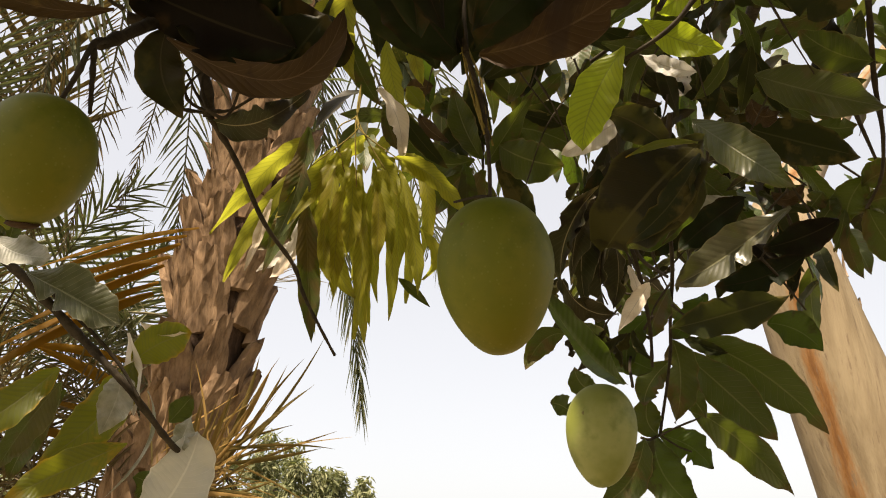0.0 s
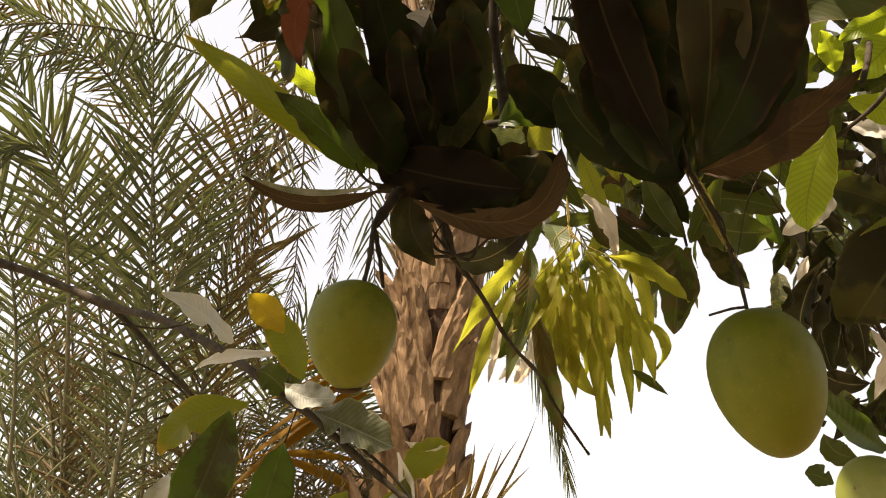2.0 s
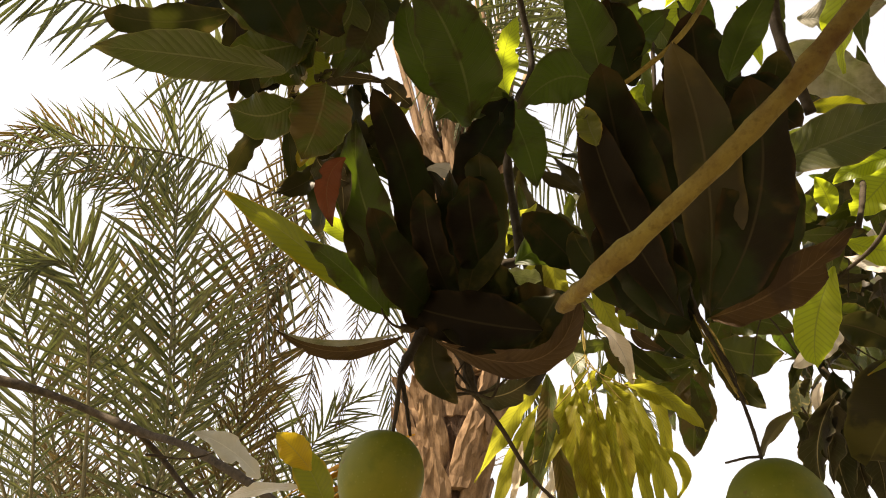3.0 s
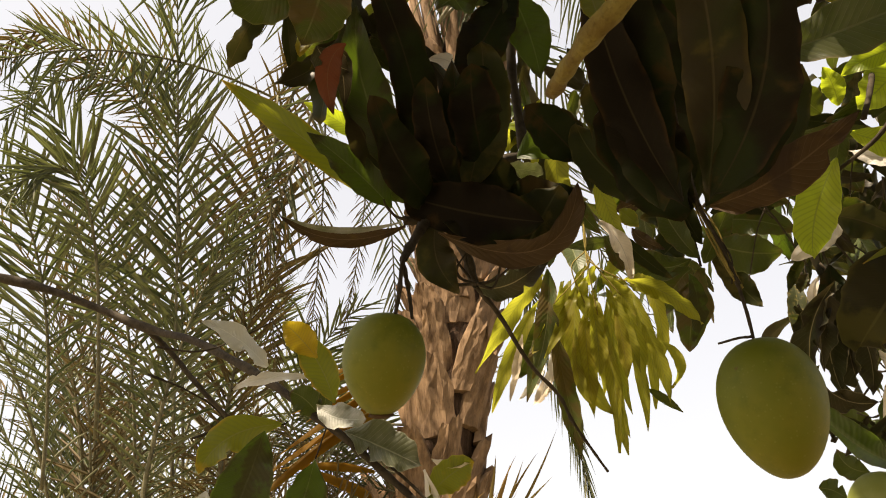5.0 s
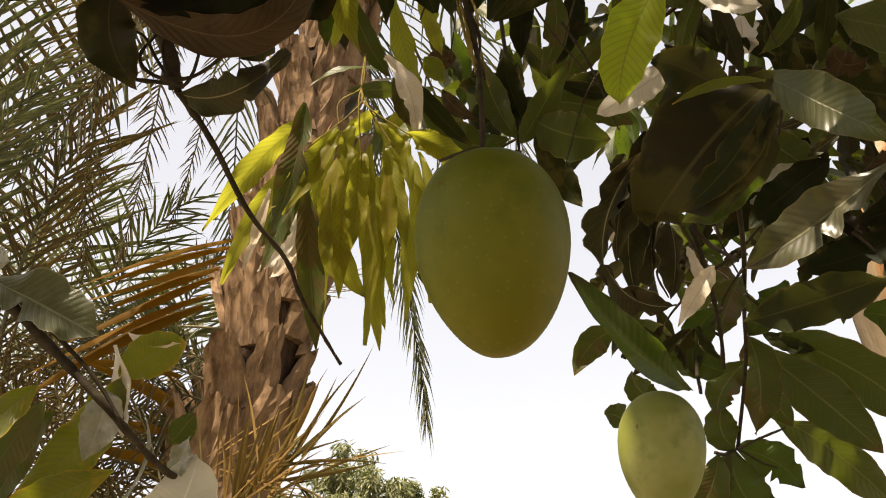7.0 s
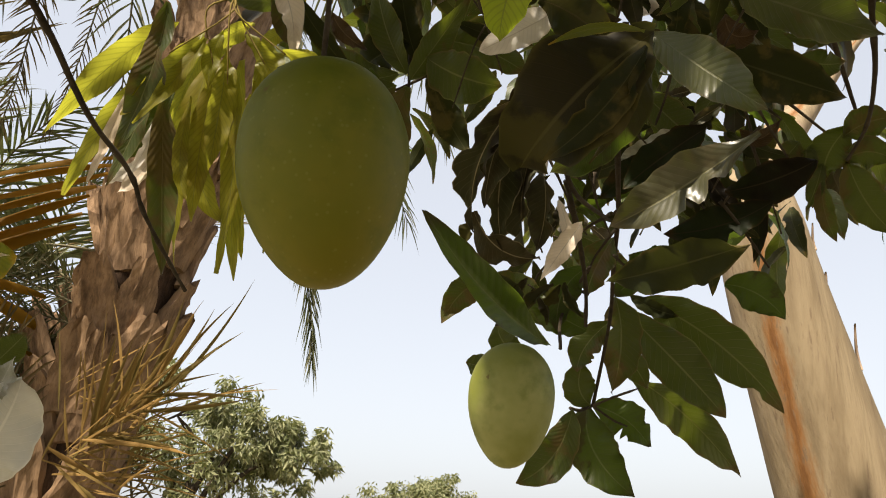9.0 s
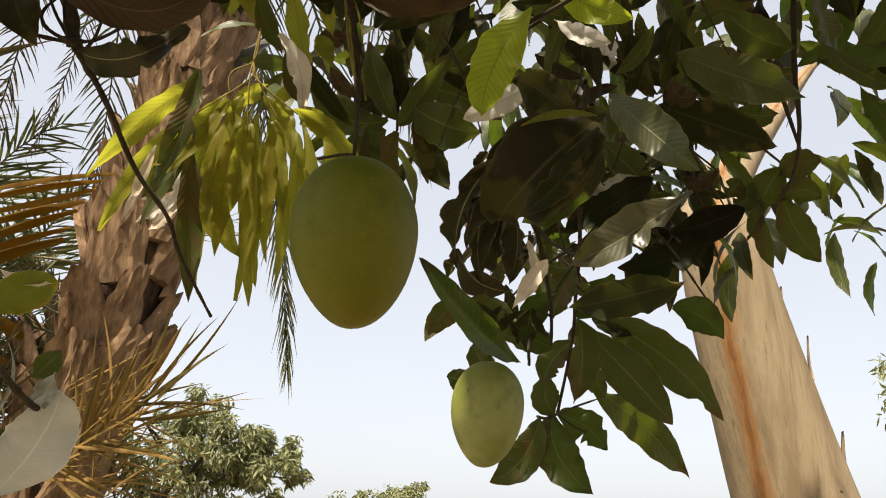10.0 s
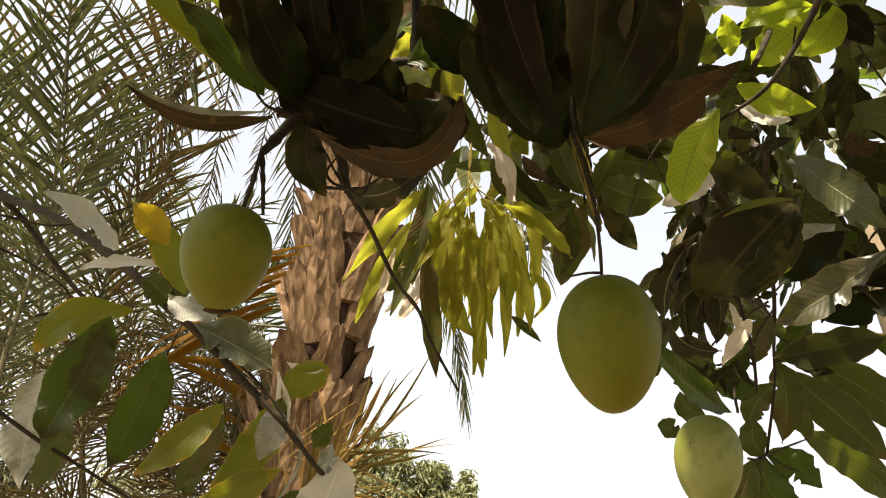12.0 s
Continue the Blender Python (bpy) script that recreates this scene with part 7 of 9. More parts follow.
leaf("pale", (0.230, 0.766, 1.866), (0.217, 0.779, 1.848), (0.196, 0.794, 1.818), 0.021, (-0.45, -0.87, -0.18))
leaf("pale", (0.210, 0.773, 1.890), (0.217, 0.776, 1.870), (0.223, 0.787, 1.847), 0.012, (-0.68, -0.61, -0.41))
leaf("shade", (0.485, 0.654, 2.223), (0.447, 0.669, 2.190), (0.397, 0.665, 2.203), 0.054, (-0.41, -0.69, -0.59))
leaf("shade", (0.540, 0.680, 2.234), (0.570, 0.690, 2.209), (0.593, 0.706, 2.170), 0.043, (-0.49, -0.66, -0.57))
leaf("brown", (0.558, 0.712, 2.234), (0.580, 0.707, 2.246), (0.603, 0.703, 2.253), 0.022, (-0.48, -0.66, -0.58))
leaf("matte", (0.351, 0.663, 1.906), (0.298, 0.704, 1.873), (0.246, 0.734, 1.849), 0.044, (-0.52, -0.84, -0.12), fold=0.5)
leaf("old", (0.424, 0.794, 1.912), (0.382, 0.819, 1.895), (0.332, 0.844, 1.893), 0.037, (-0.44, -0.88, -0.19))
leaf("old", (0.469, 0.785, 1.955), (0.434, 0.809, 1.943), (0.395, 0.832, 1.939), 0.042, (-0.37, -0.75, -0.54))
leaf("old", (0.357, 0.770, 1.976), (0.319, 0.806, 1.957), (0.286, 0.822, 1.930), 0.042, (-0.44, -0.85, -0.29))
leaf("shade", (0.278, 0.859, 1.844), (0.322, 0.790, 1.838), (0.358, 0.717, 1.832), 0.049, (-0.45, -0.65, -0.61))
leaf("green", (0.373, 0.982, 1.938), (0.354, 0.999, 1.910), (0.328, 1.018, 1.883), 0.046, (-0.56, -0.83, -0.08))
leaf("green", (0.477, 1.039, 1.914), (0.514, 1.030, 1.900), (0.542, 1.023, 1.866), 0.052, (-0.35, -0.93, -0.15))
leaf("mature", (0.397, 1.127, 1.919), (0.488, 1.103, 1.853), (0.562, 1.096, 1.764), 0.066, (-0.49, -0.80, -0.36), nibble=0.06)
leaf("mature", (0.358, 1.093, 1.892), (0.427, 1.090, 1.819), (0.479, 1.081, 1.752), 0.066, (-0.23, -0.97, -0.12), nibble=0.05)
leaf("mature", (0.383, 1.159, 1.819), (0.496, 1.251, 1.779), (0.610, 1.360, 1.712), 0.061, (0.18, -0.61, -0.78), nibble=0.08)
leaf("green", (0.307, 1.088, 1.763), (0.313, 1.092, 1.706), (0.360, 1.087, 1.653), 0.063, (-0.42, -0.88, -0.20), round_tip=0)
leaf("green", (0.316, 1.106, 1.765), (0.355, 1.093, 1.746), (0.384, 1.093, 1.714), 0.049, (-0.16, -0.99, 0.04), nibble=0.12)
leaf("green", (0.217, 0.873, 1.779), (0.143, 0.736, 1.782), (0.086, 0.607, 1.796), 0.030, (0.74, -0.40, -0.54), fold=0.75)
leaf("mature", (0.174, 1.011, 1.889), (0.142, 1.020, 1.880), (0.117, 1.033, 1.842), 0.036, (-0.01, -0.91, -0.42))
leaf("mature", (0.238, 1.013, 1.840), (0.208, 1.005, 1.879), (0.174, 1.008, 1.897), 0.040, (-0.08, -0.98, -0.18))
leaf("mature", (0.215, 1.007, 1.803), (0.191, 1.007, 1.814), (0.182, 1.004, 1.838), 0.035, (-0.30, -0.88, -0.36))
leaf("mature", (0.177, 1.011, 1.773), (0.162, 1.009, 1.785), (0.147, 1.012, 1.789), 0.030, (-0.08, -0.99, -0.07))
leaf("mature", (0.274, 1.026, 1.745), (0.253, 1.043, 1.692), (0.211, 1.053, 1.661), 0.048, (-0.10, -0.97, -0.24))
leaf("mature", (0.308, 1.078, 1.759), (0.293, 1.074, 1.782), (0.300, 1.068, 1.814), 0.045, (-0.09, -0.98, -0.19))
leaf("mature", (0.339, 1.054, 1.895), (0.346, 1.062, 1.837), (0.337, 1.086, 1.777), 0.054, (0.04, -0.96, -0.26))
leaf("green", (0.281, 0.974, 1.825), (0.249, 0.975, 1.841), (0.215, 0.979, 1.862), 0.045, (-0.16, -0.98, -0.13))
leaf("green", (0.277, 0.943, 1.890), (0.250, 0.954, 1.862), (0.247, 0.973, 1.821), 0.037, (0.08, -0.90, -0.43))
leaf("mature", (0.314, 0.958, 1.937), (0.294, 0.973, 1.901), (0.287, 0.990, 1.874), 0.042, (-0.56, -0.81, -0.16))
leaf("mature", (0.326, 1.038, 1.856), (0.298, 1.054, 1.827), (0.289, 1.064, 1.797), 0.041, (-0.41, -0.90, -0.15))
leaf("mature", (0.348, 1.113, 1.834), (0.370, 1.108, 1.824), (0.391, 1.109, 1.790), 0.040, (-0.42, -0.84, -0.34))
leaf("mature", (0.715, 1.087, 2.193), (0.697, 1.123, 2.163), (0.695, 1.138, 2.127), 0.063, (-0.58, -0.72, -0.38))
leaf("mature", (0.692, 1.140, 2.128), (0.696, 1.154, 2.082), (0.716, 1.168, 2.039), 0.030, (-0.33, -0.87, -0.37))
leaf("shade", (0.230, 0.568, 1.909), (0.200, 0.578, 1.863), (0.164, 0.601, 1.835), 0.025, (-0.26, -0.73, -0.63))
leaf("yellowing", (0.228, 0.564, 1.918), (0.194, 0.559, 1.914), (0.163, 0.568, 1.905), 0.007, (-0.23, -0.64, -0.74))
leaf("olive", (0.227, 0.571, 1.903), (0.216, 0.577, 1.865), (0.196, 0.602, 1.835), 0.013, (-0.02, -0.85, -0.52))
leaf("mature", (0.063, 0.937, 2.123), (0.090, 0.920, 2.161), (0.132, 0.893, 2.220), 0.037, (0.14, -0.71, -0.69))
leaf("mature", (0.058, 0.950, 2.141), (0.031, 0.928, 2.185), (0.015, 0.903, 2.237), 0.039, (-0.16, -0.70, -0.70))
leaf("shade", (0.070, 0.960, 2.169), (0.053, 0.939, 2.212), (0.045, 0.918, 2.256), 0.035, (-0.00, -0.65, -0.76))
leaf("mature", (0.079, 0.974, 2.187), (0.033, 0.954, 2.225), (-0.002, 0.943, 2.245), 0.030, (0.01, -0.65, -0.76))
leaf("old", (0.084, 0.822, 2.298), (0.070, 0.845, 2.248), (0.067, 0.867, 2.200), 0.030, (-0.02, -0.60, -0.80))
leaf("mature", (0.107, 0.813, 2.270), (0.110, 0.839, 2.216), (0.090, 0.858, 2.175), 0.029, (-0.05, -0.61, -0.79))
leaf("old", (0.142, 0.842, 2.307), (0.132, 0.865, 2.256), (0.113, 0.888, 2.207), 0.032, (-0.07, -0.60, -0.80))
leaf("mature", (0.186, 0.939, 2.292), (0.161, 0.949, 2.268), (0.132, 0.959, 2.244), 0.029, (-0.09, -0.63, -0.77))
leaf("shade", (0.192, 0.973, 2.220), (0.158, 0.969, 2.225), (0.113, 0.962, 2.238), 0.023, (-0.09, -0.66, -0.75))
leaf("shade", (-0.065, 0.786, 2.128), (-0.031, 0.808, 2.084), (0.006, 0.826, 2.050), 0.021, (0.09, -0.71, -0.70))
leaf("sheen", (-0.051, 0.795, 2.110), (-0.091, 0.793, 2.110), (-0.133, 0.792, 2.110), 0.021, (0.15, -0.68, -0.72))
leaf("brown", (-0.014, 0.861, 2.207), (-0.036, 0.862, 2.204), (-0.057, 0.863, 2.200), 0.027, (0.08, -0.67, -0.74))
leaf("brown", (-0.034, 0.894, 2.183), (-0.020, 0.904, 2.163), (0.009, 0.913, 2.146), 0.022, (0.07, -0.71, -0.70))
leaf("mature", (-0.122, 0.730, 2.195), (-0.104, 0.754, 2.147), (-0.079, 0.772, 2.110), 0.027, (0.15, -0.60, -0.79))
leaf("young", (-0.131, 0.734, 2.232), (-0.139, 0.755, 2.188), (-0.146, 0.771, 2.154), 0.022, (0.13, -0.41, -0.90))
leaf("young", (-0.046, 0.772, 2.252), (-0.039, 0.792, 2.211), (-0.027, 0.812, 2.170), 0.025, (0.06, -0.42, -0.90))
leaf("mature", (0.718, 1.112, 2.149), (0.739, 1.119, 2.087), (0.777, 1.126, 2.041), 0.054, (-0.49, -0.78, -0.38))
leaf("mature", (0.709, 1.100, 2.179), (0.733, 1.076, 2.192), (0.763, 1.055, 2.191), 0.054, (-0.40, -0.65, -0.65))
leaf("mature", (0.658, 1.127, 2.185), (0.649, 1.138, 2.174), (0.638, 1.153, 2.161), 0.036, (-0.38, -0.78, -0.51))
leaf("mature", (0.689, 1.128, 2.151), (0.684, 1.145, 2.120), (0.676, 1.169, 2.089), 0.027, (-0.21, -0.84, -0.50))
leaf("mature", (0.716, 1.113, 2.149), (0.739, 1.091, 2.153), (0.769, 1.083, 2.136), 0.054, (-0.46, -0.53, -0.71))
leaf("mature", (0.677, 1.124, 2.172), (0.667, 1.144, 2.153), (0.653, 1.157, 2.139), 0.040, (-0.59, -0.75, -0.31))
leaf("sheen", (0.410, 0.792, 2.172), (0.491, 0.799, 2.149), (0.584, 0.805, 2.130), 0.059, (-0.51, -0.82, -0.27), nibble=0.0)
leaf("shade", (0.430, 0.910, 2.173), (0.516, 0.917, 2.151), (0.605, 0.923, 2.129), 0.065, (-0.41, -0.74, -0.53))
leaf("mature", (0.565, 0.948, 2.203), (0.599, 0.950, 2.196), (0.631, 0.948, 2.200), 0.036, (-0.46, -0.71, -0.53))
leaf("mature", (0.562, 0.856, 2.164), (0.531, 0.859, 2.159), (0.499, 0.857, 2.165), 0.018, (-0.44, -0.71, -0.55))
leaf("sheen", (0.445, 0.945, 2.217), (0.503, 0.939, 2.231), (0.566, 0.948, 2.205), 0.042, (-0.46, -0.86, -0.21))
leaf("brown", (0.446, 0.885, 2.048), (0.469, 0.888, 2.039), (0.492, 0.879, 2.060), 0.020, (-0.41, -0.78, -0.47), fold=0.7)
leaf("mature", (0.549, 0.760, 2.169), (0.498, 0.755, 2.180), (0.453, 0.742, 2.206), 0.046, (-0.45, -0.68, -0.57))
leaf("brown", (0.406, 0.805, 2.143), (0.417, 0.814, 2.123), (0.443, 0.812, 2.127), 0.030, (-0.39, -0.75, -0.53), fold=0.6)
leaf("dusty_glare", (-0.258, 0.431, 1.961), (-0.303, 0.391, 1.938), (-0.328, 0.329, 1.921), 0.006, (0.42, -0.73, -0.54), fold=0.3)
leaf("mature", (0.346, 0.915, 2.110), (0.384, 0.921, 2.075), (0.418, 0.927, 2.045), 0.045, (-0.20, -0.90, -0.40))
leaf("dusty_glare", (0.399, 0.896, 2.048), (0.361, 0.916, 2.031), (0.317, 0.936, 2.030), 0.045, (-0.40, -0.90, -0.15))
leaf("old", (0.363, 0.924, 2.024), (0.332, 0.939, 2.011), (0.300, 0.962, 1.988), 0.041, (-0.16, -0.80, -0.57))
leaf("mature", (0.512, 1.011, 2.083), (0.528, 0.991, 2.099), (0.543, 0.976, 2.113), 0.031, (-0.28, -0.77, -0.58))
leaf("mature", (0.268, 0.904, 2.272), (0.299, 0.931, 2.241), (0.313, 0.947, 2.204), 0.047, (-0.35, -0.66, -0.66))
leaf("mature", (0.185, 0.682, 2.038), (0.209, 0.685, 2.032), (0.233, 0.690, 2.013), 0.027, (-0.11, -0.86, -0.49))
leaf("pale", (0.361, 0.921, 2.298), (0.365, 0.939, 2.276), (0.360, 0.959, 2.253), 0.058, (-0.73, -0.52, -0.43))
leaf("mature", (0.410, 0.945, 2.327), (0.431, 0.972, 2.282), (0.459, 0.994, 2.243), 0.039, (-0.58, -0.51, -0.64))
leaf("mature", (0.490, 0.962, 2.347), (0.486, 1.003, 2.310), (0.502, 1.023, 2.267), 0.035, (-0.00, -0.79, -0.61))
leaf("mature", (0.477, 1.038, 2.348), (0.524, 1.031, 2.325), (0.559, 1.041, 2.294), 0.040, (-0.48, -0.44, -0.76))
leaf("fresh", (0.208, 0.604, 2.517), (0.221, 0.635, 2.482), (0.227, 0.670, 2.448), 0.020, (-0.16, -0.69, -0.71))
leaf("mature", (0.274, 0.411, 2.273), (0.266, 0.446, 2.258), (0.262, 0.472, 2.227), 0.019, (-0.67, -0.52, -0.52))
leaf("green", (0.155, 0.594, 2.616), (0.171, 0.650, 2.582), (0.180, 0.705, 2.543), 0.039, (-0.34, -0.46, -0.82))
leaf("fresh", (0.265, 0.410, 2.310), (0.257, 0.466, 2.286), (0.253, 0.515, 2.246), 0.043, (-0.90, -0.30, -0.31))
leaf("mature", (0.307, 0.569, 2.342), (0.306, 0.610, 2.297), (0.289, 0.636, 2.243), 0.025, (-0.13, -0.83, -0.54))
leaf("mature", (0.267, 0.561, 2.515), (0.255, 0.595, 2.487), (0.256, 0.621, 2.445), 0.021, (-0.17, -0.76, -0.63))
leaf("mature", (0.096, 0.492, 2.331), (0.119, 0.536, 2.288), (0.132, 0.574, 2.237), 0.028, (-0.17, -0.71, -0.68))
leaf("green", (0.044, 0.423, 2.432), (0.040, 0.494, 2.417), (0.028, 0.557, 2.385), 0.043, (-0.54, -0.33, -0.77))
leaf("green", (0.288, 0.616, 2.404), (0.259, 0.656, 2.398), (0.225, 0.690, 2.383), 0.039, (0.17, -0.13, -0.98))
leaf("fresh", (0.159, 0.585, 2.552), (0.115, 0.632, 2.550), (0.065, 0.665, 2.533), 0.039, (-0.35, -0.58, -0.73))
leaf("shade", (0.123, 0.559, 2.506), (0.150, 0.606, 2.491), (0.188, 0.644, 2.477), 0.031, (-0.51, 0.09, -0.85))
leaf("fresh", (0.174, 0.478, 2.489), (0.132, 0.496, 2.474), (0.094, 0.518, 2.447), 0.029, (0.16, -0.55, -0.82))
leaf("shade", (0.128, 0.590, 2.529), (0.154, 0.612, 2.484), (0.191, 0.623, 2.448), 0.030, (-0.40, -0.69, -0.60))
leaf("mature", (0.142, 0.690, 2.538), (0.110, 0.732, 2.505), (0.101, 0.781, 2.461), 0.041, (-0.73, -0.60, -0.32))
leaf("mature", (0.050, 0.654, 2.579), (0.068, 0.711, 2.547), (0.062, 0.763, 2.505), 0.042, (0.57, -0.50, -0.65))
leaf("shade", (0.074, 0.617, 2.517), (0.110, 0.641, 2.460), (0.146, 0.672, 2.414), 0.035, (0.33, -0.91, -0.25))
leaf("shade", (0.073, 0.441, 2.381), (0.031, 0.442, 2.385), (-0.011, 0.442, 2.371), 0.022, (0.05, -0.83, -0.56))
leaf("mature", (0.126, 0.516, 2.591), (0.088, 0.540, 2.576), (0.043, 0.555, 2.562), 0.029, (-0.34, -0.91, -0.24))
leaf("mature", (0.055, 0.474, 2.401), (0.083, 0.522, 2.387), (0.096, 0.571, 2.362), 0.036, (0.58, -0.50, -0.65))
leaf("mature", (0.337, 0.771, 2.240), (0.294, 0.779, 2.247), (0.250, 0.786, 2.232), 0.033, (0.06, -0.14, -0.99))
leaf("mature", (0.318, 0.750, 2.295), (0.285, 0.776, 2.305), (0.253, 0.801, 2.293), 0.019, (-0.41, -0.56, -0.72))
leaf("mature", (0.355, 0.742, 2.338), (0.325, 0.782, 2.334), (0.301, 0.830, 2.321), 0.026, (-0.07, -0.24, -0.97))
leaf("mature", (0.327, 0.756, 2.253), (0.332, 0.806, 2.237), (0.343, 0.845, 2.209), 0.023, (-0.20, -0.41, -0.89))
leaf("mature", (0.330, 0.770, 2.227), (0.292, 0.789, 2.239), (0.250, 0.804, 2.246), 0.040, (-0.34, -0.92, 0.19))
leaf("mature", (0.359, 0.662, 2.308), (0.393, 0.691, 2.290), (0.418, 0.728, 2.268), 0.023, (-0.18, -0.38, -0.91))
leaf("mature", (0.415, 0.810, 2.303), (0.444, 0.842, 2.278), (0.464, 0.888, 2.254), 0.019, (-0.08, -0.50, -0.86))
leaf("mature", (0.378, 0.745, 2.295), (0.416, 0.746, 2.269), (0.455, 0.753, 2.247), 0.026, (-0.51, -0.13, -0.85))
leaf("mature", (0.217, 0.804, 2.237), (0.260, 0.800, 2.223), (0.300, 0.788, 2.210), 0.027, (-0.36, -0.47, -0.81))
leaf("shade", (0.357, 0.730, 2.243), (0.332, 0.755, 2.248), (0.309, 0.785, 2.246), 0.021, (-0.72, -0.60, -0.33))
leaf("mature", (0.290, 0.768, 2.289), (0.256, 0.783, 2.279), (0.225, 0.802, 2.262), 0.020, (-0.26, -0.85, -0.45))
leaf("shade", (0.408, 0.780, 2.210), (0.411, 0.818, 2.184), (0.417, 0.865, 2.164), 0.024, (-0.24, -0.44, -0.86))
leaf("mature", (0.401, 0.750, 2.338), (0.433, 0.765, 2.311), (0.472, 0.769, 2.294), 0.020, (-0.17, -0.77, -0.61))
leaf("mature", (0.424, 0.763, 2.392), (0.407, 0.800, 2.379), (0.397, 0.836, 2.353), 0.029, (0.09, -0.44, -0.89))
leaf("green", (0.338, 0.729, 2.339), (0.376, 0.730, 2.337), (0.416, 0.745, 2.332), 0.019, (0.05, -0.60, -0.80))
leaf("mature", (0.279, 0.776, 2.226), (0.261, 0.822, 2.204), (0.255, 0.854, 2.162), 0.028, (0.26, -0.57, -0.78))
leaf("mature", (0.389, 0.806, 2.225), (0.377, 0.838, 2.201), (0.349, 0.859, 2.180), 0.022, (-0.16, -0.71, -0.69))
leaf("green", (0.606, 0.654, 2.114), (0.638, 0.639, 2.095), (0.667, 0.635, 2.066), 0.021, (-0.59, -0.66, -0.47))
leaf("green", (0.652, 0.686, 2.159), (0.671, 0.719, 2.140), (0.691, 0.754, 2.121), 0.021, (0.14, -0.53, -0.83))
leaf("green", (0.587, 0.680, 2.190), (0.590, 0.729, 2.177), (0.584, 0.772, 2.155), 0.030, (-0.65, -0.29, -0.71))
leaf("mature", (0.637, 0.730, 2.136), (0.674, 0.701, 2.128), (0.713, 0.688, 2.104), 0.030, (-0.51, -0.35, -0.78))
leaf("mature", (0.500, 0.689, 2.202), (0.455, 0.705, 2.196), (0.416, 0.731, 2.191), 0.042, (0.04, -0.16, -0.99))
leaf("green", (0.599, 0.632, 2.170), (0.562, 0.655, 2.194), (0.522, 0.681, 2.206), 0.029, (-0.55, -0.28, -0.79))
leaf("old", (0.711, 0.778, 2.172), (0.741, 0.777, 2.131), (0.765, 0.762, 2.090), 0.033, (-0.84, -0.13, -0.53))
leaf("green", (0.682, 0.811, 2.221), (0.641, 0.824, 2.223), (0.604, 0.841, 2.206), 0.028, (-0.34, -0.94, -0.08))
leaf("mature", (0.542, 0.698, 2.127), (0.582, 0.698, 2.091), (0.631, 0.697, 2.074), 0.022, (-0.45, -0.49, -0.75))
leaf("sheen", (0.525, 0.667, 2.181), (0.549, 0.696, 2.154), (0.580, 0.732, 2.130), 0.038, (0.39, -0.75, -0.53))
leaf("mature", (0.640, 0.678, 2.219), (0.647, 0.729, 2.190), (0.635, 0.786, 2.175), 0.029, (-0.63, -0.32, -0.71))
leaf("green", (0.577, 0.698, 2.074), (0.620, 0.721, 2.043), (0.657, 0.736, 2.006), 0.028, (-0.54, -0.28, -0.79))
leaf("old", (0.619, 0.694, 2.247), (0.619, 0.746, 2.226), (0.616, 0.798, 2.197), 0.030, (-0.12, -0.43, -0.90))
leaf("green", (0.620, 0.648, 2.102), (0.599, 0.700, 2.113), (0.561, 0.740, 2.137), 0.039, (-0.83, -0.56, 0.07))
leaf("sheen", (0.619, 0.728, 2.102), (0.661, 0.713, 2.099), (0.711, 0.719, 2.085), 0.029, (-0.18, -0.82, -0.55))
leaf("mature", (0.594, 0.863, 2.356), (0.545, 0.891, 2.342), (0.502, 0.922, 2.316), 0.030, (-0.42, -0.85, -0.30))
leaf("green", (0.606, 0.790, 2.288), (0.628, 0.803, 2.244), (0.659, 0.800, 2.205), 0.036, (-0.84, 0.08, -0.53))
leaf("old", (0.742, 0.871, 2.247), (0.779, 0.871, 2.233), (0.817, 0.865, 2.230), 0.020, (-0.23, -0.47, -0.85))
leaf("old", (0.558, 0.824, 2.318), (0.562, 0.874, 2.284), (0.561, 0.922, 2.245), 0.049, (0.30, -0.57, -0.76))
leaf("mature", (0.230, 1.057, 2.353), (0.255, 1.095, 2.327), (0.288, 1.138, 2.304), 0.028, (0.27, -0.63, -0.73))
leaf("olive", (0.283, 0.991, 2.297), (0.323, 1.002, 2.260), (0.358, 0.996, 2.216), 0.038, (0.19, -0.97, 0.12))
leaf("olive", (0.268, 0.892, 2.285), (0.315, 0.910, 2.258), (0.357, 0.930, 2.227), 0.032, (0.07, -0.88, -0.46))
leaf("olive", (0.270, 0.938, 2.220), (0.269, 0.975, 2.176), (0.290, 0.997, 2.125), 0.033, (-0.73, -0.50, -0.47))
leaf("shade", (0.218, 0.902, 2.327), (0.265, 0.890, 2.308), (0.312, 0.885, 2.296), 0.028, (-0.33, -0.73, -0.60))
leaf("olive", (0.375, 0.877, 2.302), (0.345, 0.891, 2.315), (0.316, 0.913, 2.327), 0.019, (-0.53, -0.84, -0.04))
leaf("shade", (0.379, 1.001, 2.328), (0.327, 1.008, 2.327), (0.274, 1.009, 2.317), 0.041, (-0.10, -0.97, 0.24))
leaf("shade", (0.209, 0.995, 2.380), (0.172, 1.007, 2.370), (0.137, 1.017, 2.351), 0.025, (-0.24, -0.96, -0.12))
leaf("olive", (0.349, 0.929, 2.267), (0.402, 0.945, 2.250), (0.449, 0.954, 2.222), 0.026, (-0.11, -0.75, -0.65))
leaf("shade", (0.244, 0.999, 2.368), (0.226, 1.018, 2.341), (0.208, 1.046, 2.320), 0.032, (0.51, -0.40, -0.76))
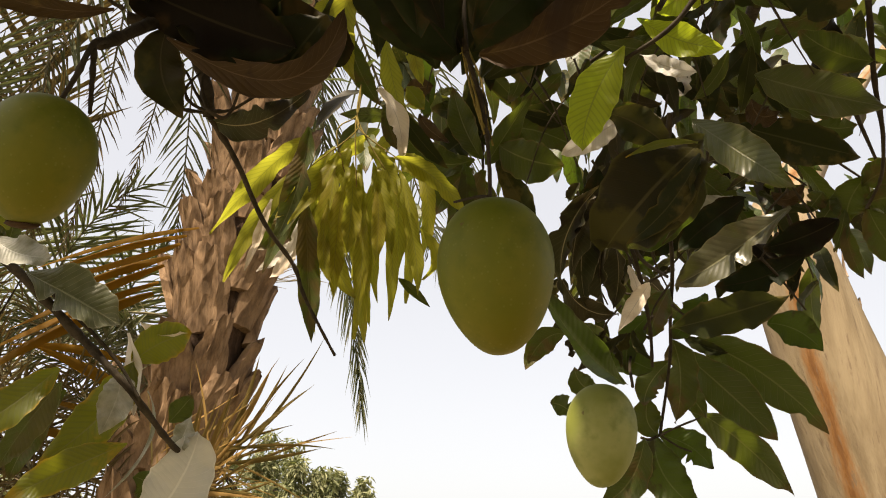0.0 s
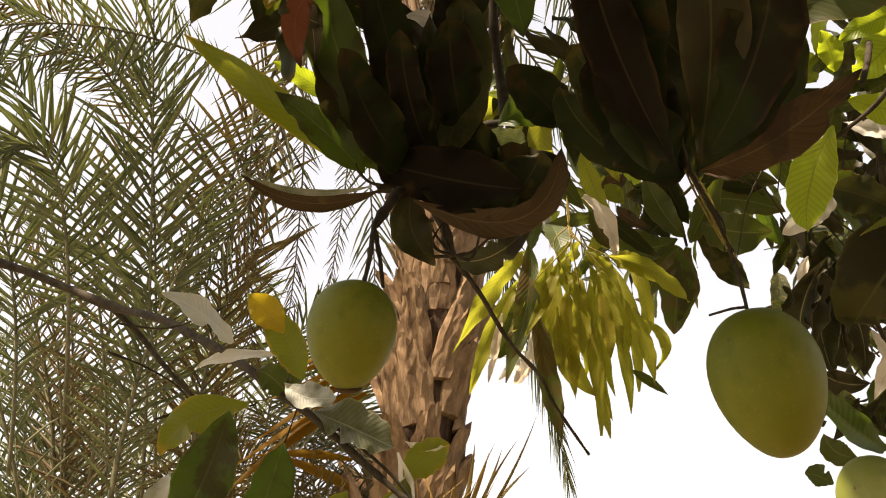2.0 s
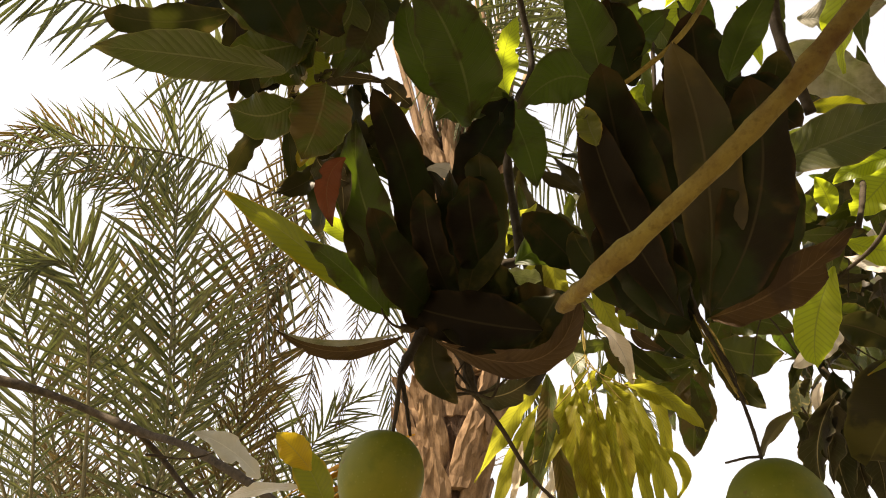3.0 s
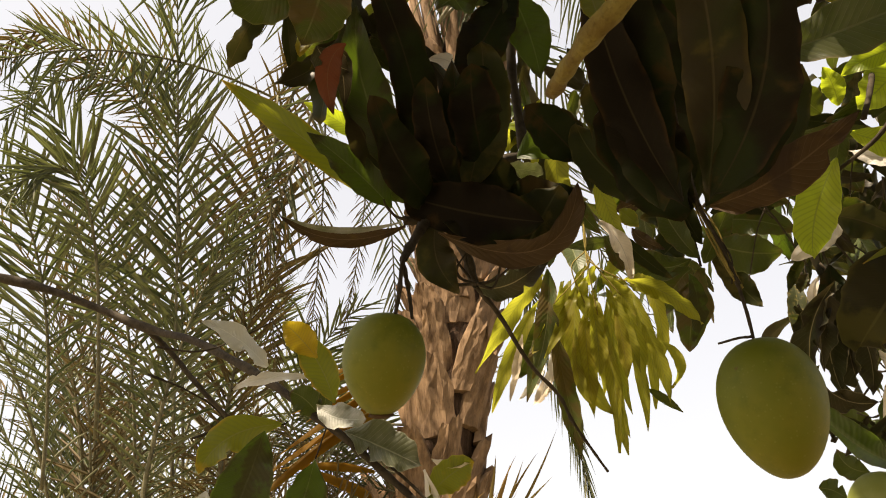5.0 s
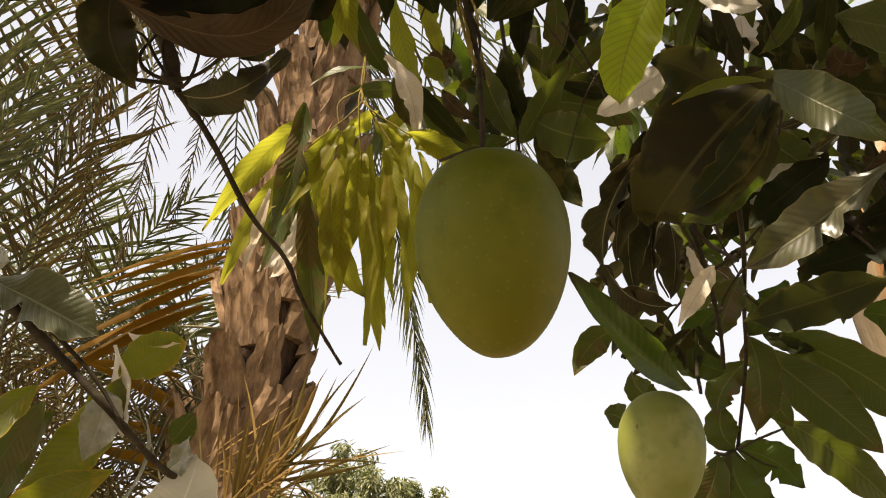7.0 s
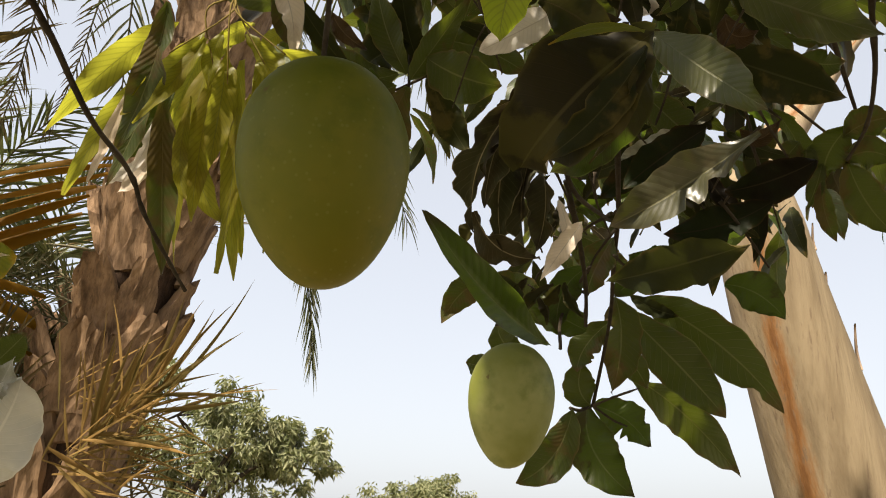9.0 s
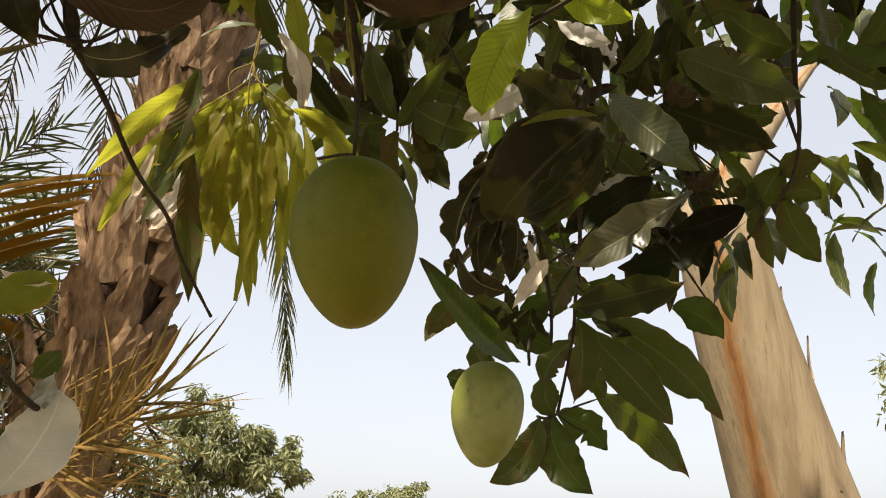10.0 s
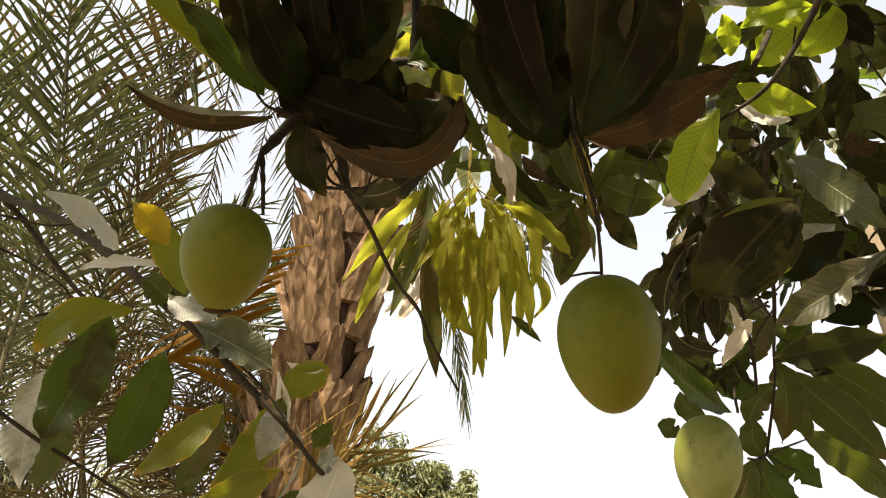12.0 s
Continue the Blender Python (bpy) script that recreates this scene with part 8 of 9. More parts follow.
leaf("mature", (0.364, 0.963, 2.218), (0.380, 0.994, 2.185), (0.393, 1.021, 2.148), 0.032, (0.50, -0.76, -0.42))
leaf("olive", (0.243, 0.866, 2.210), (0.279, 0.886, 2.200), (0.320, 0.897, 2.203), 0.020, (0.17, -0.61, -0.78))
leaf("olive", (0.371, 0.907, 2.199), (0.349, 0.942, 2.207), (0.331, 0.981, 2.203), 0.021, (-0.85, -0.44, -0.29))
leaf("olive", (-0.053, 0.763, 2.483), (-0.027, 0.782, 2.446), (-0.018, 0.808, 2.406), 0.032, (0.65, -0.75, -0.14))
leaf("olive", (-0.156, 0.789, 2.399), (-0.126, 0.833, 2.383), (-0.082, 0.867, 2.381), 0.028, (0.16, -0.36, -0.92))
leaf("olive", (-0.082, 0.664, 2.358), (-0.040, 0.675, 2.341), (-0.010, 0.699, 2.315), 0.040, (0.45, -0.89, 0.01))
leaf("mature", (-0.079, 0.653, 2.274), (-0.098, 0.686, 2.251), (-0.120, 0.709, 2.224), 0.033, (0.62, -0.21, -0.75))
leaf("olive", (-0.118, 0.606, 2.381), (-0.174, 0.636, 2.370), (-0.241, 0.656, 2.376), 0.043, (-0.02, -0.14, -0.99))
leaf("mature", (-0.151, 0.665, 2.324), (-0.150, 0.682, 2.290), (-0.150, 0.694, 2.252), 0.015, (-0.16, -0.91, -0.37))
leaf("shade", (-0.156, 0.641, 2.274), (-0.169, 0.686, 2.252), (-0.190, 0.729, 2.229), 0.021, (0.32, -0.33, -0.89))
leaf("olive", (-0.146, 0.640, 2.340), (-0.184, 0.675, 2.326), (-0.232, 0.697, 2.314), 0.033, (0.26, -0.04, -0.96))
leaf("shade", (-0.087, 0.694, 2.230), (-0.081, 0.726, 2.201), (-0.083, 0.754, 2.168), 0.024, (-0.20, -0.70, -0.68))
leaf("olive", (-0.123, 0.645, 2.334), (-0.095, 0.677, 2.323), (-0.061, 0.705, 2.316), 0.021, (0.00, -0.30, -0.96))
leaf("olive", (-0.179, 0.787, 2.303), (-0.164, 0.830, 2.271), (-0.159, 0.870, 2.234), 0.027, (0.46, -0.63, -0.62))
leaf("green", (-0.152, 0.796, 2.438), (-0.163, 0.827, 2.408), (-0.159, 0.855, 2.374), 0.033, (0.79, -0.40, -0.46))
leaf("shade", (-0.098, 0.618, 2.217), (-0.069, 0.643, 2.179), (-0.034, 0.670, 2.149), 0.030, (-0.40, -0.51, -0.76))
leaf("olive", (-0.148, 0.684, 2.368), (-0.148, 0.733, 2.330), (-0.126, 0.782, 2.296), 0.036, (-0.31, -0.52, -0.80))
leaf("shade", (-0.148, 0.671, 2.435), (-0.147, 0.694, 2.398), (-0.151, 0.706, 2.353), 0.020, (0.23, -0.89, -0.39))
leaf("olive", (-0.191, 0.797, 2.370), (-0.222, 0.804, 2.351), (-0.257, 0.801, 2.334), 0.021, (0.16, -0.90, -0.41))
leaf("green", (-0.151, 0.633, 2.254), (-0.200, 0.662, 2.239), (-0.247, 0.691, 2.217), 0.032, (-0.49, -0.87, -0.10))
leaf("green", (-0.131, 0.707, 2.234), (-0.144, 0.721, 2.181), (-0.146, 0.745, 2.134), 0.025, (0.48, -0.79, -0.38))
leaf("olive", (-0.098, 0.767, 2.454), (-0.077, 0.809, 2.434), (-0.052, 0.859, 2.419), 0.030, (0.66, -0.53, -0.53))
leaf("shade", (-0.144, 0.715, 2.375), (-0.203, 0.702, 2.361), (-0.254, 0.704, 2.328), 0.032, (0.13, -0.99, -0.07))
leaf("olive", (-0.354, 0.342, 2.209), (-0.365, 0.375, 2.186), (-0.370, 0.401, 2.154), 0.017, (0.49, -0.53, -0.70))
leaf("green", (-0.299, 0.360, 2.217), (-0.325, 0.401, 2.194), (-0.339, 0.453, 2.173), 0.030, (0.61, -0.10, -0.78))
leaf("olive", (-0.306, 0.382, 2.181), (-0.340, 0.382, 2.144), (-0.377, 0.365, 2.118), 0.031, (0.33, -0.94, -0.12))
leaf("mature", (-0.311, 0.406, 2.223), (-0.342, 0.400, 2.196), (-0.375, 0.383, 2.179), 0.029, (0.55, 0.05, -0.83))
leaf("olive", (-0.270, 0.321, 2.205), (-0.276, 0.350, 2.172), (-0.283, 0.381, 2.141), 0.029, (0.86, -0.26, -0.43))
leaf("olive", (-0.378, 0.346, 2.232), (-0.411, 0.358, 2.199), (-0.440, 0.375, 2.165), 0.030, (0.72, -0.07, -0.69))
leaf("mature", (-0.303, 0.387, 2.189), (-0.291, 0.406, 2.158), (-0.272, 0.423, 2.129), 0.017, (-0.25, -0.76, -0.59))
leaf("mature", (-0.267, 0.396, 2.273), (-0.274, 0.428, 2.251), (-0.292, 0.464, 2.234), 0.022, (-0.37, -0.56, -0.74))
leaf("shade", (-0.271, 0.367, 2.180), (-0.314, 0.385, 2.140), (-0.339, 0.410, 2.090), 0.048, (-0.30, -0.93, -0.21), round_tip=1)
leaf("old", (-0.239, 0.440, 2.214), (-0.221, 0.480, 2.185), (-0.199, 0.517, 2.153), 0.030, (-0.41, -0.43, -0.80))
leaf("shade", (-0.289, 0.349, 2.227), (-0.328, 0.350, 2.217), (-0.370, 0.352, 2.214), 0.024, (0.12, -0.47, -0.87))
leaf("mature", (-0.257, 0.367, 2.228), (-0.244, 0.394, 2.202), (-0.247, 0.414, 2.167), 0.025, (-0.57, -0.61, -0.56))
leaf("yellowing", (-0.235, 0.409, 2.248), (-0.276, 0.418, 2.252), (-0.317, 0.426, 2.247), 0.025, (-0.00, -0.09, -1.00))
leaf("mature", (-0.286, 0.448, 2.231), (-0.266, 0.481, 2.205), (-0.234, 0.515, 2.191), 0.019, (0.40, -0.68, -0.61))
leaf("yellowing", (-0.278, 0.355, 2.221), (-0.317, 0.359, 2.191), (-0.345, 0.361, 2.146), 0.035, (-0.06, -1.00, -0.02))
leaf("yellowing", (-0.252, 0.419, 2.219), (-0.255, 0.443, 2.189), (-0.266, 0.469, 2.161), 0.026, (0.64, -0.50, -0.59))
leaf("mature", (0.478, 1.162, 2.204), (0.514, 1.156, 2.144), (0.544, 1.160, 2.084), 0.040, (-0.01, -1.00, 0.01))
leaf("mature", (0.394, 1.150, 2.221), (0.384, 1.171, 2.177), (0.384, 1.182, 2.127), 0.022, (0.11, -0.93, -0.34))
leaf("mature", (0.403, 1.005, 2.119), (0.373, 1.026, 2.077), (0.331, 1.052, 2.051), 0.030, (-0.35, -0.90, -0.27))
leaf("shade", (0.541, 1.191, 2.189), (0.579, 1.213, 2.150), (0.601, 1.231, 2.099), 0.027, (-0.30, -0.78, -0.55))
leaf("shade", (0.509, 0.978, 2.130), (0.527, 1.016, 2.077), (0.561, 1.040, 2.028), 0.032, (-0.04, -0.84, -0.54))
leaf("mature", (0.172, 0.986, 2.391), (0.145, 1.040, 2.347), (0.125, 1.095, 2.296), 0.041, (-0.15, -0.69, -0.71))
leaf("shade", (0.386, 0.965, 2.333), (0.451, 0.982, 2.298), (0.517, 0.991, 2.268), 0.057, (-0.44, -0.05, -0.90))
leaf("sheen", (0.502, 0.935, 2.177), (0.469, 0.982, 2.162), (0.448, 1.026, 2.121), 0.039, (0.06, -0.50, -0.86))
leaf("shade", (0.332, 1.072, 2.306), (0.377, 1.078, 2.272), (0.404, 1.082, 2.220), 0.026, (-0.00, -0.99, -0.12))
leaf("old", (0.591, 1.172, 2.144), (0.603, 1.176, 2.075), (0.594, 1.191, 2.007), 0.028, (-0.31, -0.94, -0.14))
leaf("sheen", (0.311, 0.943, 2.343), (0.327, 0.974, 2.290), (0.320, 1.019, 2.244), 0.033, (-0.06, -0.79, -0.61))
leaf("shade", (0.332, 0.972, 2.222), (0.349, 1.002, 2.159), (0.359, 1.012, 2.087), 0.039, (-0.19, -0.93, -0.31))
leaf("mature", (0.494, 1.157, 2.274), (0.537, 1.183, 2.256), (0.580, 1.197, 2.239), 0.025, (-0.08, -0.55, -0.83))
leaf("sheen", (0.452, 0.991, 2.247), (0.438, 1.032, 2.214), (0.427, 1.082, 2.183), 0.038, (-0.91, -0.38, -0.18))
leaf("shade", (0.365, 1.068, 2.407), (0.357, 1.095, 2.347), (0.346, 1.125, 2.290), 0.037, (-0.40, -0.85, -0.35))
leaf("sheen", (0.425, 0.915, 2.295), (0.471, 0.923, 2.278), (0.508, 0.919, 2.250), 0.043, (0.11, -0.99, 0.11))
leaf("shade", (0.429, 1.097, 2.171), (0.382, 1.149, 2.143), (0.320, 1.201, 2.141), 0.032, (-0.54, -0.70, -0.47))
leaf("shade", (0.453, 1.134, 2.163), (0.500, 1.110, 2.107), (0.533, 1.121, 2.042), 0.039, (-0.35, -0.93, -0.13))
leaf("shade", (0.369, 1.045, 2.306), (0.363, 1.083, 2.259), (0.377, 1.131, 2.215), 0.033, (-0.77, -0.43, -0.47))
leaf("mature", (0.419, 1.055, 2.144), (0.450, 1.050, 2.083), (0.494, 1.040, 2.041), 0.037, (-0.62, -0.70, -0.35))
leaf("shade", (0.066, 1.007, 2.313), (0.062, 1.036, 2.269), (0.071, 1.072, 2.229), 0.035, (-0.54, -0.65, -0.53))
leaf("mature", (0.057, 1.014, 2.358), (0.042, 1.036, 2.323), (0.037, 1.052, 2.280), 0.031, (0.68, -0.58, -0.45))
leaf("shade", (-0.074, 1.087, 2.434), (-0.043, 1.098, 2.402), (-0.026, 1.116, 2.364), 0.024, (0.27, -0.94, -0.21))
leaf("shade", (0.073, 1.082, 2.422), (0.111, 1.102, 2.386), (0.153, 1.130, 2.359), 0.034, (-0.30, -0.54, -0.79))
leaf("mature", (0.040, 1.010, 2.346), (0.058, 1.044, 2.318), (0.071, 1.084, 2.290), 0.029, (0.69, -0.60, -0.40))
leaf("shade", (0.096, 1.162, 2.364), (0.054, 1.200, 2.359), (0.013, 1.235, 2.346), 0.037, (-0.65, -0.76, -0.07))
leaf("mature", (0.075, 1.098, 2.403), (0.108, 1.119, 2.389), (0.134, 1.146, 2.369), 0.021, (-0.05, -0.54, -0.84))
leaf("mature", (0.008, 1.137, 2.386), (0.004, 1.169, 2.355), (0.012, 1.199, 2.322), 0.027, (-0.41, -0.64, -0.65))
leaf("mature", (-0.005, 1.115, 2.396), (-0.003, 1.162, 2.357), (-0.003, 1.195, 2.308), 0.044, (-0.68, -0.53, -0.51))
leaf("shade", (0.249, 1.148, 1.974), (0.264, 1.176, 1.945), (0.264, 1.198, 1.911), 0.023, (-0.15, -0.76, -0.63))
leaf("mature", (0.343, 1.214, 2.051), (0.376, 1.226, 2.028), (0.414, 1.230, 2.014), 0.021, (0.27, -0.96, 0.09))
leaf("mature", (0.292, 1.081, 1.995), (0.328, 1.093, 1.984), (0.362, 1.096, 1.971), 0.028, (-0.24, -0.31, -0.92))
leaf("mature", (0.294, 1.216, 2.062), (0.309, 1.224, 2.017), (0.325, 1.216, 1.971), 0.021, (0.05, -1.00, 0.01))
leaf("mature", (0.358, 1.188, 2.003), (0.392, 1.181, 1.984), (0.421, 1.178, 1.959), 0.026, (-0.53, -0.57, -0.63))
leaf("shade", (0.379, 1.125, 1.923), (0.407, 1.114, 1.902), (0.439, 1.105, 1.889), 0.022, (-0.46, -0.81, -0.36))
leaf("dead", (0.328, 1.161, 2.044), (0.354, 1.146, 2.014), (0.371, 1.145, 1.980), 0.025, (-0.76, -0.53, -0.38))
leaf("old", (-0.402, 0.273, 2.354), (-0.412, 0.328, 2.318), (-0.410, 0.375, 2.267), 0.042, (0.14, -0.63, -0.76), round_tip=1)
leaf("shade", (-0.278, 0.213, 2.289), (-0.241, 0.258, 2.275), (-0.202, 0.301, 2.255), 0.055, (0.72, -0.68, -0.17), round_tip=1)
leaf("shade", (-0.324, 0.299, 2.325), (-0.300, 0.342, 2.324), (-0.268, 0.379, 2.320), 0.026, (0.13, -0.15, -0.98))
leaf("old", (-0.364, 0.254, 2.327), (-0.431, 0.253, 2.314), (-0.497, 0.270, 2.290), 0.033, (0.02, -0.88, -0.47))
leaf("mature", (-0.325, 0.209, 2.354), (-0.374, 0.203, 2.323), (-0.421, 0.185, 2.295), 0.037, (0.52, -0.00, -0.85))
leaf("old", (-0.292, 0.277, 2.351), (-0.306, 0.306, 2.324), (-0.328, 0.337, 2.303), 0.024, (-0.05, -0.64, -0.77))
leaf("shade", (-0.377, 0.243, 2.272), (-0.439, 0.226, 2.259), (-0.489, 0.191, 2.252), 0.042, (0.23, -0.13, -0.96), round_tip=1)
leaf("old", (-0.364, 0.229, 2.272), (-0.390, 0.278, 2.258), (-0.412, 0.320, 2.228), 0.027, (0.04, -0.42, -0.91))
leaf("mature", (-0.279, 0.240, 2.365), (-0.295, 0.278, 2.349), (-0.304, 0.323, 2.334), 0.031, (-0.45, -0.43, -0.78))
leaf("mature", (-0.297, 0.225, 2.363), (-0.315, 0.268, 2.324), (-0.334, 0.300, 2.271), 0.039, (0.73, -0.35, -0.59))
leaf("dead", (0.453, 1.015, 2.056), (0.426, 1.032, 2.050), (0.398, 1.050, 2.048), 0.020, (-0.51, -0.85, -0.16))
leaf("dead", (0.392, 0.948, 2.068), (0.365, 0.966, 2.032), (0.352, 0.980, 1.986), 0.030, (0.42, -0.76, -0.50))
leaf("old", (0.408, 0.925, 2.102), (0.412, 0.952, 2.072), (0.417, 0.987, 2.045), 0.035, (-0.90, -0.21, -0.37))
leaf("dead", (0.427, 0.988, 2.083), (0.443, 1.005, 2.040), (0.472, 1.012, 2.002), 0.027, (-0.03, -0.96, -0.29))
leaf("shade", (0.373, 0.973, 2.099), (0.335, 0.973, 2.089), (0.302, 0.979, 2.070), 0.023, (0.15, -0.82, -0.55))
leaf("mature", (0.381, 1.007, 2.146), (0.414, 1.035, 2.127), (0.432, 1.066, 2.099), 0.023, (-0.17, -0.53, -0.83))
leaf("mature", (0.421, 1.005, 2.114), (0.437, 1.038, 2.085), (0.440, 1.076, 2.056), 0.017, (-0.31, -0.56, -0.77))
leaf("mature", (0.371, 1.017, 2.064), (0.404, 1.033, 2.028), (0.441, 1.033, 1.997), 0.029, (0.21, -0.98, -0.01))
leaf("old", (0.371, 1.001, 2.094), (0.409, 1.012, 2.060), (0.458, 1.015, 2.044), 0.025, (-0.21, -0.79, -0.58))
leaf("old", (0.427, 0.947, 2.029), (0.446, 0.949, 1.992), (0.474, 0.941, 1.966), 0.023, (-0.28, -0.95, -0.11))
leaf("mature", (0.430, 0.967, 2.073), (0.447, 0.992, 2.032), (0.441, 1.012, 1.986), 0.021, (-0.27, -0.84, -0.47))
leaf("shade", (0.482, 0.992, 2.110), (0.516, 0.986, 2.086), (0.548, 0.969, 2.065), 0.030, (-0.59, -0.18, -0.78))
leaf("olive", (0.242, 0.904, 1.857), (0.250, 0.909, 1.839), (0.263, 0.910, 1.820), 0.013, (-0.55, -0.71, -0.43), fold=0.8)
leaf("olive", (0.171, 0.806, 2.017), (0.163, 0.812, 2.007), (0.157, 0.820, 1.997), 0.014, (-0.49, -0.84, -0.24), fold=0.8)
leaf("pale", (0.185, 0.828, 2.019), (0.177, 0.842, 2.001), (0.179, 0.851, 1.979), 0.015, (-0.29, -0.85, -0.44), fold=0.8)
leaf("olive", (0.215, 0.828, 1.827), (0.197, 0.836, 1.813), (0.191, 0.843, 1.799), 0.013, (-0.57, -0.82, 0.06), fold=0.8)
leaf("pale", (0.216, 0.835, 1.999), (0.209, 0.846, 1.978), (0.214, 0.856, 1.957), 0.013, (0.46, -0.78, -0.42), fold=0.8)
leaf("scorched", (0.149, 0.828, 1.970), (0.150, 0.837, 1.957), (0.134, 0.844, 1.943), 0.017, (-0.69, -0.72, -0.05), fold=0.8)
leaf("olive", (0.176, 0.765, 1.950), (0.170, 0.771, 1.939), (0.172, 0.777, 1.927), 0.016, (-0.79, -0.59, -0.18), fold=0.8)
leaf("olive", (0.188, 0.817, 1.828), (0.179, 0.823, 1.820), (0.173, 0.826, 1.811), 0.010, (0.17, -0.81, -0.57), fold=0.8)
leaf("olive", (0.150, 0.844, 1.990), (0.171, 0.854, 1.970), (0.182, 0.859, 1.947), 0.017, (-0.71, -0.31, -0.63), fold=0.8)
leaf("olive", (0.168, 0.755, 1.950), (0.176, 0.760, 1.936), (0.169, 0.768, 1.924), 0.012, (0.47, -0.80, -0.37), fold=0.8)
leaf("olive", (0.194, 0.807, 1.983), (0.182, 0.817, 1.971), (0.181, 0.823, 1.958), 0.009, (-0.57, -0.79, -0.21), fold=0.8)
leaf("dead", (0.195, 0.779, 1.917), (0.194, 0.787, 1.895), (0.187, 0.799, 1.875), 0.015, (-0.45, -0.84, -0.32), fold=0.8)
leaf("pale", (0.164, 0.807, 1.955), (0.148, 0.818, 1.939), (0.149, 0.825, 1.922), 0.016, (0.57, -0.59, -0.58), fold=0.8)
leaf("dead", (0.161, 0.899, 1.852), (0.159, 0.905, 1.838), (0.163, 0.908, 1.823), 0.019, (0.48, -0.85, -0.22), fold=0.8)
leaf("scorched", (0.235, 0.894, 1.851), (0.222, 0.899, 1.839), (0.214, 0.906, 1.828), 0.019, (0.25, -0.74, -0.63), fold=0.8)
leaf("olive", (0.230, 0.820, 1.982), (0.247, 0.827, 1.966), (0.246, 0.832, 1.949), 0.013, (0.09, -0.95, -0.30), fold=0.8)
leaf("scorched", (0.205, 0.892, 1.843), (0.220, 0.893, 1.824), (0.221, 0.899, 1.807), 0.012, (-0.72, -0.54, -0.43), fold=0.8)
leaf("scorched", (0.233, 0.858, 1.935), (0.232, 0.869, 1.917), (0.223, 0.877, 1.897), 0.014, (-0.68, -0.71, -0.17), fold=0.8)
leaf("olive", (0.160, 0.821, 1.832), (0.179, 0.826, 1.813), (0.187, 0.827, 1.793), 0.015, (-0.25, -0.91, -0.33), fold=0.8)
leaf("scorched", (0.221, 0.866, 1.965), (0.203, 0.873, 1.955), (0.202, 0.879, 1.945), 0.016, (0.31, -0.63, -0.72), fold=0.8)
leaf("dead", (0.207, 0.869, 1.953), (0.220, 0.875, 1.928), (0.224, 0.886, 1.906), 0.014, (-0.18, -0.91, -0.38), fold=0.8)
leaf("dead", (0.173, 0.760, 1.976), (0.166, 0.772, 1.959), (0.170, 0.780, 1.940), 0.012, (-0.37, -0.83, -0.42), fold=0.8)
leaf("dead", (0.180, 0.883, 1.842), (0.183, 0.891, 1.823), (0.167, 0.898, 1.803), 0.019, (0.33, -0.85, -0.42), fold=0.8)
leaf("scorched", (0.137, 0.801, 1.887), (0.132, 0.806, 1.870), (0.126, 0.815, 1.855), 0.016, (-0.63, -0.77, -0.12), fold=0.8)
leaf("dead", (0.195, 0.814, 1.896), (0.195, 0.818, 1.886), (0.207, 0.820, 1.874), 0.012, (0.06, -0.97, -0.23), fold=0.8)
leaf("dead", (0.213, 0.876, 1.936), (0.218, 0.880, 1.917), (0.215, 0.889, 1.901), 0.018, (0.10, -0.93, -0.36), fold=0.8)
leaf("scorched", (0.498, 1.053, 2.004), (0.522, 1.050, 1.994), (0.534, 1.045, 1.983), 0.011, (-0.33, -0.92, -0.22), fold=0.6)
leaf("dead", (0.443, 0.987, 2.015), (0.453, 0.989, 2.002), (0.474, 0.987, 1.987), 0.019, (-0.34, -0.86, -0.37), fold=0.6)
leaf("scorched", (0.342, 1.007, 1.986), (0.328, 1.012, 1.985), (0.314, 1.016, 1.983), 0.015, (-0.31, -0.94, 0.15), fold=0.6)
leaf("shade", (0.421, 1.011, 1.985), (0.411, 1.025, 1.967), (0.407, 1.032, 1.947), 0.018, (0.18, -0.83, -0.53), fold=0.6)
leaf("scorched", (0.448, 0.990, 1.974), (0.466, 0.984, 1.972), (0.492, 0.972, 1.968), 0.011, (-0.39, -0.90, -0.20), fold=0.6)
leaf("green", (0.493, 0.994, 2.025), (0.480, 1.005, 2.011), (0.478, 1.015, 1.996), 0.024, (-0.70, -0.70, -0.14), fold=0.6)
leaf("green", (0.465, 0.987, 2.075), (0.453, 0.995, 2.073), (0.426, 1.006, 2.071), 0.026, (-0.11, -0.41, -0.91), fold=0.6)
leaf("scorched", (0.307, 0.960, 2.041), (0.294, 0.977, 2.018), (0.286, 0.989, 1.994), 0.013, (-0.21, -0.87, -0.45), fold=0.6)
leaf("shade", (0.401, 0.967, 1.998), (0.393, 0.973, 1.998), (0.375, 0.977, 1.997), 0.023, (-0.12, -0.35, -0.93), fold=0.6)
leaf("scorched", (0.465, 0.983, 2.140), (0.450, 0.996, 2.127), (0.446, 1.008, 2.114), 0.028, (0.29, -0.59, -0.75), fold=0.6)
leaf("shade", (0.342, 1.050, 2.032), (0.312, 1.057, 2.030), (0.289, 1.065, 2.028), 0.018, (-0.20, -0.82, -0.54), fold=0.6)
leaf("dead", (0.437, 0.978, 2.164), (0.415, 0.987, 2.160), (0.389, 1.001, 2.159), 0.015, (-0.42, -0.91, 0.03), fold=0.6)
leaf("shade", (0.422, 1.048, 2.048), (0.449, 1.050, 2.023), (0.466, 1.054, 1.999), 0.020, (-0.42, -0.78, -0.47), fold=0.6)
leaf("scorched", (0.424, 1.013, 2.019), (0.449, 1.006, 2.003), (0.472, 1.006, 1.990), 0.022, (-0.39, -0.79, -0.48), fold=0.6)
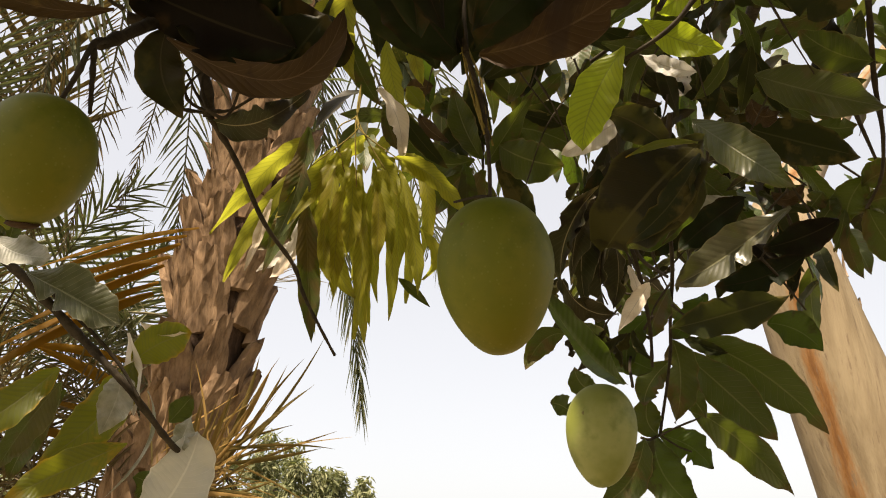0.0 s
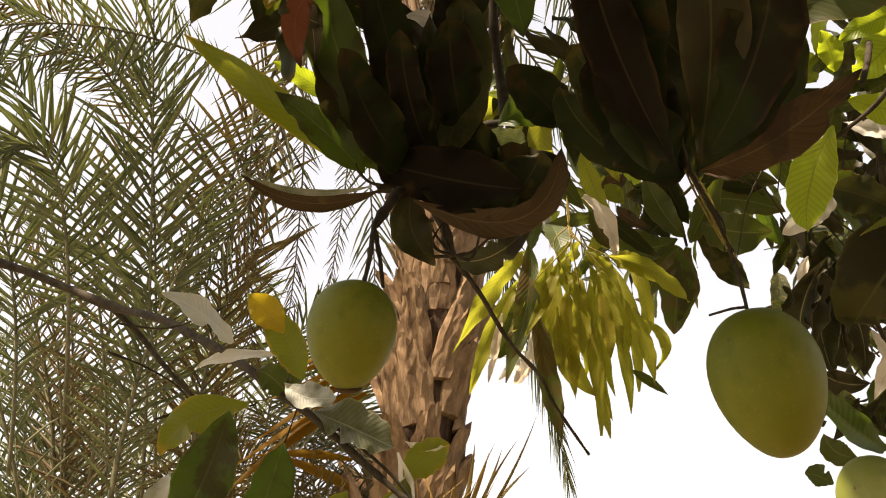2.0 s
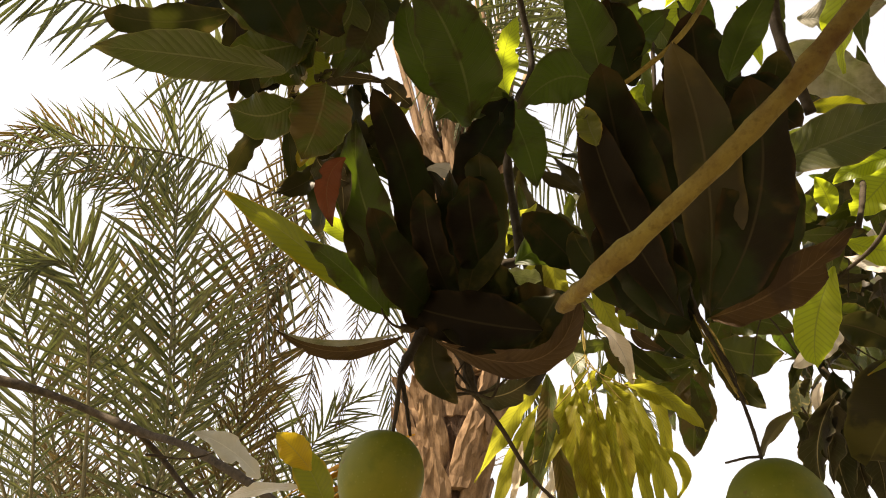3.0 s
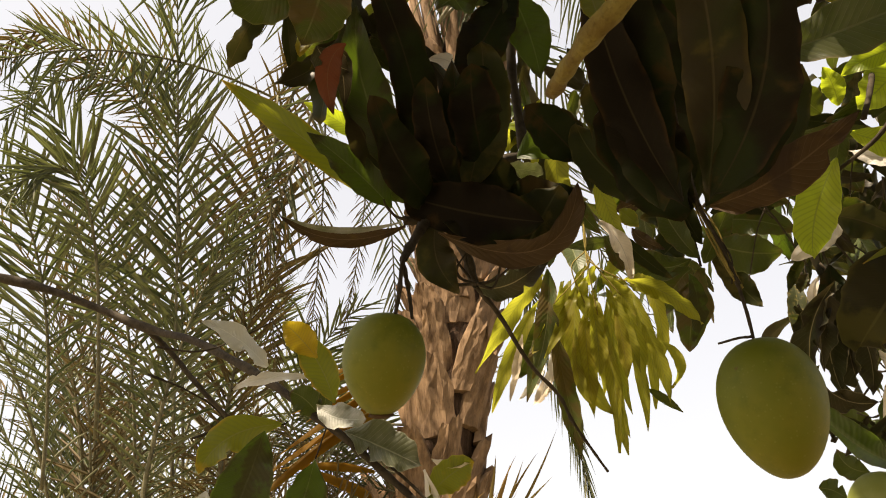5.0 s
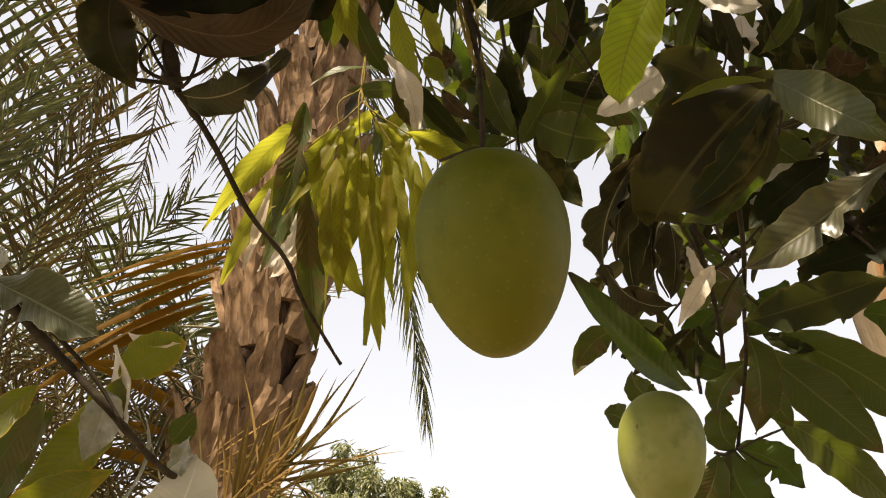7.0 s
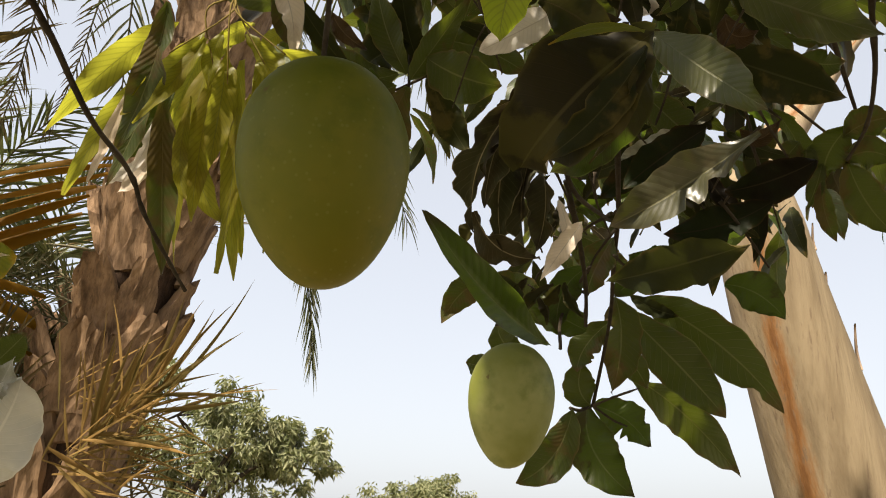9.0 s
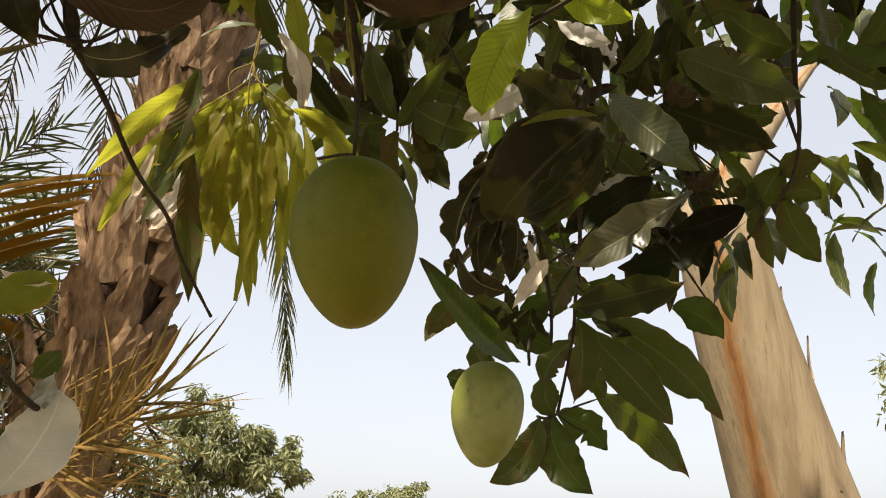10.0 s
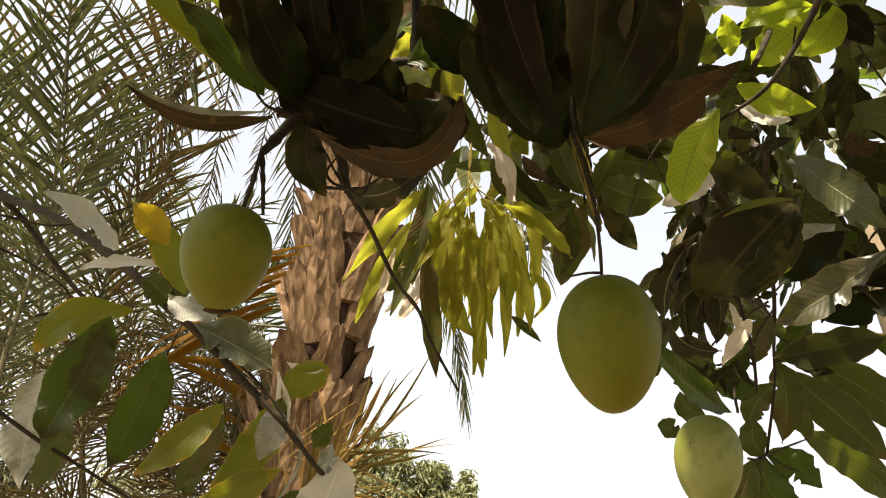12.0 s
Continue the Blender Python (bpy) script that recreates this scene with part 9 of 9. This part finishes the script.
leaf("shade", (0.468, 0.907, 2.119), (0.466, 0.918, 2.104), (0.476, 0.924, 2.086), 0.012, (-0.07, -0.88, -0.48), fold=0.6)
leaf("dead", (0.429, 0.882, 2.080), (0.413, 0.894, 2.071), (0.395, 0.908, 2.063), 0.014, (-0.36, -0.80, -0.49), fold=0.6)
leaf("green", (0.453, 0.964, 2.051), (0.452, 0.979, 2.024), (0.442, 0.996, 1.998), 0.013, (-0.52, -0.78, -0.36), fold=0.6)
leaf("shade", (0.483, 1.034, 2.048), (0.467, 1.041, 2.045), (0.453, 1.049, 2.043), 0.012, (-0.44, -0.89, -0.13), fold=0.6)
leaf("olive", (0.393, 1.009, 2.110), (0.383, 1.019, 2.099), (0.375, 1.028, 2.087), 0.013, (-0.36, -0.83, -0.42), fold=0.6)
leaf("green", (0.355, 0.960, 2.140), (0.322, 0.971, 2.145), (0.300, 0.974, 2.144), 0.022, (-0.11, -0.16, -0.98), fold=0.6)
leaf("green", (0.312, 0.976, 1.992), (0.294, 0.985, 1.988), (0.276, 0.990, 1.981), 0.020, (-0.11, -0.76, -0.64), fold=0.6)
leaf("olive", (0.330, 0.986, 2.074), (0.312, 0.999, 2.065), (0.298, 1.007, 2.053), 0.023, (0.15, -0.60, -0.79), fold=0.6)
leaf("olive", (-0.285, 0.387, 2.177), (-0.274, 0.382, 2.191), (-0.251, 0.376, 2.201), 0.018, (0.48, -0.27, -0.83), fold=0.7)
leaf("olive", (-0.336, 0.411, 2.212), (-0.346, 0.390, 2.223), (-0.356, 0.373, 2.238), 0.012, (-0.02, -0.55, -0.84), fold=0.7)
leaf("yellowing", (-0.331, 0.372, 2.239), (-0.347, 0.358, 2.244), (-0.359, 0.345, 2.249), 0.017, (0.44, -0.67, -0.60), fold=0.7)
leaf("scorched", (-0.328, 0.319, 2.231), (-0.314, 0.325, 2.230), (-0.302, 0.332, 2.231), 0.018, (0.32, -0.62, -0.72), fold=0.7)
leaf("olive", (-0.283, 0.322, 2.266), (-0.284, 0.314, 2.274), (-0.275, 0.307, 2.279), 0.017, (-0.17, -0.71, -0.69), fold=0.7)
leaf("yellowing", (-0.267, 0.385, 2.258), (-0.268, 0.394, 2.251), (-0.273, 0.401, 2.243), 0.016, (-0.46, -0.71, -0.54), fold=0.7)
leaf("scorched", (-0.280, 0.410, 2.240), (-0.264, 0.414, 2.239), (-0.256, 0.417, 2.241), 0.018, (0.28, -0.83, -0.49), fold=0.7)
leaf("scorched", (-0.332, 0.372, 2.242), (-0.318, 0.382, 2.238), (-0.307, 0.391, 2.235), 0.024, (0.59, -0.80, -0.06), fold=0.7)
leaf("olive", (-0.371, 0.314, 2.272), (-0.381, 0.319, 2.264), (-0.382, 0.327, 2.256), 0.017, (0.58, -0.36, -0.73), fold=0.7)
leaf("yellowing", (-0.326, 0.372, 2.211), (-0.320, 0.360, 2.225), (-0.319, 0.345, 2.238), 0.020, (0.67, -0.42, -0.61), fold=0.7)
leaf("dead", (-0.361, 0.347, 2.243), (-0.348, 0.338, 2.260), (-0.340, 0.322, 2.272), 0.015, (0.52, -0.42, -0.74), fold=0.7)
leaf("old", (-0.389, 0.328, 2.240), (-0.365, 0.332, 2.253), (-0.346, 0.329, 2.260), 0.018, (0.16, -0.95, -0.28), fold=0.7)
leaf("scorched", (-0.303, 0.370, 2.208), (-0.291, 0.367, 2.218), (-0.289, 0.357, 2.225), 0.017, (0.60, -0.32, -0.73), fold=0.7)
leaf("old", (-0.280, 0.348, 2.256), (-0.277, 0.363, 2.245), (-0.273, 0.378, 2.233), 0.012, (-0.10, -0.59, -0.80), fold=0.7)
leaf("scorched", (-0.293, 0.427, 2.209), (-0.286, 0.442, 2.198), (-0.270, 0.458, 2.185), 0.021, (0.61, -0.71, -0.35), fold=0.7)
leaf("olive", (-0.361, 0.338, 2.211), (-0.362, 0.345, 2.203), (-0.361, 0.354, 2.197), 0.016, (-0.43, -0.59, -0.68), fold=0.7)
leaf("dead", (-0.294, 0.382, 2.183), (-0.281, 0.389, 2.182), (-0.272, 0.393, 2.180), 0.009, (0.33, -0.75, -0.57), fold=0.7)
leaf("scorched", (-0.352, 0.343, 2.239), (-0.342, 0.358, 2.233), (-0.321, 0.375, 2.225), 0.029, (0.73, -0.69, 0.02), fold=0.7)
leaf("old", (-0.379, 0.308, 2.283), (-0.357, 0.313, 2.291), (-0.335, 0.316, 2.297), 0.014, (0.34, -0.53, -0.77), fold=0.7)
leaf("yellowing", (-0.265, 0.313, 2.250), (-0.263, 0.308, 2.256), (-0.268, 0.298, 2.260), 0.016, (0.72, -0.50, -0.48), fold=0.7)
leaf("yellowing", (-0.311, 0.336, 2.260), (-0.314, 0.325, 2.268), (-0.318, 0.313, 2.275), 0.019, (0.76, -0.49, -0.43), fold=0.7)
leaf("scorched", (-0.294, 0.394, 2.207), (-0.278, 0.411, 2.200), (-0.264, 0.424, 2.189), 0.018, (-0.06, -0.47, -0.88), fold=0.7)
# leaves that close the upper right; the shaded kind is coloured dark
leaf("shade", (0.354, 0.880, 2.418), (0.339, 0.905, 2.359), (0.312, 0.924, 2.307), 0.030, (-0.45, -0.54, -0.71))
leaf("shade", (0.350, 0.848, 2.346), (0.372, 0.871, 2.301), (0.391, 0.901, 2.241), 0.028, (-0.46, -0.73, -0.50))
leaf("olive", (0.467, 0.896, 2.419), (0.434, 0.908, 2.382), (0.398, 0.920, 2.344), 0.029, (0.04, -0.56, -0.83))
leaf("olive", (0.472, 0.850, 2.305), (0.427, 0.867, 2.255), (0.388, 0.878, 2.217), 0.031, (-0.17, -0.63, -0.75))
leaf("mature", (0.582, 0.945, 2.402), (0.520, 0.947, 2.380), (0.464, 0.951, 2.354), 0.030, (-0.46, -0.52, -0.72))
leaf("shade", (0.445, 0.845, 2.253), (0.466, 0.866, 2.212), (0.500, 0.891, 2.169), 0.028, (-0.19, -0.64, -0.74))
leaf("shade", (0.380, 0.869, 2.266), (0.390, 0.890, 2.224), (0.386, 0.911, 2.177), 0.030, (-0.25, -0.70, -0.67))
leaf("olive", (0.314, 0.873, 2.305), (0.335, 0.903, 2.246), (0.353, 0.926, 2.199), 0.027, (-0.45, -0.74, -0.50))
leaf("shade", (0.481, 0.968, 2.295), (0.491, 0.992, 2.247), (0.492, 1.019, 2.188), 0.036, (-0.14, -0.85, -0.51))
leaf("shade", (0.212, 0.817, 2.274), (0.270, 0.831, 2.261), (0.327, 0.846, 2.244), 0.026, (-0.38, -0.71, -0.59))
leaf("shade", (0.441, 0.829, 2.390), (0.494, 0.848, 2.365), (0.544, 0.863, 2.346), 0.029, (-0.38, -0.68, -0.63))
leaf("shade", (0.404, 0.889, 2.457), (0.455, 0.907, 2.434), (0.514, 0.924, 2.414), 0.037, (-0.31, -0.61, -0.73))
mango((0.037, 0.472, 1.750), 0.1089, 0.0848, (-0.063, -0.286, 0.956), FRUIT_SKIN, "large smooth green mango hanging on a knobbly stalk", 0.93, lean=0.02)
mango((-0.271, 0.427, 1.815), 0.0892, 0.0777, (0.111, -0.364, 0.925), FRUIT_SKIN, "rounded green mango with a dark scar at its tip", 0.93, beak=0.03, scar=0.011)
mango((0.175, 0.825, 1.710), 0.1104, 0.0817, (-0.020, -0.186, 0.982), FRUIT_PALE, "pale waxy green mango among the leaves", 0.93)

# unseen leaves added overhead and behind the camera, and those filling the crown's back
fill_leaf = [bpy.data.meshes.new("leaf") for _ in range(6)]
for i, data in enumerate(fill_leaf):
    bm = blade((0, 0, 0), (0.5, 0, 0.05), (1, 0, -0.12), 0.27, (0, 0, 1), random.Random(i), 0.22, 0.05, 0.02)
    bm.to_mesh(data)
    bm.free()
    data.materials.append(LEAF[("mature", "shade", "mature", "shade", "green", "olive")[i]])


AIRY = (Vector((0.558, 0.871, 2.127)), Vector((2.218, 3.424, 3.984)))


def airy(p):
    """True in the open lane between the mango's boughs and the gum trunk."""
    way = AIRY[1] - AIRY[0]
    f = (p - AIRY[0]).dot(way) / way.length_squared
    return (p - AIRY[0] - way * f).length > 0.06 + 0.16 * max(0.0, f)


def fill_leaves(count, low, high, size, seed, hang=0.5, keep=lambda p: True):
    rng = random.Random(seed)
    made = 0
    while made < count:
        p = Vector([rng.uniform(a, b) for a, b in zip(low, high)])
        made += 1
        if not keep(p):
            continue
        ob = mesh_part("leaf", fill_leaf[rng.randrange(6)], None, mango_tree, "", p)
        d = Vector((rng.uniform(-1, 1), rng.uniform(-1, 1), -rng.uniform(0, 2) * hang)).normalized()
        ob.rotation_mode = "QUATERNION"
        ob.rotation_quaternion = d.to_track_quat("X", "Z") @ Euler((rng.uniform(-0.8, 0.8), 0, 0)).to_quaternion()
        s = size * rng.uniform(0.75, 1.2)
        ob.scale = (s, s * rng.uniform(0.9, 1.2), s)


fill_leaves(115, (0.25, 1.15, 2.2), (1.15, 1.75, 2.95), 0.16, 6, 0.9, airy)
fill_leaves(95, (0.35, 1.7, 2.5), (1.5, 2.4, 3.6), 0.21, 8, 0.8, airy)
fill_leaves(60, (0.3, 1.1, 2.18), (0.7, 1.5, 2.45), 0.14, 12, 1.0, airy)
fill_leaves(60, (-0.2, 1.15, 2.3), (0.35, 1.6, 2.8), 0.14, 7, 0.9)


# lanes towards the sun kept free of crown leaves, so chosen leaves are lit
CROWN_SUN_GAPS = [(Vector(p), r) for p, r in (((0.29, 0.69, 1.87), 0.07), ((0.14, 0.61, 1.96), 0.06), ((0.31, 0.77, 1.83), 0.05), ((0.34, 0.68, 1.97), 0.04), ((-0.09, 0.75, 1.92), 0.08), ((0.25, 0.59, 2.14), 0.09), ((0.15, 0.59, 1.99), 0.06), ((0.10, 0.61, 2.10), 0.05), ((-0.149, 0.774, 1.969), 0.10), ((-0.063, 0.806, 1.971), 0.10))]


def unseen_shade_crown(count, seed):
    """Unseen crown added over and behind the camera, to shade what hangs below it."""
    rng = random.Random(seed)
    verts, faces, uvs = [], [], []
    # clumps added on the sun's line to keep fruits and twigs in shade
    sun_blockers = [Vector(p) + SUN_FROM * d for p, d in (((0.0, 0.42, 1.75), 1.15), ((-0.03, 0.44, 1.72), 1.45), ((0.02, 0.40, 1.80), 1.7), ((-0.25, 0.38, 1.80), 1.3), ((-0.26, 0.40, 1.78), 1.6), ((-0.05, 0.42, 1.70), 1.6), ((-0.14, 0.555, 2.01), 0.8), ((-0.57, 0.74, 1.78), 1.5), ((-0.50, 0.78, 1.76), 1.8), ((-0.42, 0.80, 1.74), 1.6), ((0.175, 0.80, 1.74), 1.2), ((0.15, 0.77, 1.72), 1.5), ((0.13, 0.79, 1.74), 1.8), ((0.03, 0.97, 2.2), 0.9), ((0.03, 0.97, 2.2), 1.3), ((0.0, 1.1, 2.3), 1.1), ((0.17, 0.86, 1.70), 1.4), ((-0.9, 0.87, 2.15), 1.6), ((-1.1, 0.84, 2.24), 1.7), ((-0.75, 0.83, 2.08), 1.7), ((-0.6, 0.77, 1.97), 1.6))]
    clumps = [Vector((rng.gauss(0, 1), rng.gauss(0, 1), rng.gauss(0, 1))).normalized() * rng.uniform(0.35, 1) ** 0.5 for _ in range(150)]
    while len(faces) < count * 6:
        d = rng.choice(clumps) + 0.09 * Vector((rng.gauss(0, 1), rng.gauss(0, 1), rng.gauss(0, 1))) if rng.random() < 0.75 else Vector((rng.gauss(0, 1), rng.gauss(0, 1), rng.gauss(0, 1))).normalized() * rng.uniform(0.35, 1) ** 0.5
        high = rng.random() < 0.012
        p = Vector((0.1 + d.x * 1.9, 0.75 + d.y * 1.7, 5.1 + d.z * 0.6)) if high else Vector((0.6 + d.x * 1.4, -0.8 + d.y * 1.8, 2.5 + d.z * 1.7))
        if rng.random() < 0.05:
            p = rng.choice(sun_blockers) + 0.07 * Vector((rng.gauss(0, 1), rng.gauss(0, 1), rng.gauss(0, 1)))
        ahead = -0.27 * (p.x + 0.05) + 0.96 * (p.y + 0.18)
        if p.z < (0.9 if p.y < -0.9 else 2.05) or p.z - 1.6 < 1.75 * ahead + 0.2:
            continue
        if any((p - o).cross(SUN_FROM).length < r + 0.05 for o, r in CROWN_SUN_GAPS):
            continue
        w = Vector((rng.uniform(-1, 1), rng.uniform(-1, 1), rng.uniform(-1.2, 0.2))).normalized() * 0.19 * rng.uniform(0.7, 1.15)
        s = w.cross(Vector((rng.uniform(-0.6, 0.6), rng.uniform(-0.6, 0.6), 1))).normalized() * 0.026
        n = w.cross(s).normalized() * 0.012
        k = len(verts)
        verts += [p, p + w * 0.4 + s, p + w * 0.4 - n, p + w * 0.4 - s, p + w * 0.7 + s * 0.8 - n, p + w * 0.7 - n * 2, p + w * 0.7 - s * 0.8 - n, p + w - n * 3]
        at = [(0.5, 0), (1, 0.4), (0.5, 0.4), (0, 0.4), (0.9, 0.7), (0.5, 0.7), (0.1, 0.7), (0.5, 1)]
        for f in ((0, 2, 1), (0, 3, 2), (1, 2, 5, 4), (2, 3, 6, 5), (4, 5, 7), (5, 6, 7)):
            faces.append([k + j for j in f])
            uvs += [at[j] for j in f]
    data = bpy.data.meshes.new("crown")
    origin = Vector((0.7, -1.5, 0))
    data.from_pydata([v - origin for v in verts], [], faces)
    layer = data.uv_layers.new(name="UVMap")
    layer.data.foreach_set("uv", [c for uv in uvs for c in uv])
    mesh_part("crown", data, LEAF["mature"], mango_tree, "", origin, False, "stuff")


unseen_shade_crown(6800, 9)
